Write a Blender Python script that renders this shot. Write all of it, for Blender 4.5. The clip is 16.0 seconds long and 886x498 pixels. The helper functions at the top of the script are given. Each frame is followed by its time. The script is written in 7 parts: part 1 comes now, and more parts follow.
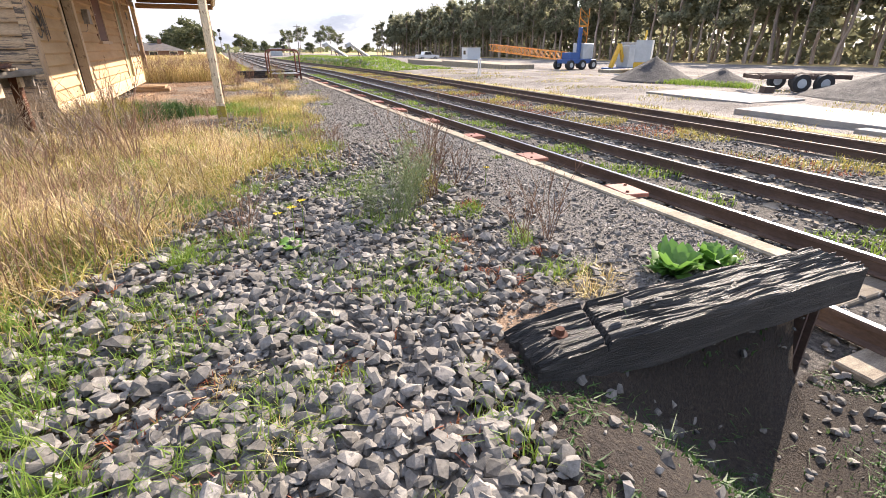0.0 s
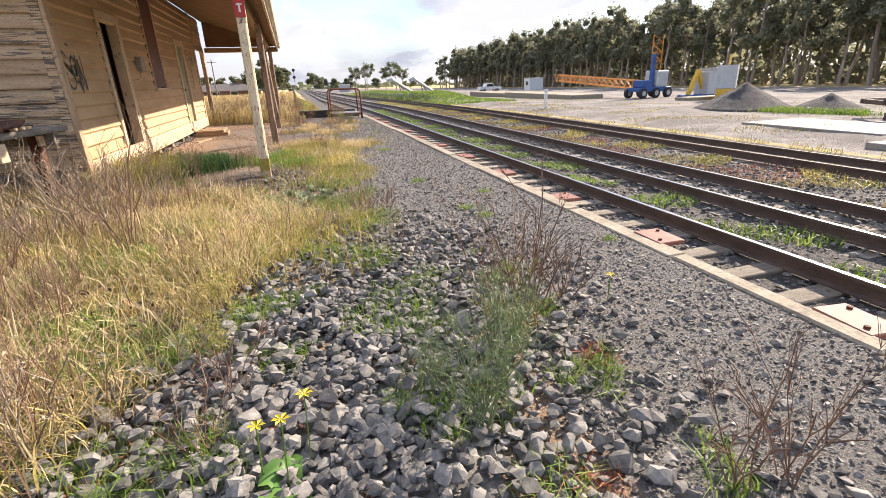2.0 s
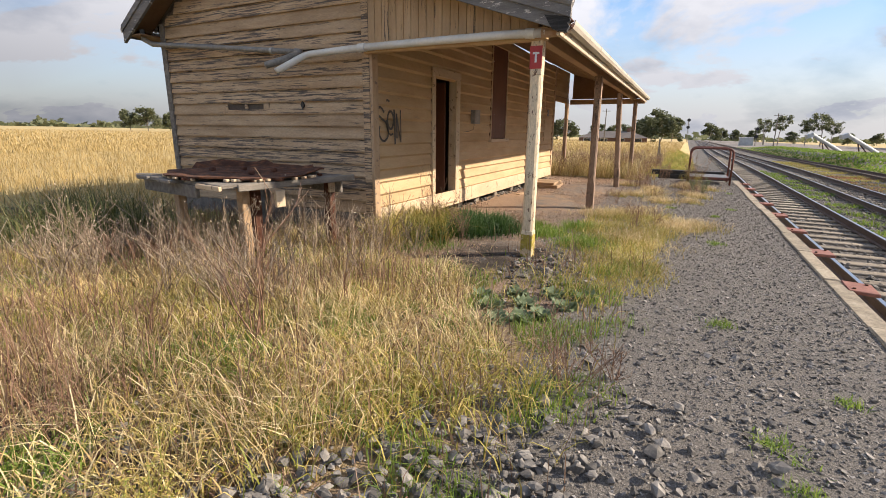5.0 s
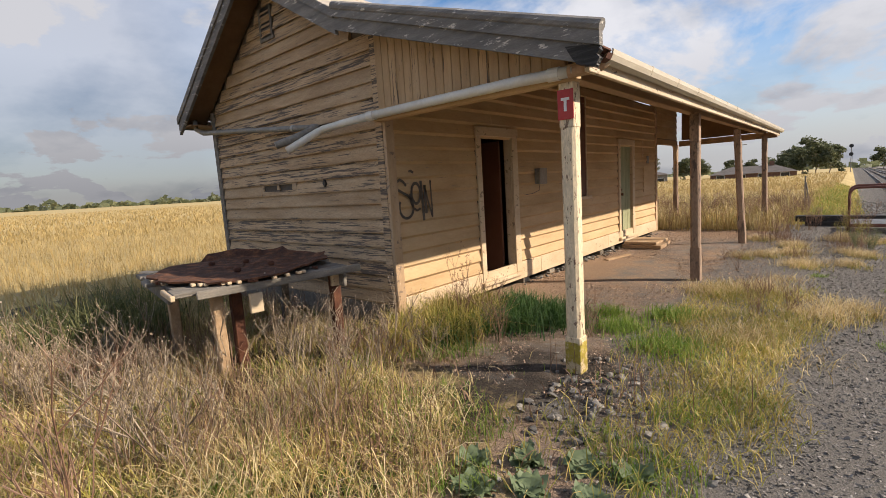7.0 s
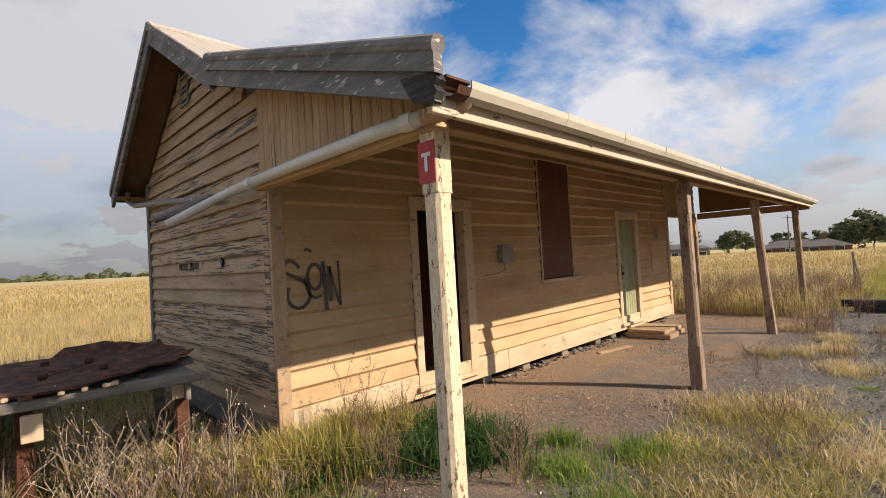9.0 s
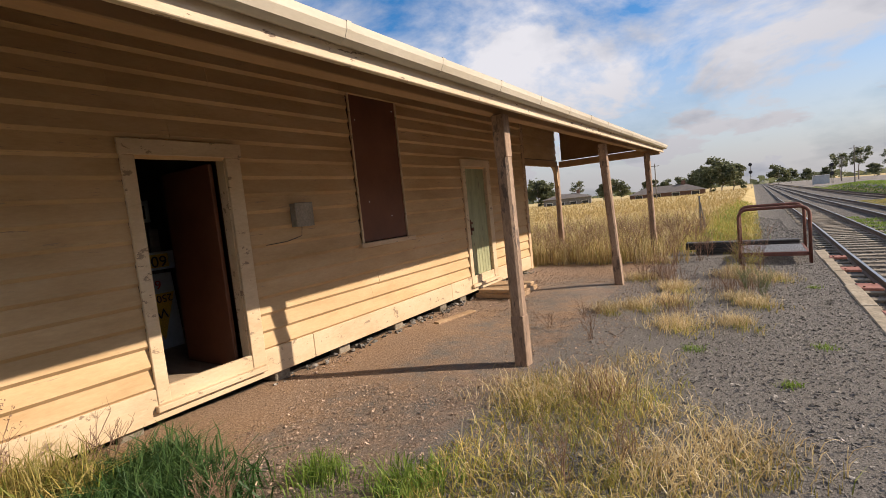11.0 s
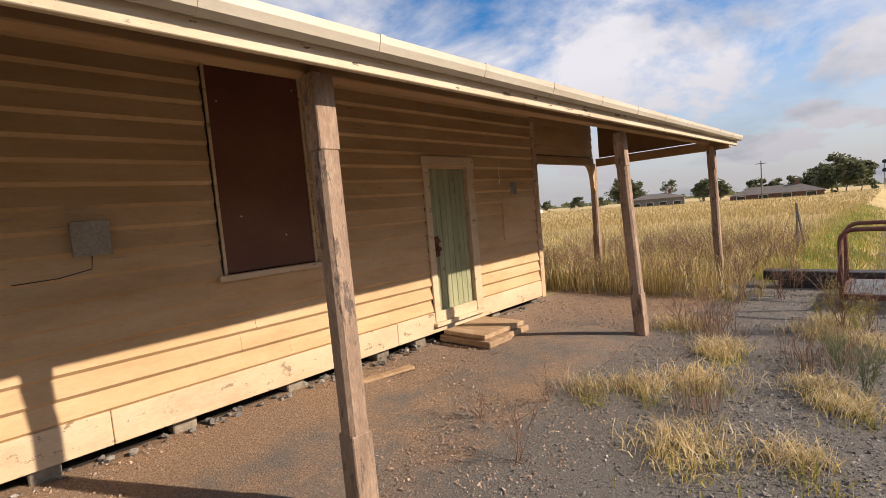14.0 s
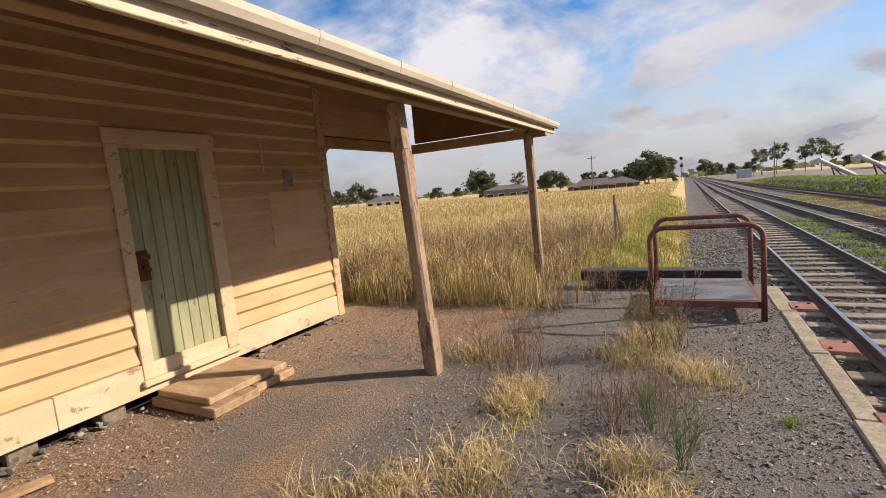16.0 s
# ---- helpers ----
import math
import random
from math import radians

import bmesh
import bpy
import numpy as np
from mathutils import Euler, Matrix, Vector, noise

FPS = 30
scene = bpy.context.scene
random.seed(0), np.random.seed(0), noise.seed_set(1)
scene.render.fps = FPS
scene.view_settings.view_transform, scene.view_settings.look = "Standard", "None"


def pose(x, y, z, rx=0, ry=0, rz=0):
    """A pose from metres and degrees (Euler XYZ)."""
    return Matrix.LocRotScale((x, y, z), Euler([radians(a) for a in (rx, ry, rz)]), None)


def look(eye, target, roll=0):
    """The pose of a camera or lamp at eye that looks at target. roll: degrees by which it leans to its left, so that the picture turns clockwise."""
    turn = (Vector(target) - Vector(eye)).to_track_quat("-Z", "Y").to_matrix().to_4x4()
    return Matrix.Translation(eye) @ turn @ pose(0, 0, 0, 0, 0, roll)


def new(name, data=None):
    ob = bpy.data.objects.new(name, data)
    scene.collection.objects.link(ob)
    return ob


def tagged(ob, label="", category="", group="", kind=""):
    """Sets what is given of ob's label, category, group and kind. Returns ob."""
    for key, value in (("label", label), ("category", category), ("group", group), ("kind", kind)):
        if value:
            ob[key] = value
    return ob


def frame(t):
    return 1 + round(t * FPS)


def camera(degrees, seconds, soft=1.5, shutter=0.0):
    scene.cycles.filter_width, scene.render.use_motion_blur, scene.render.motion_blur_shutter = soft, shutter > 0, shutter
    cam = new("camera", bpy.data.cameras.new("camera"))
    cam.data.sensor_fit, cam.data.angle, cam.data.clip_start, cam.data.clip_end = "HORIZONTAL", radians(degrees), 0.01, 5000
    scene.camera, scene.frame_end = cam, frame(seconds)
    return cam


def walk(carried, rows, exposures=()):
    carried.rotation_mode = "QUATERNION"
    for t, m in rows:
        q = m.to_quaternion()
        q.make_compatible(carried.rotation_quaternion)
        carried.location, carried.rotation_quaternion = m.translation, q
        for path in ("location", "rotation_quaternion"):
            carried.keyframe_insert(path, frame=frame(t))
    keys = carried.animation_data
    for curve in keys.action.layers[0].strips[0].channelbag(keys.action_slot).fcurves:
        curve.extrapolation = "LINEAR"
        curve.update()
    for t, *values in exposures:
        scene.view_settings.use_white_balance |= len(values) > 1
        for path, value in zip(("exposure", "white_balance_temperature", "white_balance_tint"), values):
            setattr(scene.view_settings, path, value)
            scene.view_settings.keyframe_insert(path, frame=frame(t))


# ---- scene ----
cam = camera(86.5, 16.0, soft=0.75)
PATH = [
    (0, (-2.853, 1.672, 1.138), (-2.116, 3.352, 0.342), -0.1),
    (0.5, (-2.822, 1.992, 1.161), (-2.255, 3.751, 0.395), -0.8),
    (1, (-2.757, 2.393, 1.192), (-2.191, 4.171, 0.471), -1.8),
    (1.5, (-2.608, 2.751, 1.18), (-2.068, 4.54, 0.466), -0.8),
    (2, (-2.447, 3.156, 1.218), (-1.926, 4.962, 0.536), -2.0),
    (2.5, (-2.294, 3.503, 1.26), (-1.868, 5.34, 0.593), -3.6),
    (3, (-2.107, 3.803, 1.306), (-2.005, 5.673, 0.604), -1.2),
    (3.5, (-1.922, 4.069, 1.318), (-1.994, 5.97, 0.702), -1.7),
    (4, (-1.74, 4.417, 1.364), (-2.027, 6.314, 0.801), -1.2),
    (4.5, (-1.578, 4.727, 1.367), (-2.2, 6.554, 0.844), 0.7),
    (7, (-1.31, 6.702, 1.571), (-2.613, 8.197, 1.307), -3.7),
    (7.5, (-1.23, 7.113, 1.612), (-2.564, 8.602, 1.555), -3.0),
    (8, (-1.222, 7.558, 1.635), (-2.569, 9.031, 1.765), -4.6),
    (8.5, (-1.195, 7.953, 1.624), (-2.597, 9.375, 1.73), -4.6),
    (9, (-1.152, 8.382, 1.595), (-2.567, 9.794, 1.642), -3.3),
    (9.5, (-1.141, 8.803, 1.6), (-2.399, 10.358, 1.559), -4.2),
    (12, (-0.965, 10.931, 1.514), (-2.063, 12.591, 1.322), -6.0),
    (12.5, (-0.901, 11.352, 1.519), (-2.009, 13.011, 1.381), -5.4),
    (13, (-0.885, 11.828, 1.533), (-2.051, 13.445, 1.372), -5.6),
    (13.5, (-0.878, 12.272, 1.564), (-2.164, 13.794, 1.387), -6.1),
    (14, (-0.886, 12.703, 1.579), (-2.262, 14.147, 1.434), -5.0),
    (14.5, (-0.913, 13.156, 1.571), (-2.201, 14.681, 1.457), -4.9),
    (15, (-0.953, 13.679, 1.558), (-2.144, 15.279, 1.408), -5.7),
    (15.5, (-0.947, 14.156, 1.583), (-2.061, 15.805, 1.383), -5.7),
    (16, (-0.975, 14.635, 1.561), (-1.892, 16.397, 1.325), -5.3),
]
walk(cam, [(t, look(eye, target, roll)) for t, eye, target, roll in PATH],
     exposures=[(0, 1.48, 6250, 17), (2.5, 1.18, 6250, 16), (4.5, 0.88, 6300, 15), (7.0, 0.50, 6350, 14), (9.5, 0.48, 6400, 15), (16.0, 0.52, 6450, 17)])

# ---- light ----
SUN_AZ, SUN_EL = 63.4, 30.2
sun_dir = Vector((math.sin(radians(SUN_AZ)) * math.cos(radians(SUN_EL)), math.cos(radians(SUN_AZ)) * math.cos(radians(SUN_EL)), math.sin(radians(SUN_EL))))
sun = new("sun", bpy.data.lights.new("sun", "SUN"))
sun.data.energy, sun.data.angle, sun.data.color = 5.0, radians(0.6), (1.0, 0.86, 0.66)
sun.matrix_world = look(sun_dir * 50, (0, 0, 0))

world = bpy.data.worlds.new("world")
scene.world = world
world.use_nodes = True
wn, wl = world.node_tree.nodes, world.node_tree.links
wn.clear()


def wnode(kind, **props):
    n = wn.new(kind)
    for k, v in props.items():
        n.inputs[k].default_value = v
    return n


sky = wn.new("ShaderNodeTexSky")
sky.sky_type, sky.sun_disc, sky.sun_elevation, sky.sun_rotation = "NISHITA", False, radians(SUN_EL), radians(SUN_AZ)
sky.dust_density, sky.ozone_density = 0.6, 2.0
tc = wn.new("ShaderNodeTexCoord")
sep = wn.new("ShaderNodeSeparateXYZ")
wl.new(tc.outputs["Generated"], sep.inputs[0])


def wmath(op, a, b=None):
    n = wn.new("ShaderNodeMath")
    n.operation = op
    for k, v in enumerate((a, b)):
        if v is None:
            continue
        if isinstance(v, (int, float)):
            n.inputs[k].default_value = v
        else:
            wl.new(v, n.inputs[k])
    return n.outputs[0]


height = wmath("ADD", wmath("MAXIMUM", sep.outputs[2], 0.0), 0.35)
comb = wn.new("ShaderNodeCombineXYZ")
wl.new(wmath("DIVIDE", sep.outputs[0], height), comb.inputs[0])
wl.new(wmath("DIVIDE", sep.outputs[1], height), comb.inputs[1])
cn = wnode("ShaderNodeTexNoise", Scale=1.7, Detail=11.0, Roughness=0.57, Distortion=0.3)
wl.new(comb.outputs[0], cn.inputs["Vector"])
cr = wn.new("ShaderNodeValToRGB")
cr.color_ramp.elements[0].position, cr.color_ramp.elements[1].position = 0.41, 0.55
wl.new(cn.outputs[0], cr.inputs[0])
cn2 = wnode("ShaderNodeTexNoise", Scale=1.5, Detail=8.0, Roughness=0.55)
wl.new(comb.outputs[0], cn2.inputs["Vector"])
cr2 = wn.new("ShaderNodeValToRGB")
cr2.color_ramp.elements[0].position, cr2.color_ramp.elements[1].position = 0.30, 0.50
cr2.color_ramp.elements[0].color = (0.56, 0.62, 0.72, 1)
cr2.color_ramp.elements[1].color = (1.08, 1.09, 1.11, 1)
wl.new(cn2.outputs[0], cr2.inputs[0])
skys = wn.new("ShaderNodeVectorMath")
skys.operation = "SCALE"
skys.inputs["Scale"].default_value = 0.26
sat = wnode("ShaderNodeHueSaturation", Saturation=1.4)
wl.new(sky.outputs[0], sat.inputs["Color"])
wl.new(sat.outputs[0], skys.inputs[0])
low = wn.new("ShaderNodeMapRange")
low.inputs["From Min"].default_value, low.inputs["From Max"].default_value = 0.30, 0.03
wl.new(sep.outputs[2], low.inputs[0])
cover = wmath("MAXIMUM", cr.outputs[0], wmath("MULTIPLY", low.outputs[0], 0.92))
mix = wn.new("ShaderNodeMix")
mix.data_type = "RGBA"
# clouds that face the sun are brightest high up, and grey at their feet
side = wn.new("ShaderNodeMapRange")
side.inputs["From Min"].default_value, side.inputs["From Max"].default_value = 0.45, -0.25
wl.new(sep.outputs[0], side.inputs[0])
feet = wn.new("ShaderNodeMapRange")
feet.inputs["From Min"].default_value, feet.inputs["From Max"].default_value = 0.24, 0.02
wl.new(sep.outputs[2], feet.inputs[0])
far = wn.new("ShaderNodeMapRange")
far.inputs["From Min"].default_value, far.inputs["From Max"].default_value = -0.60, -0.92
wl.new(sep.outputs[0], far.inputs[0])
cover = wmath("MAXIMUM", cover, wmath("MULTIPLY", far.outputs[0], 0.85))
bright = wmath("ADD", wmath("SUBTRACT", 0.90, wmath("MULTIPLY", far.outputs[0], 0.26)), wmath("MULTIPLY", side.outputs[0], wmath("SUBTRACT", 0.36, wmath("MULTIPLY", feet.outputs[0], 0.50))))
bank = wn.new("ShaderNodeVectorMath")
bank.operation = "SCALE"
wl.new(cr2.outputs[0], bank.inputs[0])
wl.new(bright, bank.inputs["Scale"])
wl.new(cover, mix.inputs[0])
wl.new(skys.outputs[0], mix.inputs[6])
wl.new(bank.outputs[0], mix.inputs[7])
bg = wn.new("ShaderNodeBackground")
bg.inputs["Strength"].default_value = 0.42
wl.new(mix.outputs[2], bg.inputs[0])
wo = wn.new("ShaderNodeOutputWorld")
wl.new(bg.outputs[0], wo.inputs[0])


# ---- materials ----
def material(name, ramp, scale=4.0, stretch=(1, 1, 1), rough=0.8, fine=60.0, bump=0.3, bump_dist=0.01, random_by=None, spread=0.15,
             wear=None, wear_at=(0.55, 0.6), wear_scale=9.0, wear_stretch=(1, 1, 1), wear_vary=0.0, metallic=0.0, trans=0.0, detail=6.0, grainy=0.28):
    """A weathered surface: a colour ramp over a large noise, a fine grain, an optional second colour where the surface is worn through."""
    m = bpy.data.materials.new(name)
    m.use_nodes = True
    n, l = m.node_tree.nodes, m.node_tree.links
    b = n["Principled BSDF"]
    b.inputs["Roughness"].default_value = rough
    b.inputs["Metallic"].default_value = metallic
    geo = n.new("ShaderNodeNewGeometry")

    def mapped(k):
        v = n.new("ShaderNodeVectorMath")
        v.operation = "MULTIPLY"
        v.inputs[1].default_value = k
        l.new(geo.outputs["Position"], v.inputs[0])
        return v.outputs[0]

    def noise_of(vec, sc, det=6.0, rg=0.6):
        t = n.new("ShaderNodeTexNoise")
        t.inputs["Scale"].default_value, t.inputs["Detail"].default_value, t.inputs["Roughness"].default_value = sc, det, rg
        l.new(vec, t.inputs["Vector"])
        return t.outputs[0]

    vec = mapped(stretch)
    large = noise_of(vec, scale, detail, 0.65)
    r = n.new("ShaderNodeValToRGB")
    els = r.color_ramp.elements
    while len(els) < len(ramp):
        els.new(0.5)
    for k, c in enumerate(ramp):
        els[k].position = 0.28 + 0.44 * k / max(1, len(ramp) - 1)
        els[k].color = (*c, 1)
    l.new(large, r.inputs[0])
    col = r.outputs[0]
    grain = noise_of(vec, fine, 3.0, 0.7)
    if wear:
        wv = noise_of(mapped(wear_stretch), wear_scale, 8.0, 0.7)
        wr = n.new("ShaderNodeValToRGB")
        wr.color_ramp.elements[0].position, wr.color_ramp.elements[1].position = wear_at
        if wear_vary:
            ow = n.new("ShaderNodeObjectInfo")
            sh = n.new("ShaderNodeMapRange")
            sh.inputs["To Min"].default_value, sh.inputs["To Max"].default_value = -wear_vary, wear_vary
            l.new(ow.outputs["Random"], sh.inputs[0])
            ad = n.new("ShaderNodeMath")
            ad.operation = "ADD"
            l.new(wv, ad.inputs[0])
            l.new(sh.outputs[0], ad.inputs[1])
            wv = ad.outputs[0]
        l.new(wv, wr.inputs[0])
        mx = n.new("ShaderNodeMix")
        mx.data_type = "RGBA"
        l.new(wr.outputs[0], mx.inputs[0])
        l.new(col, mx.inputs[6])
        mx.inputs[7].default_value = (*wear, 1)
        col = mx.outputs[2]
    hsv = n.new("ShaderNodeHueSaturation")
    l.new(col, hsv.inputs["Color"])
    ma = n.new("ShaderNodeMapRange")
    ma.inputs["To Min"].default_value, ma.inputs["To Max"].default_value = 1 - grainy, 1 + grainy
    ma.inputs["From Min"].default_value, ma.inputs["From Max"].default_value = 0.25, 0.75
    l.new(grain, ma.inputs[0])
    val = ma.outputs[0]
    if random_by:
        if random_by == "island":
            rnd = geo.outputs["Random Per Island"]
        else:
            oi = n.new("ShaderNodeObjectInfo")
            rnd = oi.outputs["Random"]
        mr = n.new("ShaderNodeMapRange")
        mr.inputs["To Min"].default_value, mr.inputs["To Max"].default_value = 1 - spread, 1 + spread
        l.new(rnd, mr.inputs[0])
        mm = n.new("ShaderNodeMath")
        mm.operation = "MULTIPLY"
        l.new(val, mm.inputs[0])
        l.new(mr.outputs[0], mm.inputs[1])
        val = mm.outputs[0]
    l.new(val, hsv.inputs["Value"])
    l.new(hsv.outputs[0], b.inputs["Base Color"])
    if bump:
        bp = n.new("ShaderNodeBump")
        bp.inputs["Strength"].default_value, bp.inputs["Distance"].default_value = bump, bump_dist
        l.new(grain, bp.inputs["Height"])
        l.new(bp.outputs[0], b.inputs["Normal"])
    if trans:
        b.inputs["Transmission Weight"].default_value = trans
    return m


def leafy(name, ramp, spread=0.3, through_light=0.35, rough=0.6):
    """Grass and leaves: the colour differs from blade to blade, and light shines through."""
    m = bpy.data.materials.new(name)
    m.use_nodes = True
    n, l = m.node_tree.nodes, m.node_tree.links
    b = n["Principled BSDF"]
    b.inputs["Roughness"].default_value = rough
    geo = n.new("ShaderNodeNewGeometry")
    r = n.new("ShaderNodeValToRGB")
    els = r.color_ramp.elements
    while len(els) < len(ramp):
        els.new(0.5)
    for k, c in enumerate(ramp):
        els[k].position = k / max(1, len(ramp) - 1)
        els[k].color = (*c, 1)
    l.new(geo.outputs["Random Per Island"], r.inputs[0])
    t = n.new("ShaderNodeTexNoise")
    t.inputs["Scale"].default_value, t.inputs["Detail"].default_value = 0.9, 3.0
    l.new(geo.outputs["Position"], t.inputs["Vector"])
    mr = n.new("ShaderNodeMapRange")
    mr.inputs["To Min"].default_value, mr.inputs["To Max"].default_value = 1 - spread, 1 + spread
    mr.inputs["From Min"].default_value, mr.inputs["From Max"].default_value = 0.3, 0.7
    l.new(t.outputs[0], mr.inputs[0])
    hsv = n.new("ShaderNodeHueSaturation")
    l.new(r.outputs[0], hsv.inputs["Color"])
    l.new(mr.outputs[0], hsv.inputs["Value"])
    l.new(hsv.outputs[0], b.inputs["Base Color"])
    tr = n.new("ShaderNodeBsdfTranslucent")
    l.new(hsv.outputs[0], tr.inputs[0])
    ms = n.new("ShaderNodeMixShader")
    ms.inputs[0].default_value = through_light
    l.new(b.outputs[0], ms.inputs[1])
    l.new(tr.outputs[0], ms.inputs[2])
    l.new(ms.outputs[0], n["Material Output"].inputs[0])
    return m


M_FRONT = material("cream_paint", [(0.41, 0.27, 0.13), (0.50, 0.34, 0.18), (0.555, 0.395, 0.23)], 2.5, (1, 0.4, 1.6), 0.78, 40, 0.15, 0.004, "object", 0.07,
                   wear=(0.30, 0.22, 0.15), wear_at=(0.645, 0.665), wear_scale=15.0, wear_stretch=(1, 0.25, 3.0), wear_vary=0.03, grainy=0.05)
M_END = material("flaking_paint", [(0.33, 0.215, 0.115), (0.45, 0.315, 0.185), (0.53, 0.395, 0.25)], 3.0, (0.5, 1, 3), 0.8, 50, 0.35, 0.006, "object", 0.10,
                 wear=(0.105, 0.082, 0.064), wear_at=(0.56, 0.60), wear_scale=17.0, wear_stretch=(0.13, 1, 2.8), wear_vary=0.075, detail=8.0)
M_INFILL = material("streaked_paint", [(0.36, 0.235, 0.12), (0.45, 0.305, 0.165), (0.50, 0.355, 0.205)], 3.0, (3, 1, 0.5), 0.8, 50, 0.3, 0.005, "object", 0.08,
                    wear=(0.12, 0.085, 0.06), wear_at=(0.60, 0.63), wear_scale=14.0, wear_stretch=(2.4, 1, 0.16), wear_vary=0.05, grainy=0.10)
M_POST = material("post_paint", [(0.38, 0.25, 0.14), (0.47, 0.325, 0.195), (0.53, 0.39, 0.255)], 5.0, (1, 1, 0.3), 0.75, 60, 0.4, 0.006, "object", 0.08,
                  wear=(0.24, 0.17, 0.12), wear_at=(0.565, 0.59), wear_scale=17.0, wear_stretch=(1.6, 0.5, 0.9), wear_vary=0.03, grainy=0.10)
M_POSTWOOD = material("bare_post", [(0.19, 0.125, 0.085), (0.29, 0.20, 0.14), (0.40, 0.29, 0.205)], 6.0, (1, 1, 0.35), 0.85, 60, 0.6, 0.008, "object", 0.08,
                      wear=(0.13, 0.095, 0.075), wear_at=(0.56, 0.6), wear_scale=10.0, wear_stretch=(1.6, 1.6, 0.5))
M_TRIM = material("trim_paint", [(0.47, 0.34, 0.21), (0.56, 0.43, 0.28), (0.61, 0.49, 0.34)], 4.0, (1, 0.4, 1), 0.6, 50, 0.3, 0.005, "object", 0.05,
                  wear=(0.27, 0.195, 0.13), wear_at=(0.60, 0.625), wear_scale=13.0, wear_stretch=(1, 0.6, 1), grainy=0.08)
# beam paint with the verandah's warm shade put into its colour
M_BEAM = material("shaded_beam_paint", [(0.27, 0.155, 0.07), (0.33, 0.20, 0.10), (0.39, 0.25, 0.135)], 4.0, (1, 0.3, 1), 0.7, 50, 0.3, 0.004, "object", 0.05,
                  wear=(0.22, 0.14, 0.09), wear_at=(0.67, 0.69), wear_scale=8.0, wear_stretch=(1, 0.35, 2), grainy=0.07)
M_FASCIA = material("fascia_paint", [(0.44, 0.34, 0.225), (0.55, 0.44, 0.31), (0.62, 0.52, 0.39)], 4.0, (1, 0.3, 1), 0.65, 50, 0.3, 0.004, "object", 0.05,
                    wear=(0.13, 0.085, 0.055), wear_at=(0.61, 0.625), wear_scale=10.0, wear_stretch=(1, 0.45, 2.2), grainy=0.07)
M_BARE = material("grey_wood", [(0.10, 0.09, 0.075), (0.19, 0.17, 0.145), (0.28, 0.25, 0.21)], 3.0, (6, 0.6, 6), 0.9, 50, 0.6, 0.008, "object", 0.12)
M_BARGE = material("barge_wood", [(0.11, 0.105, 0.10), (0.19, 0.18, 0.17), (0.28, 0.265, 0.245)], 2.0, (0.6, 1, 6), 0.9, 50, 0.6, 0.008, "object", 0.10,
                   wear=(0.60, 0.56, 0.50), wear_at=(0.60, 0.63), wear_scale=9.0, wear_stretch=(0.7, 1, 3))
M_TIMBER = material("charred_sleeper", [(0.008, 0.0075, 0.007), (0.02, 0.019, 0.018), (0.085, 0.08, 0.075)], 4.0, (0.8, 14, 14), 0.5, 14, 0.9, 0.012, None)
M_GREEN = material("green_door_paint", [(0.20, 0.21, 0.12), (0.29, 0.30, 0.17), (0.36, 0.36, 0.22)], 3.0, (1, 2, 0.4), 0.6, 60, 0.3, 0.004, "object", 0.06,
                   wear=(0.16, 0.12, 0.08), wear_at=(0.60, 0.64), wear_scale=5.0, wear_stretch=(1, 2.2, 0.6), grainy=0.07)
M_PLY = material("brown_board", [(0.10, 0.036, 0.018), (0.135, 0.048, 0.023), (0.16, 0.062, 0.03)], 2.0, (1, 1, 1), 0.6, 50, 0.1, 0.003, grainy=0.07)
M_IRON = material("roof_iron", [(0.42, 0.36, 0.29), (0.52, 0.45, 0.36), (0.58, 0.51, 0.42)], 2.0, (0.6, 1.5, 1), 0.5, 30, 0.1, 0.004, None, wear=(0.33, 0.20, 0.12), wear_at=(0.62, 0.72), wear_scale=2.5, metallic=0.15, grainy=0.07)
M_GUTTER = material("gutter_paint", [(0.46, 0.40, 0.31), (0.56, 0.50, 0.40), (0.61, 0.56, 0.47)], 3.0, (1, 0.3, 1), 0.45, 40, 0.15, 0.003, "object", 0.04, wear=(0.26, 0.18, 0.12), wear_at=(0.66, 0.7), wear_scale=4.0, grainy=0.07)
# board colour darkened to deepen the shade under the roof
M_SOFFIT = material("shaded_soffit_boards", [(0.15, 0.08, 0.036), (0.195, 0.108, 0.05), (0.24, 0.14, 0.07)], 2.0, (1, 1, 1), 0.8, 40, 0.2, 0.004, grainy=0.07)
# dark colour stands in for shade inside the room and behind boards
M_DARK = material("shade_dark_lining", [(0.07, 0.055, 0.045), (0.10, 0.08, 0.06), (0.13, 0.10, 0.08)], 2.0)
M_FLOORIN = material("floor_boards", [(0.22, 0.16, 0.11), (0.32, 0.24, 0.17), (0.38, 0.29, 0.21)], 3.0, (0.6, 3, 1))
M_PVC = material("white_pvc", [(0.60, 0.57, 0.50), (0.68, 0.66, 0.60), (0.72, 0.70, 0.65)], 3.0, (1, 1, 1), 0.4, 30, 0.05, 0.002, grainy=0.07)
M_PIPE = material("grey_pipe", [(0.15, 0.14, 0.13), (0.22, 0.21, 0.19), (0.30, 0.28, 0.25)], 6.0, (1, 1, 1), 0.6, 30, 0.1, 0.003)
M_RUST = material("rust", [(0.045, 0.017, 0.010), (0.09, 0.032, 0.016), (0.15, 0.06, 0.028)], 7.0, (1, 1, 1), 0.9, 60, 0.6, 0.008)
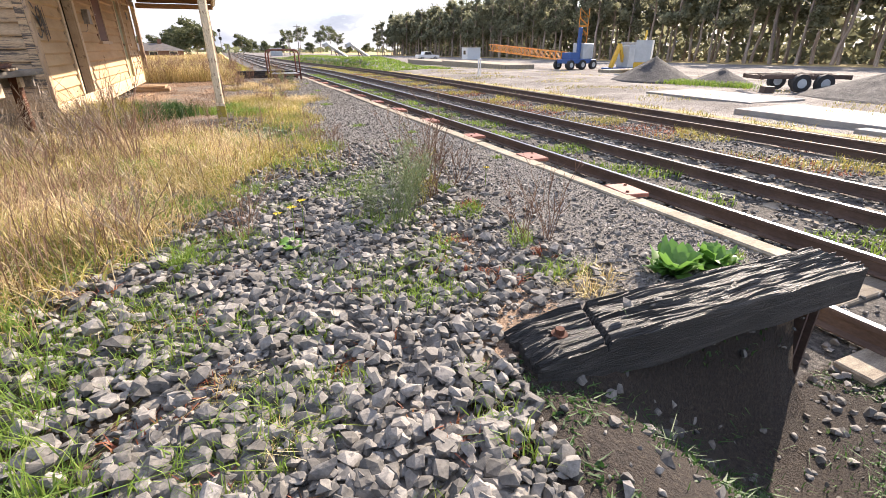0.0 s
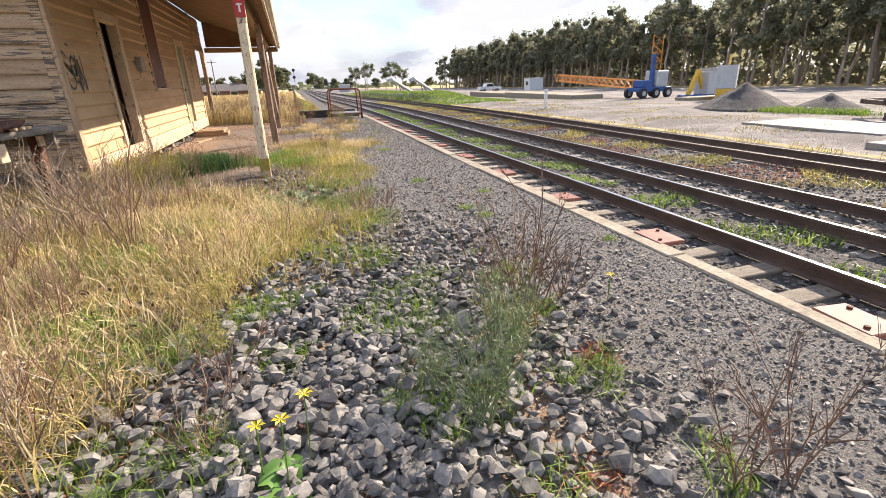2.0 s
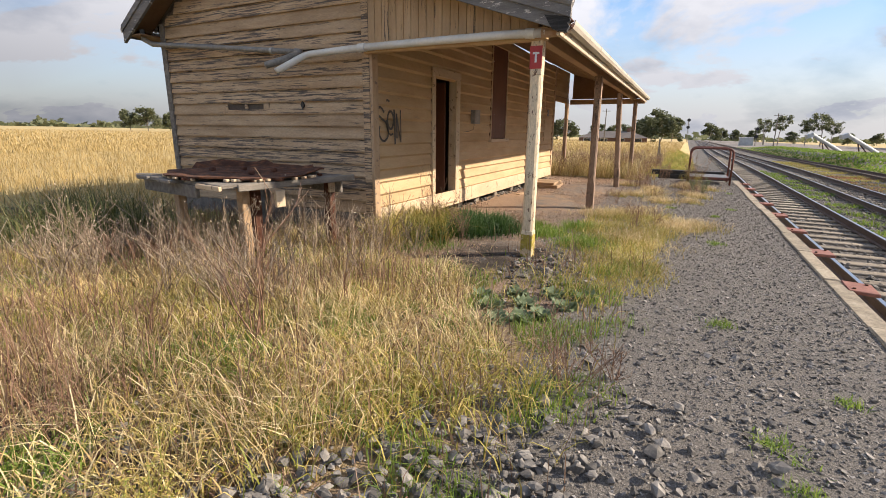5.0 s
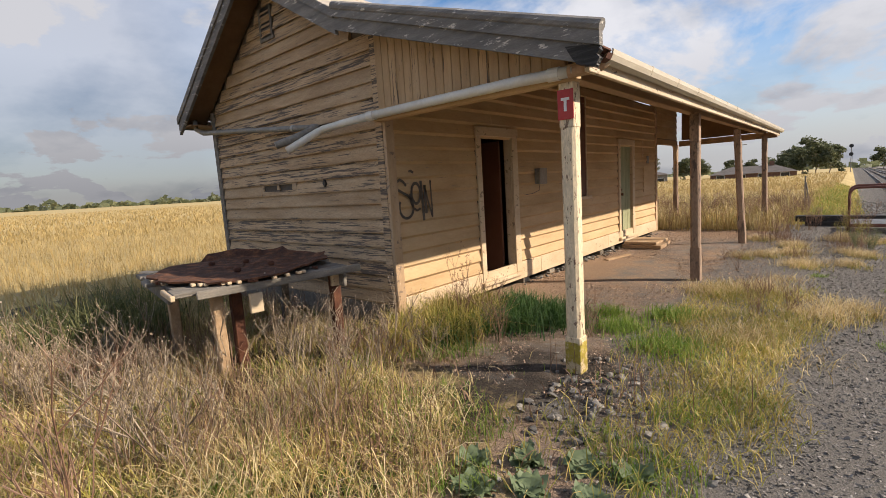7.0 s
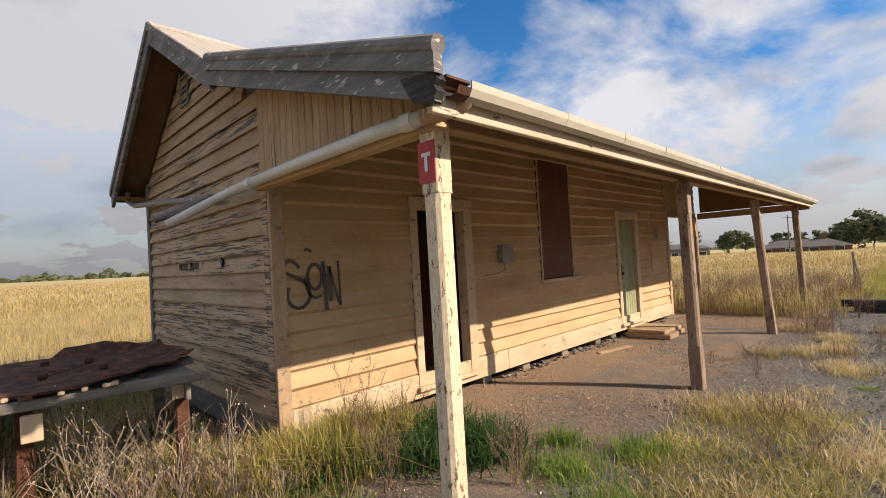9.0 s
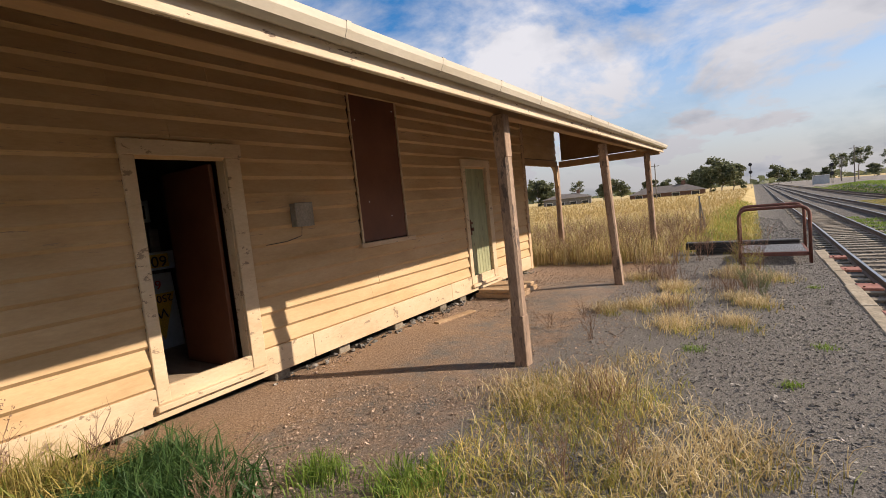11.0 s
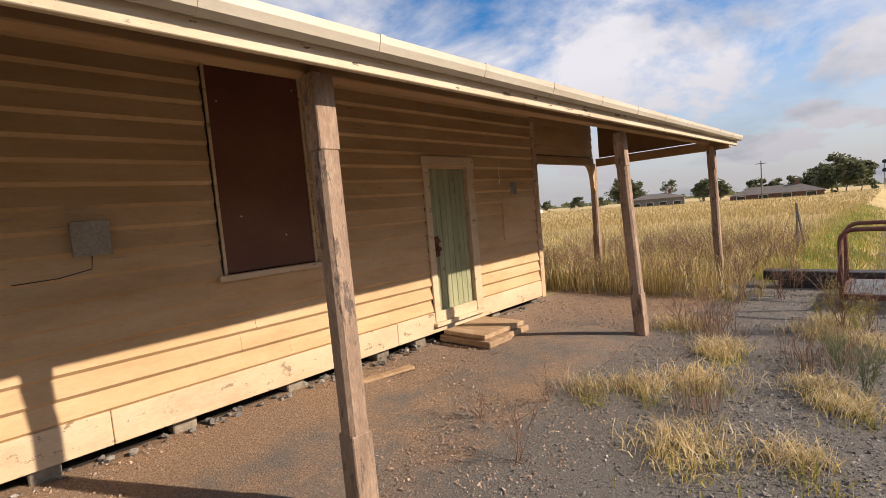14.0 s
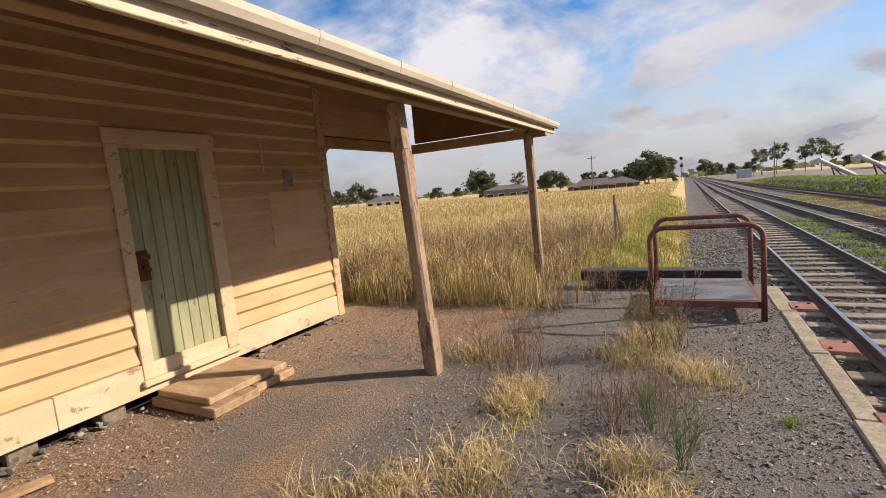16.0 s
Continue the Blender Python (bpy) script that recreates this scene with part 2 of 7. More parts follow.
M_RED = material("red_oxide_plate", [(0.19, 0.07, 0.048), (0.25, 0.10, 0.07), (0.31, 0.14, 0.10)], 6.0, (1, 1, 1), 0.7, 50, 0.2, 0.004, "object", 0.1)
M_REDPIPE = material("rusty_pipe", [(0.10, 0.035, 0.025), (0.15, 0.055, 0.038), (0.20, 0.085, 0.06)], 10.0, (1, 1, 1), 0.65, 50, 0.2, 0.003)
M_RAIL = material("rail_steel", [(0.055, 0.035, 0.027), (0.085, 0.055, 0.042), (0.12, 0.08, 0.06)], 6.0, (1, 0.4, 1), 0.7, 60, 0.3, 0.004)
M_SHINE = material("rail_head_steel", [(0.35, 0.34, 0.33), (0.45, 0.44, 0.43), (0.5, 0.5, 0.49)], 6.0, (3, 0.1, 1), 0.28, 60, 0.05, 0.001, metallic=0.9)
M_SLEEPER = material("sleeper_wood", [(0.13, 0.105, 0.08), (0.22, 0.185, 0.14), (0.32, 0.28, 0.21)], 2.5, (0.7, 5, 5), 0.9, 40, 0.6, 0.01, "object", 0.25)
M_CONC = material("coping_concrete", [(0.17, 0.145, 0.105), (0.28, 0.235, 0.17), (0.37, 0.325, 0.25)], 5.0, (1, 1, 1), 0.9, 40, 0.5, 0.006, "object", 0.1)
M_STONE = material("basalt", [(0.08, 0.075, 0.07), (0.165, 0.153, 0.14), (0.29, 0.265, 0.23)], 14.0, (1, 1, 1), 0.8, 70, 0.5, 0.006, "object", 0.45)
M_STONES = material("basalt_chips", [(0.07, 0.066, 0.062), (0.155, 0.144, 0.13), (0.28, 0.255, 0.22)], 14.0, (1, 1, 1), 0.85, 70, 0.4, 0.006, "island", 0.5)
M_GALV = material("galvanised", [(0.30, 0.30, 0.29), (0.38, 0.38, 0.37), (0.45, 0.45, 0.44)], 6.0, metallic=0.5, rough=0.5, grainy=0.07)
M_BLACK = material("black_paint", [(0.012, 0.012, 0.013), (0.018, 0.018, 0.02), (0.03, 0.03, 0.03)], 4.0, rough=0.5)
M_SPRAY = material("black_spray_paint", [(0.05, 0.04, 0.035), (0.09, 0.07, 0.055), (0.14, 0.105, 0.08)], 6.0, (1, 1, 1), 0.7, 30, 0.0)
M_SIGNRED = material("sign_red", [(0.32, 0.02, 0.02), (0.42, 0.03, 0.03), (0.46, 0.05, 0.04)], 5.0, rough=0.5, grainy=0.07)
M_WHITE = material("white_paint", [(0.66, 0.66, 0.64), (0.74, 0.74, 0.72), (0.78, 0.78, 0.76)], 5.0, rough=0.5, grainy=0.07)
M_YELLOW = material("yellow_paint", [(0.55, 0.33, 0.03), (0.65, 0.40, 0.04), (0.7, 0.45, 0.06)], 5.0, rough=0.5)
M_ORANGE = material("orange_paint", [(0.52, 0.19, 0.02), (0.62, 0.25, 0.03), (0.66, 0.30, 0.05)], 1.0, rough=0.5)
M_BLUE = material("blue_paint", [(0.02, 0.06, 0.20), (0.03, 0.09, 0.28), (0.05, 0.12, 0.32)], 1.0, rough=0.5)
M_STEELBOX = material("pale_steel", [(0.36, 0.39, 0.41), (0.46, 0.49, 0.50), (0.52, 0.55, 0.56)], 1.5, rough=0.5, metallic=0.2, grainy=0.07)
M_TYRE = material("tyre_rubber", [(0.02, 0.02, 0.02), (0.03, 0.03, 0.03), (0.045, 0.043, 0.04)], 6.0, rough=0.85)
M_GLASS = material("dark_glass", [(0.02, 0.025, 0.03), (0.03, 0.035, 0.04), (0.04, 0.045, 0.05)], 2.0, rough=0.1, bump=0)
M_PILE = material("gravel_pile", [(0.035, 0.033, 0.033), (0.065, 0.06, 0.058), (0.12, 0.11, 0.10)], 3.0, (1, 1, 1), 0.95, 14, 1.0, 0.05)
M_ROOFTILE = material("roof_tiles", [(0.08, 0.07, 0.064), (0.12, 0.105, 0.095), (0.15, 0.13, 0.115)], 1.0, rough=0.8)
M_BRICK = material("far_brick", [(0.14, 0.075, 0.052), (0.18, 0.10, 0.07), (0.22, 0.13, 0.09)], 3.0, rough=0.9)
M_BARK = material("gum_bark", [(0.16, 0.12, 0.095), (0.30, 0.24, 0.195), (0.46, 0.40, 0.34)], 0.7, (2, 2, 0.3), 0.85, 8, 0.5, 0.03, "object", 0.25)
M_LEAF = leafy("gum_leaves", [(0.15, 0.16, 0.10), (0.24, 0.245, 0.155), (0.34, 0.34, 0.225)], 0.3, 0.5)
M_LEAF2 = leafy("dark_leaves", [(0.08, 0.095, 0.045), (0.13, 0.145, 0.07), (0.19, 0.20, 0.105)], 0.3, 0.4)
M_STRAW = leafy("dry_grass", [(0.42, 0.29, 0.11), (0.56, 0.43, 0.19), (0.72, 0.60, 0.35), (0.34, 0.30, 0.08), (0.26, 0.17, 0.07)], 0.35, 0.25)
M_PALE = leafy("bleached_straw", [(0.46, 0.33, 0.15), (0.63, 0.49, 0.26), (0.76, 0.65, 0.42)], 0.25, 0.3)
M_FIELD = leafy("field_grass", [(0.36, 0.26, 0.095), (0.45, 0.33, 0.135), (0.51, 0.40, 0.19)], 0.2, 0.35)
M_MIXED = leafy("half_green_grass", [(0.25, 0.26, 0.035), (0.40, 0.33, 0.07), (0.56, 0.43, 0.16), (0.19, 0.24, 0.03), (0.48, 0.33, 0.11)], 0.35, 0.25)
M_GRASS = leafy("green_grass", [(0.11, 0.19, 0.03), (0.18, 0.28, 0.04), (0.27, 0.33, 0.07)], 0.25, 0.4)
M_DKGRASS = leafy("dark_green_grass", [(0.03, 0.075, 0.018), (0.055, 0.12, 0.03), (0.09, 0.16, 0.04)], 0.25, 0.35)
M_REED = leafy("olive_reeds", [(0.05, 0.07, 0.022), (0.11, 0.13, 0.04), (0.24, 0.22, 0.09), (0.08, 0.11, 0.04)], 0.25, 0.3)
M_BROADLEAF = leafy("broad_leaves", [(0.09, 0.20, 0.04), (0.13, 0.27, 0.05), (0.2, 0.34, 0.08)], 0.2, 0.4, 0.4)
M_FENNEL = leafy("feathery_green", [(0.12, 0.17, 0.07), (0.19, 0.24, 0.11), (0.28, 0.32, 0.17)], 0.2, 0.3)
M_GREYLEAF = leafy("grey_green_leaves", [(0.10, 0.14, 0.07), (0.15, 0.20, 0.10), (0.21, 0.26, 0.14)], 0.2, 0.3)
M_STEM = leafy("dry_stems", [(0.16, 0.085, 0.055), (0.24, 0.14, 0.09), (0.34, 0.23, 0.15)], 0.2, 0.15)
M_STEMGREY = leafy("grey_stems", [(0.17, 0.125, 0.085), (0.29, 0.22, 0.155), (0.46, 0.38, 0.28)], 0.3, 0.15)
M_REDLEAF = leafy("red_weed", [(0.22, 0.06, 0.04), (0.30, 0.10, 0.05), (0.34, 0.18, 0.08)], 0.2, 0.3)
M_PETAL = leafy("yellow_petals", [(0.75, 0.55, 0.02), (0.8, 0.62, 0.03)], 0.1, 0.3)


# ---- mesh helpers ----
class Geo:
    """Collects corners and faces of one mesh."""

    def __init__(self):
        self.v, self.f = [], []

    def add(self, verts, faces):
        k = len(self.v)
        self.v += [tuple(p) for p in verts]
        self.f += [tuple(i + k for i in f) for f in faces]
        return self

    def box(self, x0, x1, y0, y1, z0, z1):
        return self.add([(x, y, z) for x in (x0, x1) for y in (y0, y1) for z in (z0, z1)],
                        [(0, 1, 3, 2), (4, 6, 7, 5), (0, 4, 5, 1), (2, 3, 7, 6), (0, 2, 6, 4), (1, 5, 7, 3)])

    def cbox(self, x0, x1, y0, y1, z0, z1, c=0.006):
        """A box with chamfered edges."""
        bm = bmesh.new()
        bmesh.ops.create_cube(bm, size=1)
        bmesh.ops.scale(bm, vec=(x1 - x0, y1 - y0, z1 - z0), verts=bm.verts)
        bmesh.ops.translate(bm, vec=((x0 + x1) / 2, (y0 + y1) / 2, (z0 + z1) / 2), verts=bm.verts)
        bmesh.ops.bevel(bm, geom=list(bm.edges), offset=c, segments=1, affect="EDGES")
        bm.verts.index_update()
        self.add([v.co for v in bm.verts], [[v.index for v in f.verts] for f in bm.faces])
        bm.free()
        return self

    def beam(self, p, q, w, h, up=(0, 0, 1)):
        """A squared bar from p to q, w wide and h deep."""
        p, q = Vector(p), Vector(q)
        d = (q - p).normalized()
        s = d.cross(Vector(up))
        s = s.normalized() if s.length > 1e-6 else Vector((1, 0, 0))
        u = s.cross(d)
        vs = [c + s * a * w / 2 + u * b * h / 2 for c in (p, q) for a, b in ((-1, -1), (1, -1), (1, 1), (-1, 1))]
        return self.add(vs, [(0, 1, 2, 3), (7, 6, 5, 4), (0, 4, 5, 1), (1, 5, 6, 2), (2, 6, 7, 3), (3, 7, 4, 0)])

    def tube(self, pts, r, n=8, r1=None, caps=True):
        """A round bar along points, its radius going from r to r1."""
        pts = [Vector(p) for p in pts]
        r1 = r if r1 is None else r1
        k0, m = len(self.v), len(pts)
        for k, p in enumerate(pts):
            d = (pts[min(k + 1, m - 1)] - pts[max(k - 1, 0)]).normalized()
            s = d.cross(Vector((0, 0, 1)))
            s = s.normalized() if s.length > 1e-3 else Vector((1, 0, 0))
            u = s.cross(d)
            rr = r + (r1 - r) * k / (m - 1)
            self.v += [tuple(p + (s * math.cos(a) + u * math.sin(a)) * rr) for a in (2 * math.pi * i / n for i in range(n))]
        for k in range(m - 1):
            for i in range(n):
                a, b = k0 + k * n + i, k0 + k * n + (i + 1) % n
                self.f.append((a, b, b + n, a + n))
        if caps:
            self.f.append(tuple(k0 + i for i in reversed(range(n))))
            self.f.append(tuple(k0 + (m - 1) * n + i for i in range(n)))
        return self

    def prism(self, outline, axis, a, b):
        """A flat outline of (u, v) drawn out along an axis from a to b. axis x: (y, z); y: (x, z); z: (x, y)."""
        n = len(outline)
        put = {"x": lambda u, v, w: (w, u, v), "y": lambda u, v, w: (u, w, v), "z": lambda u, v, w: (u, v, w)}[axis]
        vs = [put(u, v, w) for w in (a, b) for u, v in outline]
        return self.add(vs, [tuple(range(n)), tuple(reversed(range(n, 2 * n)))] + [(i, (i + 1) % n + 0, (i + 1) % n + n, i + n) for i in range(n)])

    def mesh(self, name, mat, smooth=False):
        me = bpy.data.meshes.new(name)
        me.from_pydata(self.v, [], self.f)
        if mat:
            me.materials.append(mat)
        me.update()
        bm = bmesh.new()
        bm.from_mesh(me)
        bmesh.ops.recalc_face_normals(bm, faces=bm.faces)
        bm.to_mesh(me)
        bm.free()
        if smooth:
            me.shade_smooth()
        return me


def thing(name, label, category, group="", at=(0, 0, 0)):
    ob = new(name)
    ob.location = at
    return tagged(ob, label, category, group)


def part(name, geo, mat, parent=None, label="", smooth=False):
    ob = new(name, geo if isinstance(geo, bpy.types.Mesh) else geo.mesh(name, mat, smooth))
    ob.parent = parent
    return tagged(ob, label)


def structure(name, geo, mat, label="", smooth=False):
    return tagged(new(name, geo.mesh(name, mat, smooth)), label, kind="structure")


def mesh_from(name, verts, faces, mat, smooth=False):
    """A mesh from arrays of corners and of three-cornered or four-cornered faces."""
    me = bpy.data.meshes.new(name)
    verts, faces = np.asarray(verts, dtype=np.float32), np.asarray(faces, dtype=np.int32)
    k = faces.shape[1]
    me.vertices.add(len(verts))
    me.vertices.foreach_set("co", verts.ravel())
    me.loops.add(faces.size)
    me.loops.foreach_set("vertex_index", faces.ravel())
    me.polygons.add(len(faces))
    me.polygons.foreach_set("loop_start", np.arange(0, faces.size, k, dtype=np.int32))
    me.update(calc_edges=True)
    me.validate()
    me.materials.append(mat)
    if smooth:
        me.shade_smooth()
    else:
        me.shade_flat()
    return me


# ---- ground ----
def tilt(x, y):
    """The land falls gently along the line and rises to the far paddock."""
    d = np.hypot(x, y - 14.0)
    k = np.clip((d - 14.0) / 40.0, 0, 1)
    return -(0.006 * x + 0.010 * (y - 14.0)) * k


def smooth01(a):
    a = np.clip(a, 0, 1)
    return a * a * (3 - 2 * a)


RAIL_TOP, BED = -0.60, -0.80


def ground_z(x, y):
    x, y = np.asarray(x, float), np.asarray(y, float)
    # before the platform end: a bank that falls to the track
    bank = BED * smooth01((x + 2.05) / 1.4) * smooth01((2.98 - y) / 0.12)
    bank = bank + 0.22 * np.exp(-((y - 2.9) / 0.13) ** 2) * smooth01((x + 1.9) / 0.5) * smooth01((-0.1 - x) / 0.4)
    z = np.where(x > -0.05, BED, bank)
    # past the platform: the shoulder of the track
    past = BED * smooth01((x + 2.6) / 2.6)
    z = np.where((y > 21.9) & (x <= -0.05), past * smooth01((y - 21.9) / 0.5), z)
    # ballast shoulder and the yard beyond the tracks
    z = np.where(x > 10.5, BED + 0.12 * smooth01((x - 10.5) / 3), z)
    # bank behind the sidings
    z = z + np.where(x > 9.5, 0.9 * smooth01((x - 9.5) / 1.5) * smooth01((15.5 - x) / 2.5) * smooth01((y - 42) / 14) * smooth01((140 - y) / 40), 0)
    # uneven ground off the platform
    rough = 0.03 * np.sin(x * 1.7 + 0.6 * y) * np.sin(y * 1.3 - 0.4 * x)
    z = z + np.where((x < -3.0) | (x > 10.5), rough, 0)
    return z + tilt(x, y)


def build_ground():
    def axis(lo, hi, step, far):
        a = list(np.arange(lo, hi, step))
        b, d = [hi], step
        while b[-1] < far:
            d *= 1.35
            b.append(b[-1] + d)
        c, d = [lo], step
        while c[-1] > -far:
            d *= 1.35
            c.append(c[-1] - d)
        return sorted(set([round(v, 4) for v in a + b + c[1:]]))
    xs = [v for v in axis(-12.0, 16.0, 0.15, 3200.0) if not -0.12 < v < 0.06]
    xs = np.array(sorted(xs + [-0.10, -0.04, 0.02]))
    ys = np.array(axis(-4.0, 26.0, 0.15, 3200.0))
    gx, gy = np.meshgrid(xs, ys)
    gz = ground_z(gx, gy)
    nx, ny = len(xs), len(ys)
    verts = np.stack([gx.ravel(), gy.ravel(), gz.ravel()], 1)
    i = np.arange(nx - 1)[None, :] + nx * np.arange(ny - 1)[:, None]
    faces = np.stack([i, i + 1, i + nx + 1, i + nx], -1).reshape(-1, 4)
    me = mesh_from("ground", verts, faces, M_GROUND, True)
    x, y = verts[:, 0], verts[:, 1]
    gravel = smooth01((x + 2.75 + 0.75 * smooth01((y - 8.3) / 0.8)) / 0.9) * (x < 0.1) * smooth01((y - 2.9) / 0.3) * smooth01((23 - y) / 1.0)
    gravel = np.maximum(gravel, smooth01((x + 5.4) / 0.3) * (x < 0.1) * smooth01((y - 9.3) / 0.6) * smooth01((20.9 - y) / 0.4))
    dirt = smooth01((x + 5.4) / 0.3) * smooth01((-2.45 - x) / 0.6) * smooth01((y - 9.3) / 0.5) * smooth01((20.6 - y) / 0.3)
    dirt = dirt * (0.52 + 0.48 * np.maximum(smooth01((-4.0 - x) / 0.8), smooth01((y - 18.6) / 1.2)))
    pit = smooth01((x + 2.2) / 0.4) * (x < 0.1) * smooth01((3.1 - y) / 0.2) * smooth01((y + 3) / 2)
    ballast = smooth01((x - 0.0) / 0.05) * smooth01((10.3 - x) / 0.8) + (y > 22.2) * smooth01((x + 1.1) / 0.4) * (x <= 0.05)
    yard = smooth01((x - 9.9) / 0.8) * smooth01((70 - x) / 10)
    col = np.stack([gravel, np.maximum(np.maximum(np.maximum(dirt, pit), smooth01((x + 4.6) / 0.8) * (x < -1.5) * smooth01((5.6 - y) / 0.8) * smooth01((y + 2) / 2)), 0.56 * smooth01((x + 12) / 3) * (x < -2.2) * smooth01((10.4 - y) / 1.2) * smooth01((y + 3) / 3)), np.clip(ballast, 0, 1), yard], 1).astype(np.float32)
    at = me.attributes.new("surface", "FLOAT_COLOR", "POINT")
    at.data.foreach_set("color", col.ravel())
    so = me.attributes.new("shaded_soil", "FLOAT", "POINT")
    # bank soil, darkened further for the shade below the platform end
    shaded_soil = smooth01((x + 2.45) / 0.35) * smooth01((1.2 - x) / 0.4) * smooth01((3.05 - y) / 0.1) * smooth01((y - 0.2) / 1.0)
    shaded_soil = np.maximum(shaded_soil, 0.60 * np.exp(-((x + 3.2) / 1.0) ** 4 - ((y - 9.95) / 1.0) ** 4))
    # humus under the long grass, darkened for the shade between the blades
    shaded_soil = np.maximum(shaded_soil, 0.56 * smooth01((-2.5 - x) / 0.8) * (x > -12) * smooth01((10.2 - y) / 0.8) * smooth01((y - 1.0) / 1.5))
    # ground darkened in place of deep shade by the table and building
    shaded_soil = np.maximum(shaded_soil, (x < -5.1) * (x > -9.0) * smooth01((y - 8.0) / 0.8) * (y < 19.4))
    so.data.foreach_set("value", shaded_soil.astype(np.float32))
    return tagged(new("ground", me), "dry grassland, gravel platform, track bed and bare yard", kind="structure")


def ground_material():
    m = bpy.data.materials.new("ground")
    m.use_nodes = True
    n, l = m.node_tree.nodes, m.node_tree.links
    b = n["Principled BSDF"]
    b.inputs["Roughness"].default_value = 0.95
    geo = n.new("ShaderNodeNewGeometry")
    at = n.new("ShaderNodeAttribute")
    at.attribute_name = "surface"
    sp = n.new("ShaderNodeSeparateColor")
    l.new(at.outputs["Color"], sp.inputs[0])

    def ns(sc, det=5.0, rg=0.6):
        t = n.new("ShaderNodeTexNoise")
        t.inputs["Scale"].default_value, t.inputs["Detail"].default_value, t.inputs["Roughness"].default_value = sc, det, rg
        l.new(geo.outputs["Position"], t.inputs["Vector"])
        return t.outputs[0]

    def ramp(src, stops):
        r = n.new("ShaderNodeValToRGB")
        els = r.color_ramp.elements
        while len(els) < len(stops):
            els.new(0.5)
        for k, (p, c) in enumerate(stops):
            els[k].position, els[k].color = p, (*c, 1)
        l.new(src, r.inputs[0])
        return r.outputs[0]

    def mixc(f, a, c):
        mx = n.new("ShaderNodeMix")
        mx.data_type = "RGBA"
        l.new(f, mx.inputs[0])
        l.new(a, mx.inputs[6])
        l.new(c, mx.inputs[7])
        return mx.outputs[2]

    def edge(w):
        """A mask whose border is broken up by noise."""
        a = n.new("ShaderNodeMath")
        a.operation = "ADD"
        l.new(w, a.inputs[0])
        l.new(border, a.inputs[1])
        r = n.new("ShaderNodeMapRange")
        r.inputs["From Min"].default_value, r.inputs["From Max"].default_value = 0.88, 1.12
        l.new(a.outputs[0], r.inputs[0])
        return r.outputs[0]

    border = ns(2.6, 8.0, 0.75)
    fine, mid, big, grit = ns(55, 4.0, 0.75), ns(9, 5.0), ns(0.25, 4.0), ns(95, 4.0, 0.85)
    field = mixc(ramp(big, [(0.35, (0, 0, 0)), (0.65, (1, 1, 1))]), ramp(mid, [(0.3, (0.30, 0.23, 0.09)), (0.7, (0.46, 0.35, 0.15))]), ramp(mid, [(0.3, (0.40, 0.30, 0.12)), (0.7, (0.55, 0.43, 0.21))]))
    gravel = ramp(grit, [(0.28, (0.06, 0.055, 0.05)), (0.5, (0.16, 0.146, 0.13)), (0.72, (0.34, 0.31, 0.275))])
    dirt = mixc(ramp(big, [(0.4, (0, 0, 0)), (0.6, (1, 1, 1))]), ramp(fine, [(0.3, (0.13, 0.09, 0.066)), (0.55, (0.30, 0.215, 0.155)), (0.72, (0.50, 0.385, 0.29))]), ramp(fine, [(0.3, (0.17, 0.10, 0.056)), (0.55, (0.37, 0.235, 0.135)), (0.72, (0.54, 0.39, 0.25))]))
    ballast = ramp(ns(24, 5.0, 0.8), [(0.36, (0.022, 0.02, 0.019)), (0.5, (0.085, 0.076, 0.068)), (0.64, (0.19, 0.172, 0.152))])
    yard = mixc(ramp(ns(0.35, 8.0, 0.7), [(0.45, (0, 0, 0)), (0.6, (1, 1, 1))]), ramp(fine, [(0.3, (0.085, 0.074, 0.066)), (0.7, (0.19, 0.168, 0.15))]), ramp(mid, [(0.3, (0.19, 0.17, 0.15)), (0.7, (0.30, 0.275, 0.25))]))
    col = mixc(edge(sp.outputs[0]), field, gravel)
    col = mixc(edge(sp.outputs[1]), col, dirt)
    col = mixc(edge(sp.outputs[2]), col, ballast)
    col = mixc(edge(at.outputs["Alpha"]), col, yard)
    # near-black earth colour, which also carries the painted ground shade
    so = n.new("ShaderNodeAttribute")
    so.attribute_name = "shaded_soil"
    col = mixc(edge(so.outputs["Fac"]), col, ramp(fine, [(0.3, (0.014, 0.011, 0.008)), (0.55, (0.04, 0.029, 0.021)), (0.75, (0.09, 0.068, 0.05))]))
    l.new(col, b.inputs["Base Color"])
    bp = n.new("ShaderNodeBump")
    bp.inputs["Strength"].default_value, bp.inputs["Distance"].default_value = 1.0, 0.03
    l.new(fine, bp.inputs["Height"])
    l.new(bp.outputs[0], b.inputs["Normal"])
    return m


M_GROUND = ground_material()
build_ground()


# ---- tracks ----
RAILS = ((0.90, 2.22), (3.62, 4.80), (7.32, 8.38))


def track_x(y):
    return 0.009 * max(0.0, y - 26.0)


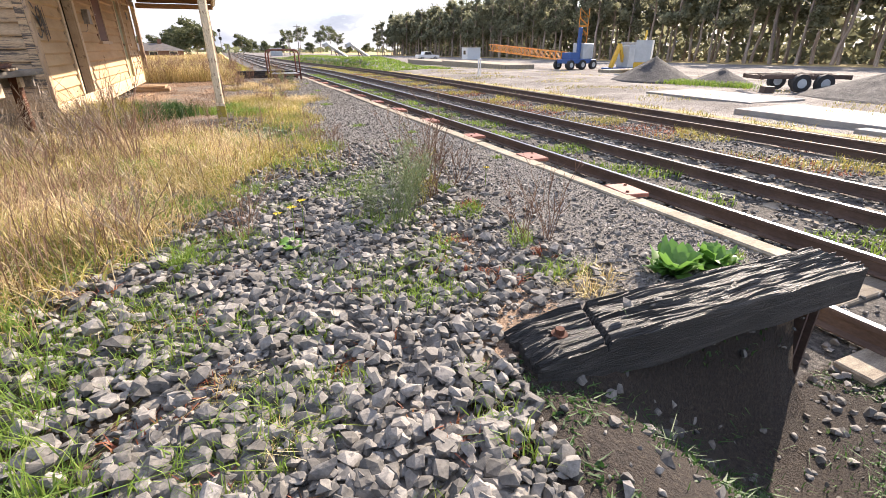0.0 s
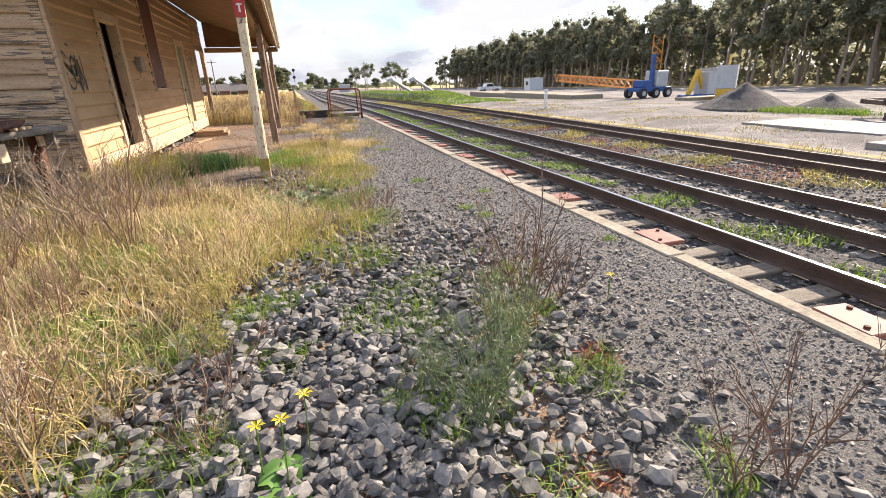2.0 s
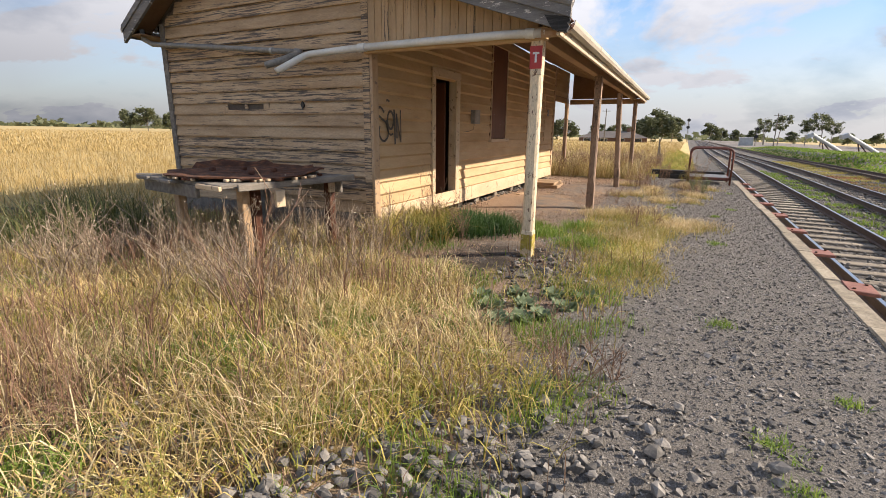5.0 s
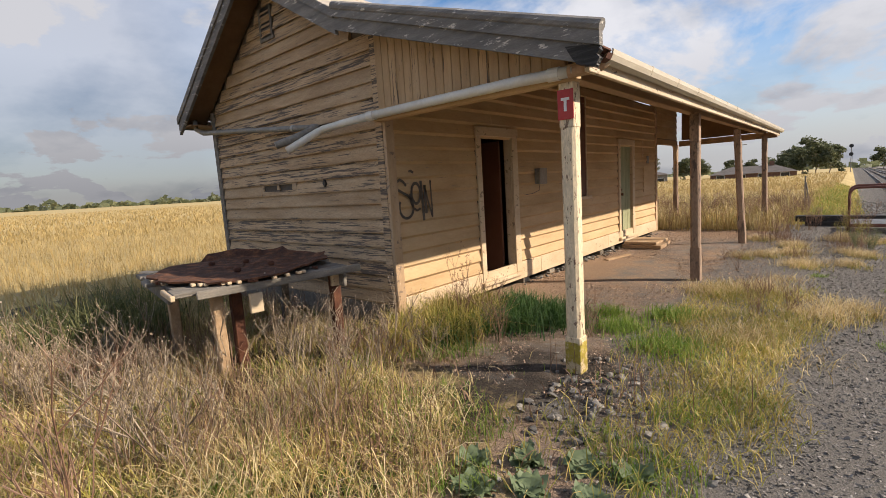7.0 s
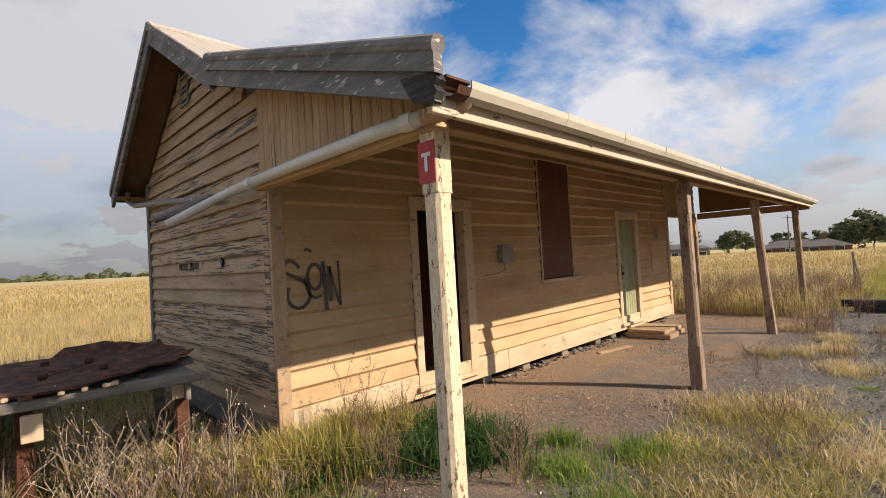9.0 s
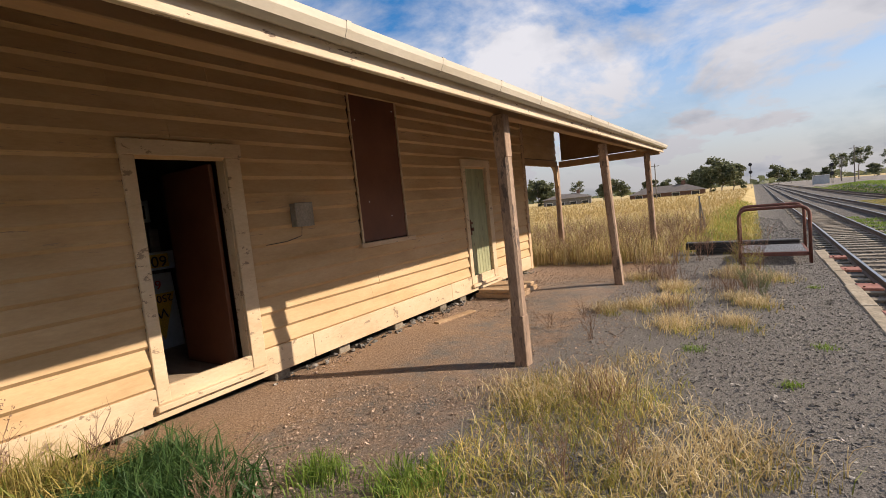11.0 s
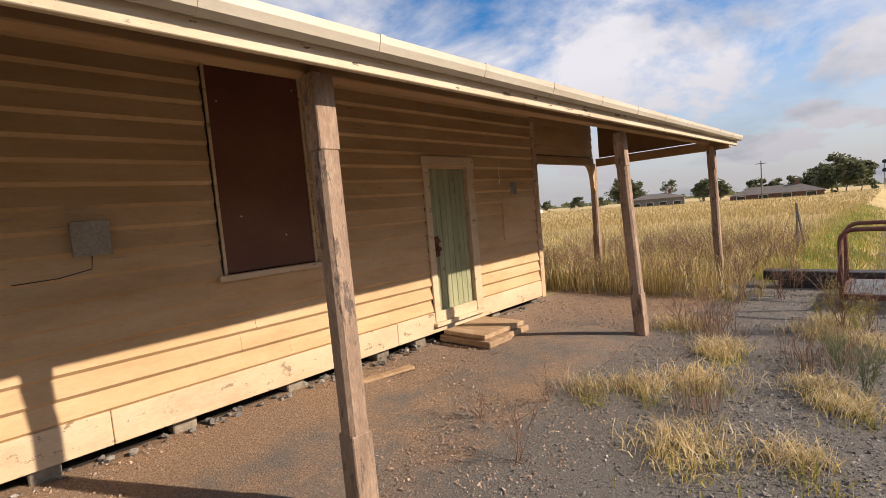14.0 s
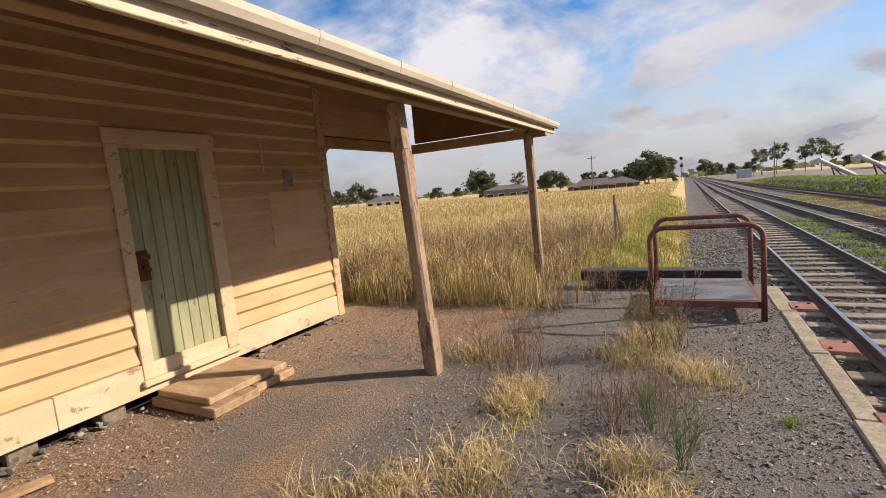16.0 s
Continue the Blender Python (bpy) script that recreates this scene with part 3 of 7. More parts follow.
def build_tracks():
    """Rails follow the fall of the land in short lengths."""
    ys = [-6, 0, 6, 12, 18, 22, 26, 32, 40, 55, 80, 120, 180, 260, 400, 700]
    prof = [(-0.065, 0), (0.065, 0), (0.065, 0.012), (0.012, 0.03), (0.012, 0.115), (0.034, 0.125), (0.034, 0.155), (0.028, 0.16), (-0.028, 0.16), (-0.034, 0.155), (-0.034, 0.125), (-0.012, 0.115), (-0.012, 0.03), (-0.065, 0.012)]
    for k, pair in enumerate(RAILS):
        for x in pair:
            rail = thing("rail", ("polished running rail on timber sleepers", "dull steel rail of the loop track", "rusty rail of the old siding")[k], "rail", "rails")
            g, h = Geo(), Geo()
            n = len(prof)
            for j, y in enumerate(ys):
                z = RAIL_TOP - 0.16 + float(tilt(np.array(x), np.array(float(y))))
                g.v += [(x + track_x(y) + u, y, z + w) for u, w in prof]
                h.v += [(x + track_x(y) + u, y, z + w) for u, w in ((-0.026, 0.1605), (0.026, 0.1605), (0.026, 0.163), (-0.026, 0.163))]
                if j:
                    for i in range(n):
                        a, c = (j - 1) * n + i, (j - 1) * n + (i + 1) % n
                        g.f.append((a, c, c + n, a + n))
                    for i in range(4):
                        a, c = (j - 1) * 4 + i, (j - 1) * 4 + (i + 1) % 4
                        h.f.append((a, c, c + 4, a + 4))
            part("rail_body", g, M_RAIL, rail)
            part("running_surface", h, M_SHINE if k < 2 else M_RAIL, rail)
    # sleepers of the main line lie open, those of the loop are almost buried
    rnd = random.Random(3)
    base = Geo().cbox(-1.05, 1.05, -0.115, 0.115, -0.12, 0.0, 0.012).mesh("sleeper", M_SLEEPER)
    for k, (x0, x1) in enumerate(RAILS):
        y = -4.0
        while y < (75 if k == 0 else 40):
            z = RAIL_TOP - 0.163 + float(tilt(np.array(x0), np.array(y)))
            ob = new("sleeper", base)
            ob.matrix_basis = pose((x0 + x1) / 2 + track_x(y) + rnd.uniform(-0.05, 0.05), y, z - (0.0, 0.025, 0.03)[k], rnd.uniform(-1, 1), rnd.uniform(-1, 1), rnd.uniform(-1.2, 1.2)) @ Matrix.Diagonal((1 if k == 0 else 0.92, 1, 1, 1))
            tagged(ob, "weathered grey timber sleeper in the ballast", "sleeper", "sleepers")
            y += 0.62 + rnd.uniform(-0.03, 0.03)


build_tracks()
# ---- platform edge ----
def build_platform_edge():
    rnd = random.Random(5)
    wall = structure("platform_wall", Geo().box(-0.06, 0.02, 3.05, 21.7, BED - 0.1, -0.085), M_CONC, "concrete platform face")
    y = 3.05
    while y < 21.6:
        w = min(1.25 + rnd.uniform(-0.1, 0.1), 21.7 - y)
        g = Geo().cbox(-0.12 + rnd.uniform(-0.015, 0.015), 0.03 + rnd.uniform(-0.012, 0.012), y + 0.006, y + w - 0.006, -0.09, 0.012 + rnd.uniform(0, 0.012), 0.012)
        part("coping_slab", g, M_CONC, wall)
        y += w
    # red-brown plates along the edge
    for y in (4.58, 6.0, 7.42, 8.95, 10.5, 12.0, 13.5, 15.0, 16.5, 18.0, 19.4, 20.7):
        t = thing("edge_plate", "red-brown steel plate on the platform edge", "plate", "plates along the edge", (0.1, y, 0.02))
        part("plate", Geo().cbox(-0.10, 0.13, -0.15, 0.15, -0.035, 0.0, 0.006), M_RED, t)
        for dx, dy in ((-0.05, -0.09), (0.08, 0.09)):
            part("bolt", Geo().tube([(dx, dy, 0), (dx, dy, 0.012)], 0.014, 6), M_RUST, t)
        t.rotation_euler = (radians(rnd.uniform(-2, 2)), radians(rnd.uniform(-1, 3)), radians(rnd.uniform(-3, 3)))


build_platform_edge()


# ---- the building ----
WX, Y0, Y1, XB = -5.08, 10.22, 19.46, -9.05   # front face, near end, far end, back face
FLOOR = 0.22
DOORS = ((11.90, 12.65), (16.94, 17.67))
WIN = (14.34, 15.25, 1.22, 3.02)
RIDGE_X, RIDGE_Z = -7.08, 4.42
EAVE_X, EAVE_Z = -2.62, 2.475
BEND_X, BEND_Z = -5.28, 3.36
BACK_X, BACK_Z = -9.40, 2.86
RY0, RY1, RV1 = 9.86, 19.85, 22.36            # roof ends; the verandah roof runs on further


def roof_z(x):
    if x > BEND_X:
        return BEND_Z + (EAVE_Z - BEND_Z) * (x - BEND_X) / (EAVE_X - BEND_X)
    if x > RIDGE_X:
        return RIDGE_Z + (BEND_Z - RIDGE_Z) * (x - RIDGE_X) / (BEND_X - RIDGE_X)
    return RIDGE_Z + (BACK_Z - RIDGE_Z) * (x - RIDGE_X) / (BACK_X - RIDGE_X)


def wall_with_boards():
    """The front wall: lining with openings, weatherboards one by one."""
    g = Geo()
    x0, x1 = WX - 0.11, WX - 0.022
    top = 3.16
    cuts = sorted([(a, b, FLOOR, 2.20) for a, b in DOORS] + [WIN])
    y = Y0
    for a, b, z0, z1 in cuts:
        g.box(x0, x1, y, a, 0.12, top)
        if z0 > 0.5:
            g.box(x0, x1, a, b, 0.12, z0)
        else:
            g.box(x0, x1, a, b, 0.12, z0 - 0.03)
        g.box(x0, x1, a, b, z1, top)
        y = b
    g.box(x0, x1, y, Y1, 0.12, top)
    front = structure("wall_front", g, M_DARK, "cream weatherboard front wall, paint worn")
    rnd = random.Random(11)
    step, z, k = 0.166, 0.37, 0
    cl = 0.09  # casing width
    while z < 3.05:
        zm = z + step / 2
        spans, y = [], Y0 + 0.10
        holes = [(a - 0.10, b + 0.10) for a, b in DOORS if zm < 2.25] + ([(WIN[0] - 0.02, WIN[1] + 0.02)] if WIN[2] - 0.02 < zm < WIN[3] + 0.03 else [])
        for a, b in sorted(holes):
            spans.append((y, a))
            y = b
        spans.append((y, Y1 - 0.10))
        for a, b in spans:
            cut = [a] + ([a + (b - a) * rnd.uniform(0.35, 0.65)] if b - a > 3.2 else []) + [b]
            for c, d in zip(cut, cut[1:]):
                s = rnd.uniform(-0.002, 0.002)
                o = [(WX - 0.022, z - 0.024), (WX - 0.012 + s, z - 0.024), (WX + 0.016 + s, z + 0.006), (WX + 0.014 + s, z + 0.014), (WX - 0.019 + s, z + step), (WX - 0.022, z + step)]
                part("weatherboard", Geo().prism(o, "y", c + 0.001, d - 0.001), M_FRONT, front)
        z += step
        k += 1
    # base board in lengths
    for a, b in ((Y0 + 0.1, 13.4), (13.4, 16.2), (16.2, Y1 - 0.1)):
        part("base_board", Geo().cbox(WX - 0.02, WX + 0.022, a + 0.002, b - 0.002, 0.10, 0.355, 0.005), M_TRIM, front, "flaking white base board")
    for a, b in ((Y0 - 0.025, Y0 + 0.10), (Y1 - 0.10, Y1 + 0.02)):
        part("corner_board", Geo().cbox(WX - 0.02, WX + 0.025, a, b, 0.0 if a < 11 else 0.08, 3.2, 0.005), M_POST, front)
    # a patch of newer boards and a blackened plate near the far end
    part("patch_board", Geo().cbox(WX, WX + 0.014, 18.42, 18.44, 1.95, 2.32, 0.003), M_TRIM, front)
    part("patch_panel", Geo().cbox(WX + 0.0, WX + 0.015, 18.45, 19.25, 1.12, 1.75, 0.003), M_FRONT, front)
    part("switch_plate", Geo().cbox(WX, WX + 0.022, 18.70, 18.84, 1.80, 1.98, 0.004), M_PIPE, front, "dark rusted plate")

    # near end wall, up into the gable
    g = Geo()
    g.prism([(XB + 0.03, 0.1), (WX - 0.03, 0.1), (WX - 0.03, roof_z(WX) - 0.10), (BEND_X, BEND_Z - 0.12), (RIDGE_X, RIDGE_Z - 0.14), (XB + 0.03, roof_z(XB) - 0.12)], "y", Y0 + 0.022, Y0 + 0.12)
    end = structure("wall_end", g, M_DARK, "weathered end wall, paint flaking to bare grey wood")
    z, step = 0.30, 0.163
    rows = []
    while z < 4.2:
        rows.append(z)
        z += step
    for z in rows:
        zt = z + step
        def xs_at(h):
            lo, hi = XB + 0.02, WX - 0.03
            while roof_z(lo) - 0.10 < h and lo < RIDGE_X:
                lo += 0.02
            while roof_z(hi) - 0.10 < h and hi > RIDGE_X:
                hi -= 0.02
            return lo, hi
        lo, hi = xs_at(zt)
        if hi - lo < 0.15:
            continue
        breaks = [lo, hi]
        if rnd.random() < 0.35 and hi - lo > 2:
            breaks = [lo, rnd.uniform(lo + 0.8, hi - 0.8), hi]
        gap = (-7.76, -6.86) if abs(z - 1.6) < 0.08 else None
        if gap:
            breaks = [lo, gap[0], gap[1], hi]
        for a, b in zip(breaks, breaks[1:]):
            if gap and (a, b) == gap:
                # a broken board: only splinters of it remain
                part("broken_board", Geo().prism([(Y0 + 0.022, z + 0.128), (Y0 - 0.004, z + 0.128), (Y0 + 0.014, zt), (Y0 + 0.022, zt)], "x", a, b), M_END, end, "split and broken weatherboard")
                part("broken_board", Geo().prism([(Y0 + 0.022, z - 0.018), (Y0 - 0.012, z - 0.018), (Y0 - 0.006, z + 0.045), (Y0 + 0.022, z + 0.045)], "x", a, b), M_END, end)
                for c, d in ((a, a + 0.05), (a + 0.40, a + 0.47), (b - 0.12, b)):
                    part("splinter", Geo().prism([(c, z + 0.04), (d, z + 0.044), (d - 0.015, z + 0.13), (c + 0.01, z + 0.13)], "y", Y0 - 0.003, Y0 + 0.014), M_END, end)
                continue
            s = rnd.uniform(-0.004, 0.004)
            o = [(Y0 + 0.022, z + 0.006), (Y0 - 0.002, z + 0.006), (Y0 - 0.006, z - 0.02), (Y0 - 0.018 + s, z - 0.02), (Y0 - 0.021 + s, z - 0.003), (Y0 + 0.016, zt - 0.008), (Y0 + 0.022, zt - 0.008)]
            part("weatherboard", Geo().prism(o, "x", a + 0.001, b - 0.001), M_END, end)
    o = [(-6.225 + r * math.cos(k * 0.785), 1.70 + 1.5 * r * math.sin(k * 0.785)) for k, r in enumerate((0.03, 0.022, 0.034, 0.026, 0.03, 0.02, 0.033, 0.028))]
    part("knot_hole", Geo().prism(o, "y", Y0 - 0.026, Y0 + 0.0), M_BLACK, end, "dark knot hole")
    part("base_board", Geo().cbox(XB, WX - 0.02, Y0 - 0.012, Y0 + 0.02, 0.02, 0.285, 0.005), M_BARE, end)
    part("corner_board", Geo().cbox(WX - 0.125, WX - 0.022, Y0 - 0.03, Y0 - 0.004, 0.0, 3.2, 0.004), M_END, end)
    part("corner_board", Geo().cbox(XB - 0.02, XB + 0.09, Y0 - 0.028, Y0 + 0.0, 0.05, 2.95, 0.004), M_BARE, end)
    # louvred gable vent
    v = part("gable_vent", Geo().cbox(-7.33, -7.00, Y0 - 0.03, Y0 - 0.005, 3.60, 3.64, 0.004), M_BARE, end, "slatted timber gable vent")
    for x in (-7.31, -7.04):
        part("vent_frame", Geo().cbox(x - 0.02, x + 0.02, Y0 - 0.03, Y0 - 0.004, 3.64, 4.02, 0.004), M_BARE, v)
    part("vent_opening", Geo().box(-7.29, -7.06, Y0 - 0.012, Y0 - 0.006, 3.64, 4.02), M_BLACK, v)
    for k in range(6):
        part("louvre", Geo().prism([(Y0 - 0.012, 3.70 + 0.055 * k), (Y0 - 0.034, 3.665 + 0.055 * k), (Y0 - 0.03, 3.66 + 0.055 * k), (Y0 - 0.008, 3.695 + 0.055 * k)], "x", -7.285, -7.065), M_END, v)

    # back and far walls close the building
    structure("wall_back", Geo().box(XB, XB + 0.1, Y0 + 0.12, Y1 - 0.1, 0.1, 2.95), M_END, "weatherboard back wall")
    g = Geo().prism([(XB, 0.1), (WX - 0.022, 0.1), (WX - 0.022, roof_z(WX) - 0.10), (BEND_X, BEND_Z - 0.12), (RIDGE_X, RIDGE_Z - 0.14), (XB, roof_z(XB) - 0.12)], "y", Y1 - 0.1, Y1)
    structure("wall_far", g, M_FRONT, "cream weatherboard far end wall")
    fl = Geo().box(XB + 0.1, WX - 0.0, Y0 + 0.12, Y1 - 0.1, FLOOR - 0.06, FLOOR - 0.003)
    structure("floor", fl, M_FLOORIN, "bare timber floor boards inside")
    # room surfaces take the dark colour in place of deep shade
    structure("ceiling", Geo().box(XB + 0.1, WX - 0.12, Y0 + 0.12, Y1 - 0.1, 2.95, 3.0), M_DARK, "lined ceiling, coloured dark for an unlit room")
    structure("partition", Geo().box(XB + 0.1, WX - 0.12, 13.55, 13.62, FLOOR, 2.95), M_DARK, "inner partition wall, coloured dark for an unlit room")
    # the sill board under the open door
    for a, b in DOORS:
        structure("door_sill", Geo().cbox(WX - 0.12, WX + 0.075, a - 0.13, b + 0.13, FLOOR - 0.045, FLOOR + 0.005, 0.006), M_TRIM, "worn timber door sill")


wall_with_boards()


def door_casing(a, b, name):
    t = structure(name, Geo().cbox(WX + 0.001, WX + 0.034, a - 0.115, b + 0.17 if a < 14 else b + 0.16, 2.20, 2.325, 0.005), M_TRIM, "cream timber door casing, paint scuffed")
    r = 0.17 if a < 14 else 0.16
    part("casing_jamb", Geo().cbox(WX + 0.001, WX + 0.032, a - 0.105, a - 0.005, FLOOR + 0.005, 2.199, 0.005), M_TRIM, t)
    part("casing_jamb", Geo().cbox(WX + 0.001, WX + 0.032, b + 0.005 + (r - 0.17), b + r - 0.02, FLOOR + 0.005, 2.199, 0.005), M_TRIM, t)
    part("door_lining", Geo().box(WX - 0.11, WX + 0.001, a - 0.02, a + 0.005, FLOOR, 2.20), M_TRIM, t)
    part("door_lining", Geo().box(WX - 0.11, WX + 0.001, b - 0.005, b + 0.02, FLOOR, 2.20), M_TRIM, t)
    return t


door_casing(*DOORS[0], "door_frame_open")
door_casing(*DOORS[1], "door_frame_green")


def green_door():
    a, b = DOORS[1]
    d = thing("door", "closed green boarded door, paint peeling at foot", "door", at=(WX - 0.04, (a + b) / 2, FLOOR + 0.008))
    w, n = b - a - 0.012, 7
    for k in range(n):
        y0 = -w / 2 + k * w / n
        part("door_board", Geo().cbox(-0.02, 0.012, y0 + 0.002, y0 + w / n - 0.002, 0, 1.96, 0.005), M_GREEN, d)
    part("lock_rail", Geo().cbox(0.013, 0.03, -w / 2, -w / 2 + 0.11, 0.82, 1.08, 0.003), M_RUST, d, "rusted lock plate and bolt")
    part("door_knob", Geo().tube([(0.03, -w / 2 + 0.06, 0.92), (0.06, -w / 2 + 0.06, 0.92), (0.085, -w / 2 + 0.06, 0.92)], 0.022, 10, 0.03), M_RUST, d, "dark metal knob")
    part("padlock_hasp", Geo().cbox(0.03, 0.05, -w / 2 - 0.05, -w / 2 + 0.12, 1.0, 1.04, 0.004), M_RUST, d)


green_door()


def boarded_window():
    y0, y1, z0, z1 = WIN
    w = structure("window_boarded", Geo().cbox(WX - 0.03, WX + 0.004, y0 + 0.02, y1 - 0.02, z0 + 0.01, z1, 0.003), M_PLY, "tall window boarded over with dark brown ply")
    part("window_stop", Geo().cbox(WX, WX + 0.022, y0 - 0.005, y0 + 0.02, z0, z1, 0.003), M_TRIM, w)
    part("window_stop", Geo().cbox(WX, WX + 0.022, y1 - 0.02, y1 + 0.005, z0, z1, 0.003), M_TRIM, w)
    part("window_sill", Geo().cbox(WX - 0.02, WX + 0.065, y0 - 0.07, y1 + 0.11, z0 - 0.055, z0, 0.006), M_TRIM, w, "worn timber window sill")
    for y, z in ((y0 + 0.1, z1 - 0.3), (y1 - 0.08, z1 - 0.12), (y0 + 0.2, z0 + 0.5), (y1 - 0.3, z0 + 0.3)):
        part("nail", Geo().tube([(WX + 0.004, y, z), (WX + 0.008, y, z)], 0.008, 6), M_WHITE, w)


boarded_window()


def corrugated(name, x_a, z_a, x_b, z_b, y0, y1, mat, parent_label):
    """A sheet whose ribs run down the slope."""
    pitch, amp, per = 0.076, 0.009, 6
    n = int((y1 - y0) / pitch * per)
    ys = np.linspace(y0, y1, n)
    w = amp * np.sin(2 * np.pi * (ys - y0) / pitch)
    vs = []
    for x, z in ((x_a, z_a), (x_b, z_b)):
        vs += [(x, y, z + k) for y, k in zip(ys, w)]
    for x, z in ((x_a, z_a), (x_b, z_b)):
        vs += [(x, y, z + k - 0.004) for y, k in zip(ys, w)]
    fs = [(i, i + 1, i + 1 + n, i + n) for i in range(n - 1)] + [(i + 2 * n, i + 3 * n, i + 1 + 3 * n, i + 1 + 2 * n) for i in range(n - 1)]
    return tagged(new(name, mesh_from(name, vs, fs, mat, True)), parent_label, kind="structure")


def settle(ob):
    """The old verandah has crept in and down along its eave."""
    for o in (ob, *ob.children):
        for v in o.data.vertices:
            w = max(0.0, (v.co.x - BEND_X) / (EAVE_X - BEND_X))
            u = (v.co.y - 10.0) / 12.0
            v.co.x -= w * (0.04 + 0.12 * u)
            v.co.z -= w * (0.045 - 0.055 * u)


def build_roof():
    corrugated("roof_front", RIDGE_X, RIDGE_Z + 0.02, BEND_X + 0.02, BEND_Z + 0.02, RY0 - 0.02, RY1, M_IRON, "faded corrugated iron roof")
    corrugated("roof_back", RIDGE_X, RIDGE_Z + 0.02, BACK_X, BACK_Z + 0.02, RY0 - 0.02, RY1, M_IRON, "faded corrugated iron roof")
    settle(corrugated("roof_verandah", BEND_X, BEND_Z + 0.012, EAVE_X, EAVE_Z + 0.012, RY0 - 0.02, RV1, M_IRON, "corrugated iron verandah roof"))
    structure("ridge_cap", Geo().prism([(RIDGE_X - 0.16, RIDGE_Z - 0.07), (RIDGE_X, RIDGE_Z + 0.05), (RIDGE_X + 0.16, RIDGE_Z - 0.06), (RIDGE_X + 0.15, RIDGE_Z - 0.075), (RIDGE_X, RIDGE_Z + 0.035), (RIDGE_X - 0.15, RIDGE_Z - 0.085)], "y", RY0 - 0.03, RY1), M_IRON, "iron ridge capping")

    def slope_board(x0, x1, drop0, drop1, y0, y1, name, mat, label, parent=None):
        o = [(x0, roof_z(x0) - drop0), (x1, roof_z(x1) - drop0), (x1, roof_z(x1) - drop1), (x0, roof_z(x0) - drop1)]
        g = Geo().prism(o, "y", y0, y1)
        return part(name, g, mat, parent, label) if parent else structure(name, g, mat, label)

    # barge boards: a grey cap above, a deeper board below
    b1 = slope_board(BEND_X, EAVE_X + 0.02, 0.05, 0.175, RY0 - 0.03, RY0 + 0.012, "barge_board", M_BARGE, "dark weathered barge board")
    slope_board(BEND_X - 0.0, EAVE_X + 0.05, -0.05, 0.05, RY0 - 0.055, RY0 + 0.0, "barge_cap", M_BARGE, "", b1)
    part("barge_roll", Geo().tube([(BEND_X, RY0 - 0.03, BEND_Z + 0.055), (EAVE_X + 0.06, RY0 - 0.03, EAVE_Z + 0.055)], 0.045, 10), M_BARGE, b1, "rolled metal edge capping")
    rot = [(EAVE_X - 0.20, EAVE_Z - 0.02), (EAVE_X + 0.03, EAVE_Z - 0.055), (EAVE_X + 0.045, EAVE_Z - 0.09), (EAVE_X + 0.02, EAVE_Z - 0.11), (EAVE_X + 0.04, EAVE_Z - 0.14), (EAVE_X + 0.01, EAVE_Z - 0.19), (EAVE_X - 0.05, EAVE_Z - 0.175), (EAVE_X - 0.12, EAVE_Z - 0.15), (EAVE_X - 0.16, EAVE_Z - 0.09)]
    part("rotten_end", Geo().prism(rot, "y", RY0 - 0.036, RY0 + 0.02), M_TIMBER, b1, "black rotten end of the board")
    b2 = slope_board(RIDGE_X, BEND_X, 0.06, 0.22, RY0 - 0.03, RY0 + 0.012, "barge_board", M_BARGE, "dark weathered barge board")
    slope_board(RIDGE_X, BEND_X, -0.03, 0.06, RY0 - 0.05, RY0 + 0.0, "barge_cap", M_BARGE, "", b2)
    b3 = slope_board(BACK_X, RIDGE_X, 0.06, 0.22, RY0 - 0.03, RY0 + 0.012, "barge_board", M_BARGE, "dark weathered barge board")
    slope_board(BACK_X, RIDGE_X, -0.03, 0.06, RY0 - 0.05, RY0 + 0.0, "barge_cap", M_BARGE, "", b3)
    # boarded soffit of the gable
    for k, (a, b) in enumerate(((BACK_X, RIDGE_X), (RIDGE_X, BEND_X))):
        slope_board(a, b, 0.05, 0.075, RY0 + 0.013, Y0 + 0.02, "gable_soffit", M_SOFFIT, "pale boarded gable soffit, coloured dark for shade")
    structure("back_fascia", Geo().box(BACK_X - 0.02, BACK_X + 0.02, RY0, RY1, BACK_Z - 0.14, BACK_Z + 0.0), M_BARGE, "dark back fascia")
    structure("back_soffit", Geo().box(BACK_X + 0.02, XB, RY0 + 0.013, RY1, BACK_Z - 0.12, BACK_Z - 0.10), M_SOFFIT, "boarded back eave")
    structure("back_gutter", Geo().tube([(BACK_X - 0.06, RY0, BACK_Z - 0.02), (BACK_X - 0.06, RY1, BACK_Z - 0.02)], 0.05, 8), M_GUTTER, "old back gutter")
    # boards under the verandah iron, one after another, their colour darkened for shade
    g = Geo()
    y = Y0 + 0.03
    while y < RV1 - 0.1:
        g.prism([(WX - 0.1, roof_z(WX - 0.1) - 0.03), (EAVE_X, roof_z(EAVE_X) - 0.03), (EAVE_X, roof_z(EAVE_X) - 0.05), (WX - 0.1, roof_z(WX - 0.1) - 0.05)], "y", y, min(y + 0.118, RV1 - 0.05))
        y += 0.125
    settle(structure("verandah_ceiling", g, M_SOFFIT, "boarded verandah ceiling, coloured dark for shade"))
    # fascia and gutter, in jointed lengths
    settle(structure("fascia", Geo().cbox(EAVE_X - 0.05, EAVE_X - 0.012, RY0 + 0.02, RV1, EAVE_Z - 0.155, EAVE_Z - 0.04, 0.004), M_FASCIA, "flaking cream fascia board"))
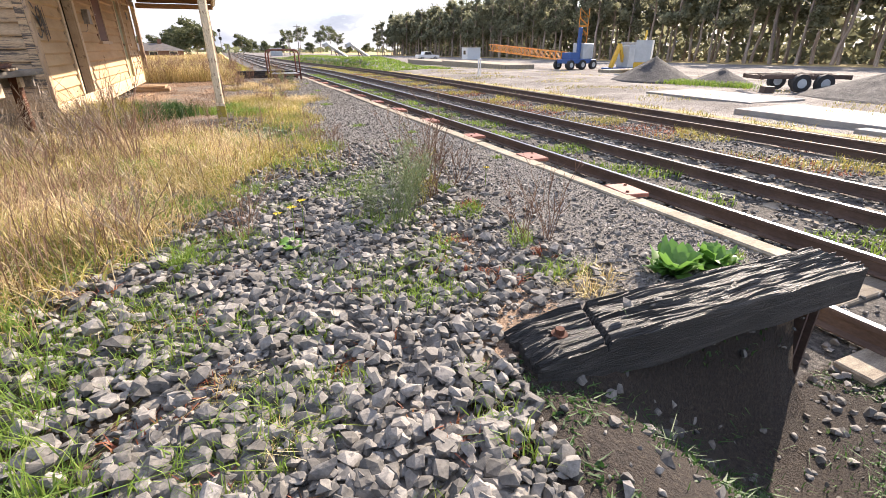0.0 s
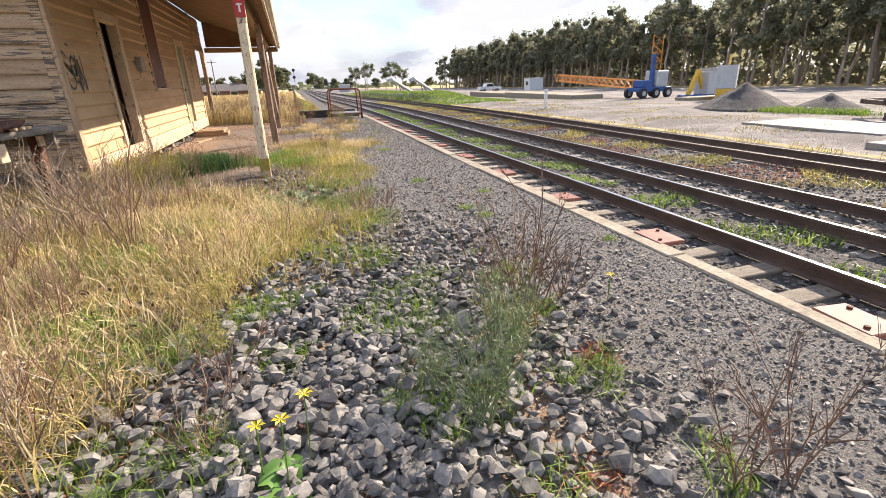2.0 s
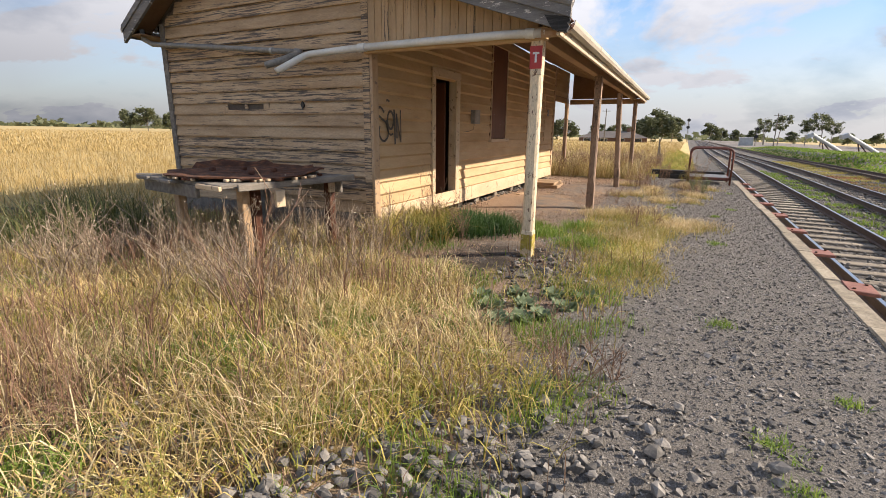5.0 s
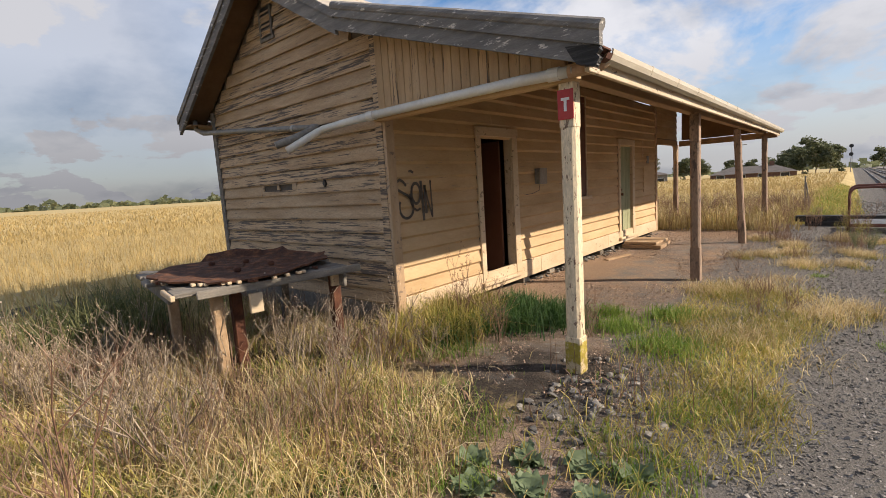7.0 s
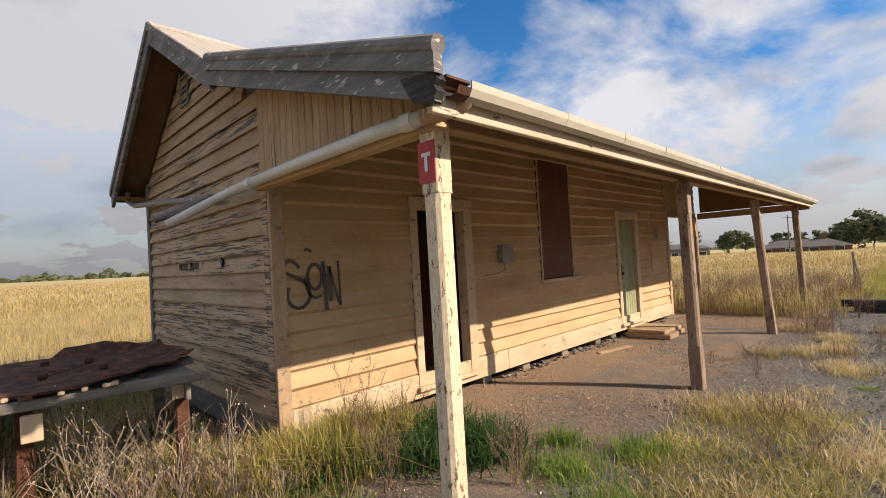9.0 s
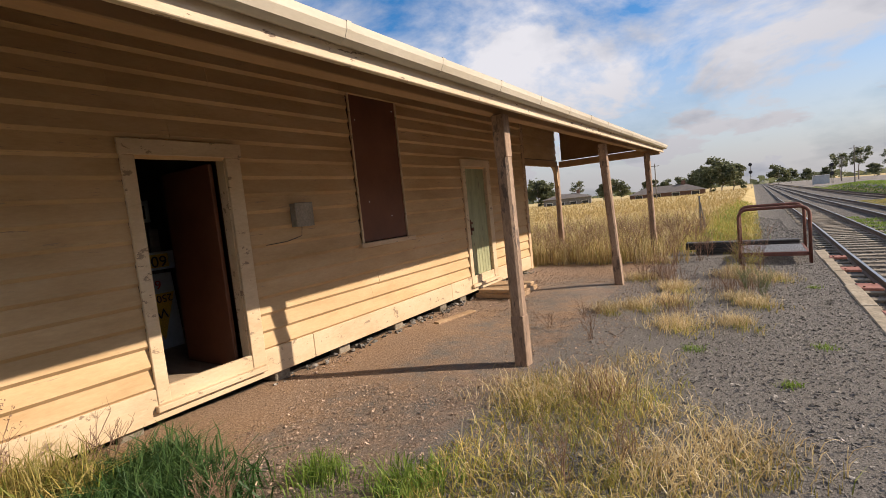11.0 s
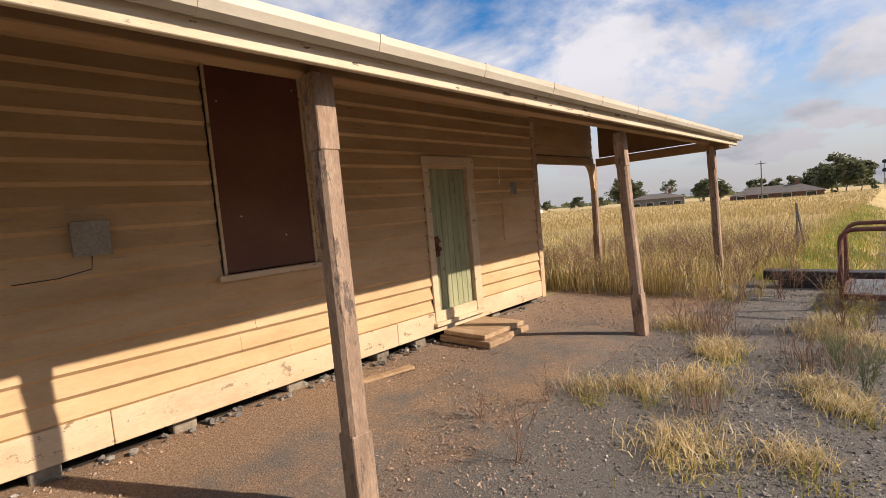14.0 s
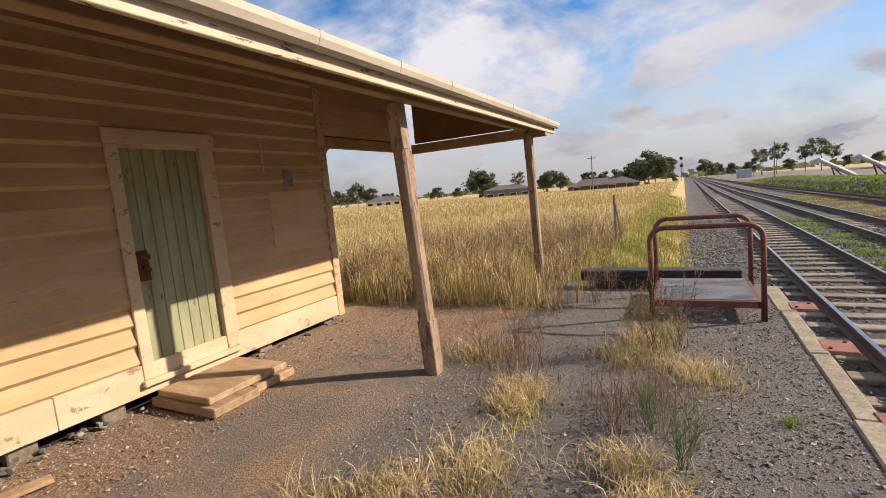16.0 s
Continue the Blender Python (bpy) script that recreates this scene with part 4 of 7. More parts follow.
    q = [(EAVE_X - 0.01, EAVE_Z - 0.075), (EAVE_X + 0.03, EAVE_Z - 0.088), (EAVE_X + 0.066, EAVE_Z - 0.07), (EAVE_X + 0.084, EAVE_Z - 0.035), (EAVE_X + 0.088, EAVE_Z + 0.0), (EAVE_X + 0.078, EAVE_Z + 0.004), (EAVE_X + 0.074, EAVE_Z - 0.03), (EAVE_X + 0.06, EAVE_Z - 0.06), (EAVE_X + 0.03, EAVE_Z - 0.077), (EAVE_X - 0.01, EAVE_Z - 0.065)]
    gut = structure("gutter", Geo().prism(q, "y", RY0 + 0.20, RV1), M_GUTTER, "cream metal gutter with jointed lengths")
    big = [(EAVE_X + 0.035 + (x - EAVE_X - 0.035) * 1.06, EAVE_Z - 0.06 + (z - EAVE_Z + 0.06) * 1.06) for x, z in q]
    y = 10.94
    while y < RV1:
        part("gutter_joint", Geo().prism(big, "y", y, y + 0.03), M_GUTTER, gut)
        y += 0.82
    part("gutter_stop", Geo().prism(q[:5] + [(EAVE_X - 0.01, EAVE_Z)], "y", RV1, RV1 + 0.006), M_BARE, gut)
    part("broken_gutter", Geo().prism(q[:4] + q[7:], "y", RY0 + 0.11, RY0 + 0.197), M_RUST, gut, "rusted broken end of the gutter")
    part("torn_strip", Geo().prism([(EAVE_X + 0.02, EAVE_Z - 0.03), (EAVE_X + 0.075, EAVE_Z - 0.015), (EAVE_X + 0.07, EAVE_Z + 0.0), (EAVE_X + 0.01, EAVE_Z - 0.015)], "y", RY0 + 0.04, RY0 + 0.197), M_RUST, gut)
    settle(gut)
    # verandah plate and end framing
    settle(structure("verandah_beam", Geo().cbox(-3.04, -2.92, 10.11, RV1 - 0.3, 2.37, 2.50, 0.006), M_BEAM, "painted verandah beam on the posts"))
    structure("end_beam", Geo().cbox(WX - 0.03, -2.86, 10.09, 10.18, 2.28, 2.40, 0.006), M_FRONT, "painted beam across the verandah end")
    g = structure("end_infill", Geo().prism([(WX, 2.42), (-2.93, 2.42), (-2.93, roof_z(-2.93) - 0.06), (WX, roof_z(WX) - 0.06)], "y", 10.155, 10.175), M_DARK, "boarded infill above the verandah beam")
    x = WX + 0.02
    while x < -3.05:
        z1 = roof_z(x + 0.06) - 0.06
        if z1 > 2.45:
            part("infill_board", Geo().cbox(x + 0.002, x + 0.098, 10.13, 10.155, 2.40, z1, 0.004), M_INFILL, g)
        x += 0.1
    structure("far_beam", Geo().cbox(WX - 0.06, -2.80, 21.8, 21.9, 2.27, 2.42, 0.006), M_BEAM, "painted beam across the far verandah end")
    structure("side_beam", Geo().cbox(WX - 0.2, WX - 0.1, Y1 + 0.02, 21.8, 2.30, 2.44, 0.006), M_BEAM, "painted beam from wall to back post")
    inf = structure("side_infill", Geo().box(WX - 0.18, WX - 0.14, Y1 + 0.0, 21.8, 2.44, roof_z(WX) - 0.06), M_DARK, "weatherboards above the side beam")
    z = 2.46
    while z < roof_z(WX) - 0.15:
        part("weatherboard", Geo().prism([(WX - 0.14, z), (WX - 0.11, z), (WX - 0.13, z + 0.16), (WX - 0.14, z + 0.16)], "y", Y1 + 0.02, 21.8), M_FRONT, inf)
        z += 0.163
    structure("far_infill", Geo().prism([(WX, 2.44), (-2.93, 2.44), (-2.93, roof_z(-2.93) - 0.06), (WX, roof_z(WX) - 0.06)], "y", 21.84, 21.87), M_SOFFIT, "boarded far gable infill")
    # rounded brackets at wall and back post
    for y, s in ((Y1 + 0.02, 1), (21.84, -1)):
        pts = [(y, 2.30), (y + s * 0.28, 2.30)] + [(y + s * (0.28 - 0.22 * math.sin(a)), 2.30 - 0.45 * (1 - math.cos(a))) for a in (0.4, 0.8, 1.2, 1.57)] + [(y, 1.78)]
        structure("bracket", Geo().prism(pts, "x", WX - 0.19, WX - 0.11), M_POST, "curved timber bracket")


build_roof()


def build_posts():
    def post(x, y, mat, label, shoe=0.45, w=0.06, lean=0.0):
        t = thing("verandah_post", label, "post", "verandah posts", (x, y, 0))
        t.rotation_euler = (0, math.atan(lean / 2.3), 0)
        part("foot", Geo().cbox(-w - 0.004, w + 0.004, -w - 0.004, w + 0.004, -0.06, shoe, 0.006), mat, t)
        c = w * 0.35
        o = [(-w, -w + c), (-w + c, -w), (w - c, -w), (w, -w + c), (w, w - c), (w - c, w), (-w + c, w), (-w, w - c)]
        part("shaft", Geo().prism(o, "z", shoe, 1.95), mat, t)
        part("head", Geo().cbox(-w, w, -w, w, 1.95, 2.335, 0.006), mat, t)
        return t
    m0 = material("mossy_post_paint", [(0.55, 0.43, 0.27), (0.66, 0.54, 0.37), (0.70, 0.60, 0.43)], 5.0, (1, 1, 0.3), 0.75, 60, 0.4, 0.006, None, 0.08, wear=(0.19, 0.12, 0.08), wear_at=(0.58, 0.60), wear_scale=13.0, wear_stretch=(2.0, 2.0, 0.8))
    p = post(-2.96, 10.17, m0, "cream painted verandah post, mossy at its foot", 0.3)
    moss = material("moss", [(0.12, 0.10, 0.03), (0.30, 0.23, 0.03), (0.42, 0.34, 0.05)], 8.0, wear=(0.50, 0.39, 0.24), wear_at=(0.50, 0.56), wear_scale=9.0)
    part("moss", Geo().cbox(-0.0655, 0.0655, -0.0655, 0.0655, -0.05, 0.26, 0.004), moss, p, "yellow moss on the post foot")
    for x, y, lean in ((-2.95, 14.08, -0.025), (-2.98, 18.11, -0.13), (-3.02, 21.8, -0.05)):
        post(x, y, M_POSTWOOD, "weathered verandah post with flaking brown paint", 0.48, lean=lean)
    post(WX - 0.17, 21.9, M_POSTWOOD, "weathered back post of the open shelter", 0.9)
    # the red sign on the first post
    s = thing("post_sign", "small red sign with a white letter T", "sign", at=(-2.96, 10.104, 2.12))
    part("sign_plate", Geo().cbox(-0.064, 0.064, -0.006, 0.0, -0.11, 0.11, 0.001), M_SIGNRED, s)
    part("letter_bar", Geo().box(-0.034, 0.034, -0.010, -0.0065, 0.03, 0.05), M_WHITE, s)
    part("letter_stem", Geo().box(-0.011, 0.011, -0.010, -0.0065, -0.05, 0.0298), M_WHITE, s)


build_posts()


M_ELBOW = material("stained_elbow", [(0.30, 0.15, 0.07), (0.42, 0.27, 0.16), (0.52, 0.42, 0.31)], 8.0, grainy=0.08)


def build_pipes():
    a = thing("downpipe", "long white plastic pipe slung under the verandah beam", "pipe")
    part("pipe", Geo().tube([(-2.86, 10.045, 2.336), (-3.3, 10.035, 2.345), (-4.2, 10.045, 2.345), (-5.1, 10.06, 2.34)], 0.043, 12), M_PVC, a, smooth=True)
    part("elbow", Geo().tube([(-2.655, 10.10, 2.385), (-2.655, 10.10, 2.37), (-2.67, 10.09, 2.352), (-2.71, 10.075, 2.338), (-2.79, 10.055, 2.335), (-2.90, 10.045, 2.336)], 0.044, 12, 0.046), M_ELBOW, a, "rust-stained elbow", smooth=True)
    part("pipe_end", Geo().tube([(-5.12, 10.06, 2.34), (-5.6, 10.06, 2.325), (-5.93, 10.06, 2.31), (-5.99, 10.02, 2.285), (-6.03, 9.93, 2.23), (-6.13, 9.68, 2.075)], 0.043, 12), M_PVC, a, smooth=True)
    part("joint_sleeve", Geo().tube([(-5.05, 10.06, 2.34), (-5.15, 10.06, 2.338)], 0.051, 12), M_PVC, a)
    part("joint_sleeve", Geo().tube([(-2.97, 10.043, 2.338), (-3.06, 10.04, 2.34)], 0.051, 12), M_PVC, a)
    b = thing("back_downpipe", "grey metal pipe from the back gutter", "pipe")
    part("pipe", Geo().tube([(-9.2, 10.0, 2.84), (-9.18, 10.0, 2.70), (-9.05, 10.05, 2.63), (-8.0, 10.09, 2.54), (-6.9, 10.09, 2.43), (-6.15, 10.08, 2.355)], 0.036, 10), M_PIPE, b, smooth=True)
    part("pipe_end", Geo().tube([(-6.18, 10.08, 2.36), (-6.09, 10.07, 2.35), (-6.07, 10.02, 2.325), (-6.12, 9.85, 2.245), (-6.22, 9.6, 2.14)], 0.043, 10), M_PIPE, b, smooth=True)
    for x, z in ((-8.3, 2.571), (-6.6, 2.4)):
        part("pipe_clip", Geo().tube([(x - 0.02, 10.09, z), (x + 0.02, 10.09, z - 0.004)], 0.044, 10), M_GALV, b, "bright metal clip")


build_pipes()


def spray_letters():
    """Black spray-painted letters on the front wall."""
    t = thing("graffiti", "black spray-painted letters on the weatherboards", "graffiti", at=(WX + 0.018, 10.27, 1.15))

    def stroke(name, pts, r):
        g = Geo()
        n = len(pts)
        for k, (u, v) in enumerate(pts):
            p, q = pts[max(k - 1, 0)], pts[min(k + 1, n - 1)]
            dx, dy = q[0] - p[0], q[1] - p[1]
            d = math.hypot(dx, dy) or 1
            g.v += [(0, u - dy / d * r, v + dx / d * r), (0, u + dy / d * r, v - dx / d * r), (0.0015, u - dy / d * r, v + dx / d * r), (0.0015, u + dy / d * r, v - dx / d * r)]
            if k:
                i = (k - 1) * 4
                g.f += [(i + 2, i + 3, i + 7, i + 6), (i, i + 4, i + 5, i + 1), (i, i + 2, i + 6, i + 4), (i + 1, i + 5, i + 7, i + 3)]
        part(name, g, M_SPRAY, t)
    def arc(cu, cv, ru, rv, a0, a1, n=14):
        return [(cu + ru * math.cos(radians(a0 + (a1 - a0) * k / n)), cv + rv * math.sin(radians(a0 + (a1 - a0) * k / n))) for k in range(n + 1)]
    stroke("letter_s", [(0.18, 0.45), (0.14, 0.495), (0.09, 0.52), (0.04, 0.50), (0.01, 0.455), (0.04, 0.415), (0.12, 0.375), (0.20, 0.34), (0.26, 0.28), (0.275, 0.21)] + arc(0.165, 0.21, 0.11, 0.12, 0, -215), 0.015)
    stroke("letter_o", arc(0.33, 0.36, 0.072, 0.115, 90, 450, 24), 0.016)
    stroke("letter_tail", [(0.235, 0.36), (0.24, 0.27), (0.27, 0.20), (0.33, 0.165), (0.39, 0.185)], 0.013)
    stroke("letter_i", [(0.42, 0.50), (0.43, 0.28), (0.44, 0.04)], 0.019)
    stroke("letter_n", [(0.48, 0.45), (0.483, 0.28), (0.485, 0.12)], 0.021)
    stroke("letter_n", [(0.485, 0.43), (0.53, 0.25), (0.59, 0.07)], 0.013)
    stroke("letter_n", [(0.582, 0.50), (0.588, 0.28), (0.59, 0.075)], 0.012)
    stroke("dot", [(0.235, 0.605), (0.26, 0.615), (0.31, 0.595)], 0.014)


spray_letters()


M_BOX = material("box_lid_paint", [(0.22, 0.19, 0.15), (0.28, 0.245, 0.20), (0.33, 0.29, 0.24)], 6.0, rough=0.6)


def wall_box():
    t = thing("meter_box", "small grey metal box on the wall with a loose wire", "box", at=(WX + 0.006, 13.42, 1.63))
    part("box", Geo().cbox(0, 0.085, -0.11, 0.11, -0.12, 0.12, 0.006), M_PIPE, t)
    part("lid", Geo().cbox(0.085, 0.10, -0.115, 0.115, -0.125, 0.125, 0.004), M_BOX, t)
    part("wire", Geo().tube([(0.03, 0.0, -0.12), (0.02, -0.01, -0.22), (0.012, -0.2, -0.26), (0.012, -0.45, -0.27)], 0.004, 5), M_BLACK, t)


wall_box()


# ---- loose and small things near the building ----
def at_ground(x, y):
    return float(ground_z(np.array(float(x)), np.array(float(y))))


def end_wall_of_platform():
    """The timber cap, concrete panel and steel post where the platform ends."""
    t = thing("platform_end", "charred split sleeper capping a concrete panel", "retaining wall")
    rnd = random.Random(8)
    # the sleeper, its top torn into long ridges
    n, m = 240, 56
    x0, x1, y0, y1 = -1.95, 0.07, 2.81, 3.10
    vs = []
    for j in range(m):
        v = j / (m - 1)
        for i in range(n):
            u = i / (n - 1)
            x = x0 + (x1 - x0) * u
            sway = 0.35 * noise.noise(Vector((x * 1.1, v * 2.0, 9)))
            groove = abs(noise.noise(Vector((x * 0.9, (v + 0.1 * sway) * 16.0, 1))))
            fine = abs(noise.noise(Vector((x * 2.2, (v + 0.1 * sway) * 42.0, 4))))
            z = 0.088 - 0.05 * max(0.0, 0.42 - groove) - 0.022 * max(0.0, 0.4 - fine) - 0.012 * noise.noise(Vector((x * 5, v * 5, 2)))
            z -= 0.045 * max(0.0, 1 - abs(u - 0.15 - 0.05 * v) / 0.008) + 0.07 * max(0.0, 0.05 - u) / 0.05 * (0.4 + abs(noise.noise(Vector((3, v * 9, 3)))))
            y = y0 + (y1 - y0) * v + 0.016 * noise.noise(Vector((x * 3, v * 2, 7)))
            vs.append((x + (0.05 * noise.noise(Vector((1, v * 14, 5))) if i in (0, n - 1) else 0), y, z))
    top = len(vs)
    vs += [(x, y + (0.01 if k >= n * (m - 1) else 0), -0.11 + 0.03 * noise.noise(Vector((x * 3, y * 9, 0)))) for k, (x, y, z) in enumerate(vs)]
    fs = [(j * n + i, j * n + i + 1, (j + 1) * n + i + 1, (j + 1) * n + i) for j in range(m - 1) for i in range(n - 1)]
    fs += [(top + p, top + s, top + r, top + q) for p, q, r, s in list(fs)]
    edge = [i for i in range(n)] + [j * n + n - 1 for j in range(1, m)] + [(m - 1) * n + i for i in range(n - 2, -1, -1)] + [j * n for j in range(m - 2, 0, -1)]
    fs += [(e, top + e, top + f, f) for e, f in zip(edge, edge[1:] + edge[:1])]
    part("sleeper_cap", mesh_from("sleeper_cap", vs, fs, M_TIMBER), None, t)
    part("bolt", Geo().tube([(-1.79, 2.94, 0.03), (-1.79, 2.94, 0.105)], 0.02, 6).tube([(-1.79, 2.94, 0.07), (-1.79, 2.94, 0.082)], 0.034, 12), M_RUST, t, "rusted coach bolt")
    part("panel", Geo().cbox(-1.85, -0.12, 3.0, 3.06, -0.95, -0.10, 0.01), M_CONC, t, "grey concrete panel")
    part("post", Geo().beam((-0.02, 2.98, -0.95), (-0.02, 2.98, -0.12), 0.11, 0.02).beam((-0.07, 2.98, -0.95), (-0.07, 2.98, -0.12), 0.015, 0.1).beam((0.03, 2.98, -0.95), (0.03, 2.98, -0.12), 0.015, 0.1), M_RAIL, t, "rusted steel channel post")


end_wall_of_platform()


M_PLANK = material("worn_plank", [(0.24, 0.15, 0.08), (0.37, 0.25, 0.145), (0.46, 0.34, 0.22)], 3.0, (0.8, 4, 4), 0.85, 40, 0.5, 0.006, "object", 0.15)
M_LID = material("rusted_lid", [(0.028, 0.012, 0.007), (0.075, 0.028, 0.013), (0.24, 0.095, 0.038)], 9.0, (1, 1, 1), 0.9, 60, 0.9, 0.012)


def old_table():
    t = thing("old_table", "rotting plank table topped by a rusted steel lid", "table", at=(-5.95, 8.92, 0))
    rnd = random.Random(4)
    for k in range(6):
        x = -0.83 + 0.278 * k
        part("plank", Geo().cbox(x, x + 0.262, -0.76 + rnd.uniform(-0.10, 0.06), 0.80 + rnd.uniform(-0.1, 0.06), 0.83, 0.868, 0.006), M_BARE, t)
    part("edge_plank", Geo().cbox(0.845, 0.875, -0.62, 0.86, 0.80, 0.868, 0.006), M_BARE, t, "weathered edge plank")
    part("front_rail", Geo().cbox(0.42, 0.84, -0.80, -0.765, 0.815, 0.86, 0.006), M_TRIM, t, "splintered pale rail")
    part("front_rail", Geo().cbox(-0.85, 0.30, -0.74, -0.70, 0.70, 0.828, 0.006), M_BARE, t)
    part("back_rail", Geo().cbox(-0.80, 0.80, 0.70, 0.735, 0.66, 0.828, 0.006), M_BARE, t)
    for x, y, m in ((0.60, -0.42, M_PLANK), (0.61, 0.69, M_RUST), (-0.34, -0.60, M_PLANK), (-0.6, 0.62, M_BARE), (0.52, -0.24, M_RUST)):
        part("leg", Geo().cbox(x - 0.05, x + 0.05, y - 0.045, y + 0.045, -0.08, 0.828, 0.008), m, t)
    part("hanging_block", Geo().cbox(0.83, 0.87, -0.22, -0.11, 0.60, 0.772, 0.006), M_TRIM, t)
    part("hanging_block", Geo().cbox(0.665, 0.70, 0.62, 0.74, 0.66, 0.775, 0.006), M_TRIM, t)
    part("splinter", Geo().prism([(-0.95, -0.78), (-0.70, -0.72), (-0.72, -0.60), (-0.98, -0.70)], "z", 0.845, 0.875), M_TRIM, t, "splintered plank end")
    t.rotation_euler = (0, 0, radians(-9.5))
    # lid: a ragged rusted dish
    n, rings = 48, 7
    vs = [(0, 0, 0.89)]
    for r in range(1, rings + 1):
        for i in range(n):
            a = 2 * math.pi * i / n
            k = r / rings * (1 + (0.09 * noise.noise(Vector((math.cos(a) * 4, math.sin(a) * 4, 5))) + rnd.uniform(-0.022, 0.022) if r == rings else 0))
            lift = 0.016 * noise.noise(Vector((math.cos(a) * 2 * k, math.sin(a) * 2 * k, 1))) + ((0.062 + rnd.uniform(-0.014, 0.014) if 2.1 < a < 3.3 else 0.022 + rnd.uniform(-0.008, 0.008) if 0.2 < a <= 2.1 else 0) if r == rings else 0) + (0.012 if r >= rings - 1 else 0) + rnd.uniform(-0.007, 0.007)
            vs.append((0.92 * k * math.cos(a), 0.80 * k * math.sin(a), 0.90 + lift))
    fs = [(0, 1 + i, 1 + (i + 1) % n) for i in range(n)]
    g = Geo()
    g.v, g.f = vs, fs
    for r in range(rings - 1):
        for i in range(n):
            p, q = 1 + r * n + i, 1 + r * n + (i + 1) % n
            g.f.append((p, p + n, q + n, q))
    k = len(g.v)
    g.v += [(x * 0.995, y * 0.995, z - 0.016) for x, y, z in g.v[1 + (rings - 1) * n:1 + rings * n]]
    for i in range(n):
        p, q = 1 + (rings - 1) * n + i, 1 + (rings - 1) * n + (i + 1) % n
        g.f.append((p, k + i, k + (i + 1) % n, q))
    part("lid", g, M_LID, t, "rusted round steel lid with ragged rim")
    for j in range(26):
        a = rnd.uniform(4.0, 6.9)
        x, y, z = 0.91 * math.cos(a), 0.79 * math.sin(a), 0.885
        part("flake", Geo().cbox(x - 0.03, x + 0.03, y - 0.015, y + 0.02, z - 0.01, z + 0.015, 0.005), M_TRIM if j % 3 else M_RUST, t)
    for x, y in ((-0.2, 0.1), (0.25, 0.2), (0.35, -0.15), (-0.35, -0.2)):
        part("rust_lump", Geo().cbox(x - 0.035, x + 0.03, y - 0.03, y + 0.03, 0.9, 0.945, 0.012), M_RUST, t)


old_table()




def door_step():
    t = thing("door_step", "two stacked timber planks forming a step", "step", at=(-4.68, 17.3, 0))
    part("lower_plank", Geo().cbox(-0.34, 0.46, -0.46, -0.02, 0.0, 0.075, 0.008), M_PLANK, t)
    part("lower_plank", Geo().cbox(-0.34, 0.40, 0.0, 0.44, 0.0, 0.07, 0.008), M_PLANK, t)
    part("upper_plank", Geo().cbox(-0.30, 0.36, -0.42, 0.40, 0.078, 0.135, 0.008), M_PLANK, t)
    u = thing("loose_plank", "loose pale plank lying on the dirt", "plank", at=(-4.62, 15.55, 0.015))
    part("board", Geo().cbox(-0.05, 0.05, -0.38, 0.38, -0.01, 0.018, 0.004), M_PLANK, u)
    u.rotation_euler = (0, 0, radians(-12))
    rnd = random.Random(17)
    for y in (10.6, 11.6, 13.0, 13.9, 14.9, 16.0, 16.6, 18.2, 19.25):
        s = thing("stump", "timber stump under the wall", "stump", "wall stumps", (WX - 0.15, y, 0))
        part("block", Geo().cbox(-0.08, 0.08 + rnd.uniform(0, 0.05), -0.09, 0.09, -0.05, 0.10, 0.01), M_SLEEPER, s)


door_step()


def hoop_platform():
    """A small steel stile: two pipe hoops over a grating."""
    t = thing("pipe_stile", "rusty pipe hoops standing over a steel grating", "stile")

    def hoop(y, z1):
        x0, x1, r = -1.32, -0.30, 0.14
        pts = [(x0, y, 0.0), (x0, y, z1 - r)] + [(x0 + r - r * math.cos(a), y, z1 - r + r * math.sin(a)) for a in (0.4, 0.8, 1.2, 1.57)]
        pts += [(x1 - r + r * math.sin(a), y, z1 - r + r * math.cos(a)) for a in (0, 0.4, 0.8, 1.2, 1.57)] + [(x1, y, 0.0)]
        return Geo().tube(pts, 0.028, 10)
    part("front_hoop", hoop(20.10, 0.98), M_REDPIPE, t, smooth=True)
    part("back_hoop", hoop(21.15, 0.98), M_REDPIPE, t, smooth=True)
    for x in (-1.30, -0.33):
        part("side_bar", Geo().cbox(x - 0.02, x + 0.02, 20.1, 21.3, 0.13, 0.20, 0.004), M_REDPIPE, t)
    for y in (20.12, 21.25):
        part("end_bar", Geo().cbox(-1.3, -0.33, y - 0.02, y + 0.02, 0.13, 0.20, 0.004), M_REDPIPE, t)
    for k in range(22):
        y = 20.17 + k * 0.049
        part("grating_bar", Geo().cbox(-1.28, -0.35, y, y + 0.018, 0.17, 0.205, 0.002), M_GALV, t)
    for z, x0, x1, dy in ((0.0, -2.15, -0.28, 0.0), (0.13, -2.35, -0.35, 0.02)):
        s = thing("stacked_sleeper", "old dark sleeper closing the platform end", "sleeper", "platform end sleepers", ((x0 + x1) / 2, 21.62 + dy, z))
        part("timber", Geo().cbox((x0 - x1) / 2, (x1 - x0) / 2, -0.12, 0.12, -0.02, 0.128, 0.014), M_TIMBER, s)
    p = thing("fence_picket", "thin steel picket with a leaning brace", "picket", at=(-2.45, 26.4, at_ground(-2.45, 26.4)))
    part("picket", Geo().beam((0, 0, -0.1), (0.0, 0, 1.15), 0.045, 0.02).beam((0, 0, -0.1), (0, 0, 1.15), 0.012, 0.05), M_PIPE, p)
    part("brace", Geo().beam((0.12, 0.1, 0.1), (0.02, 0.0, 0.95), 0.03, 0.03), M_BARE, p)


hoop_platform()


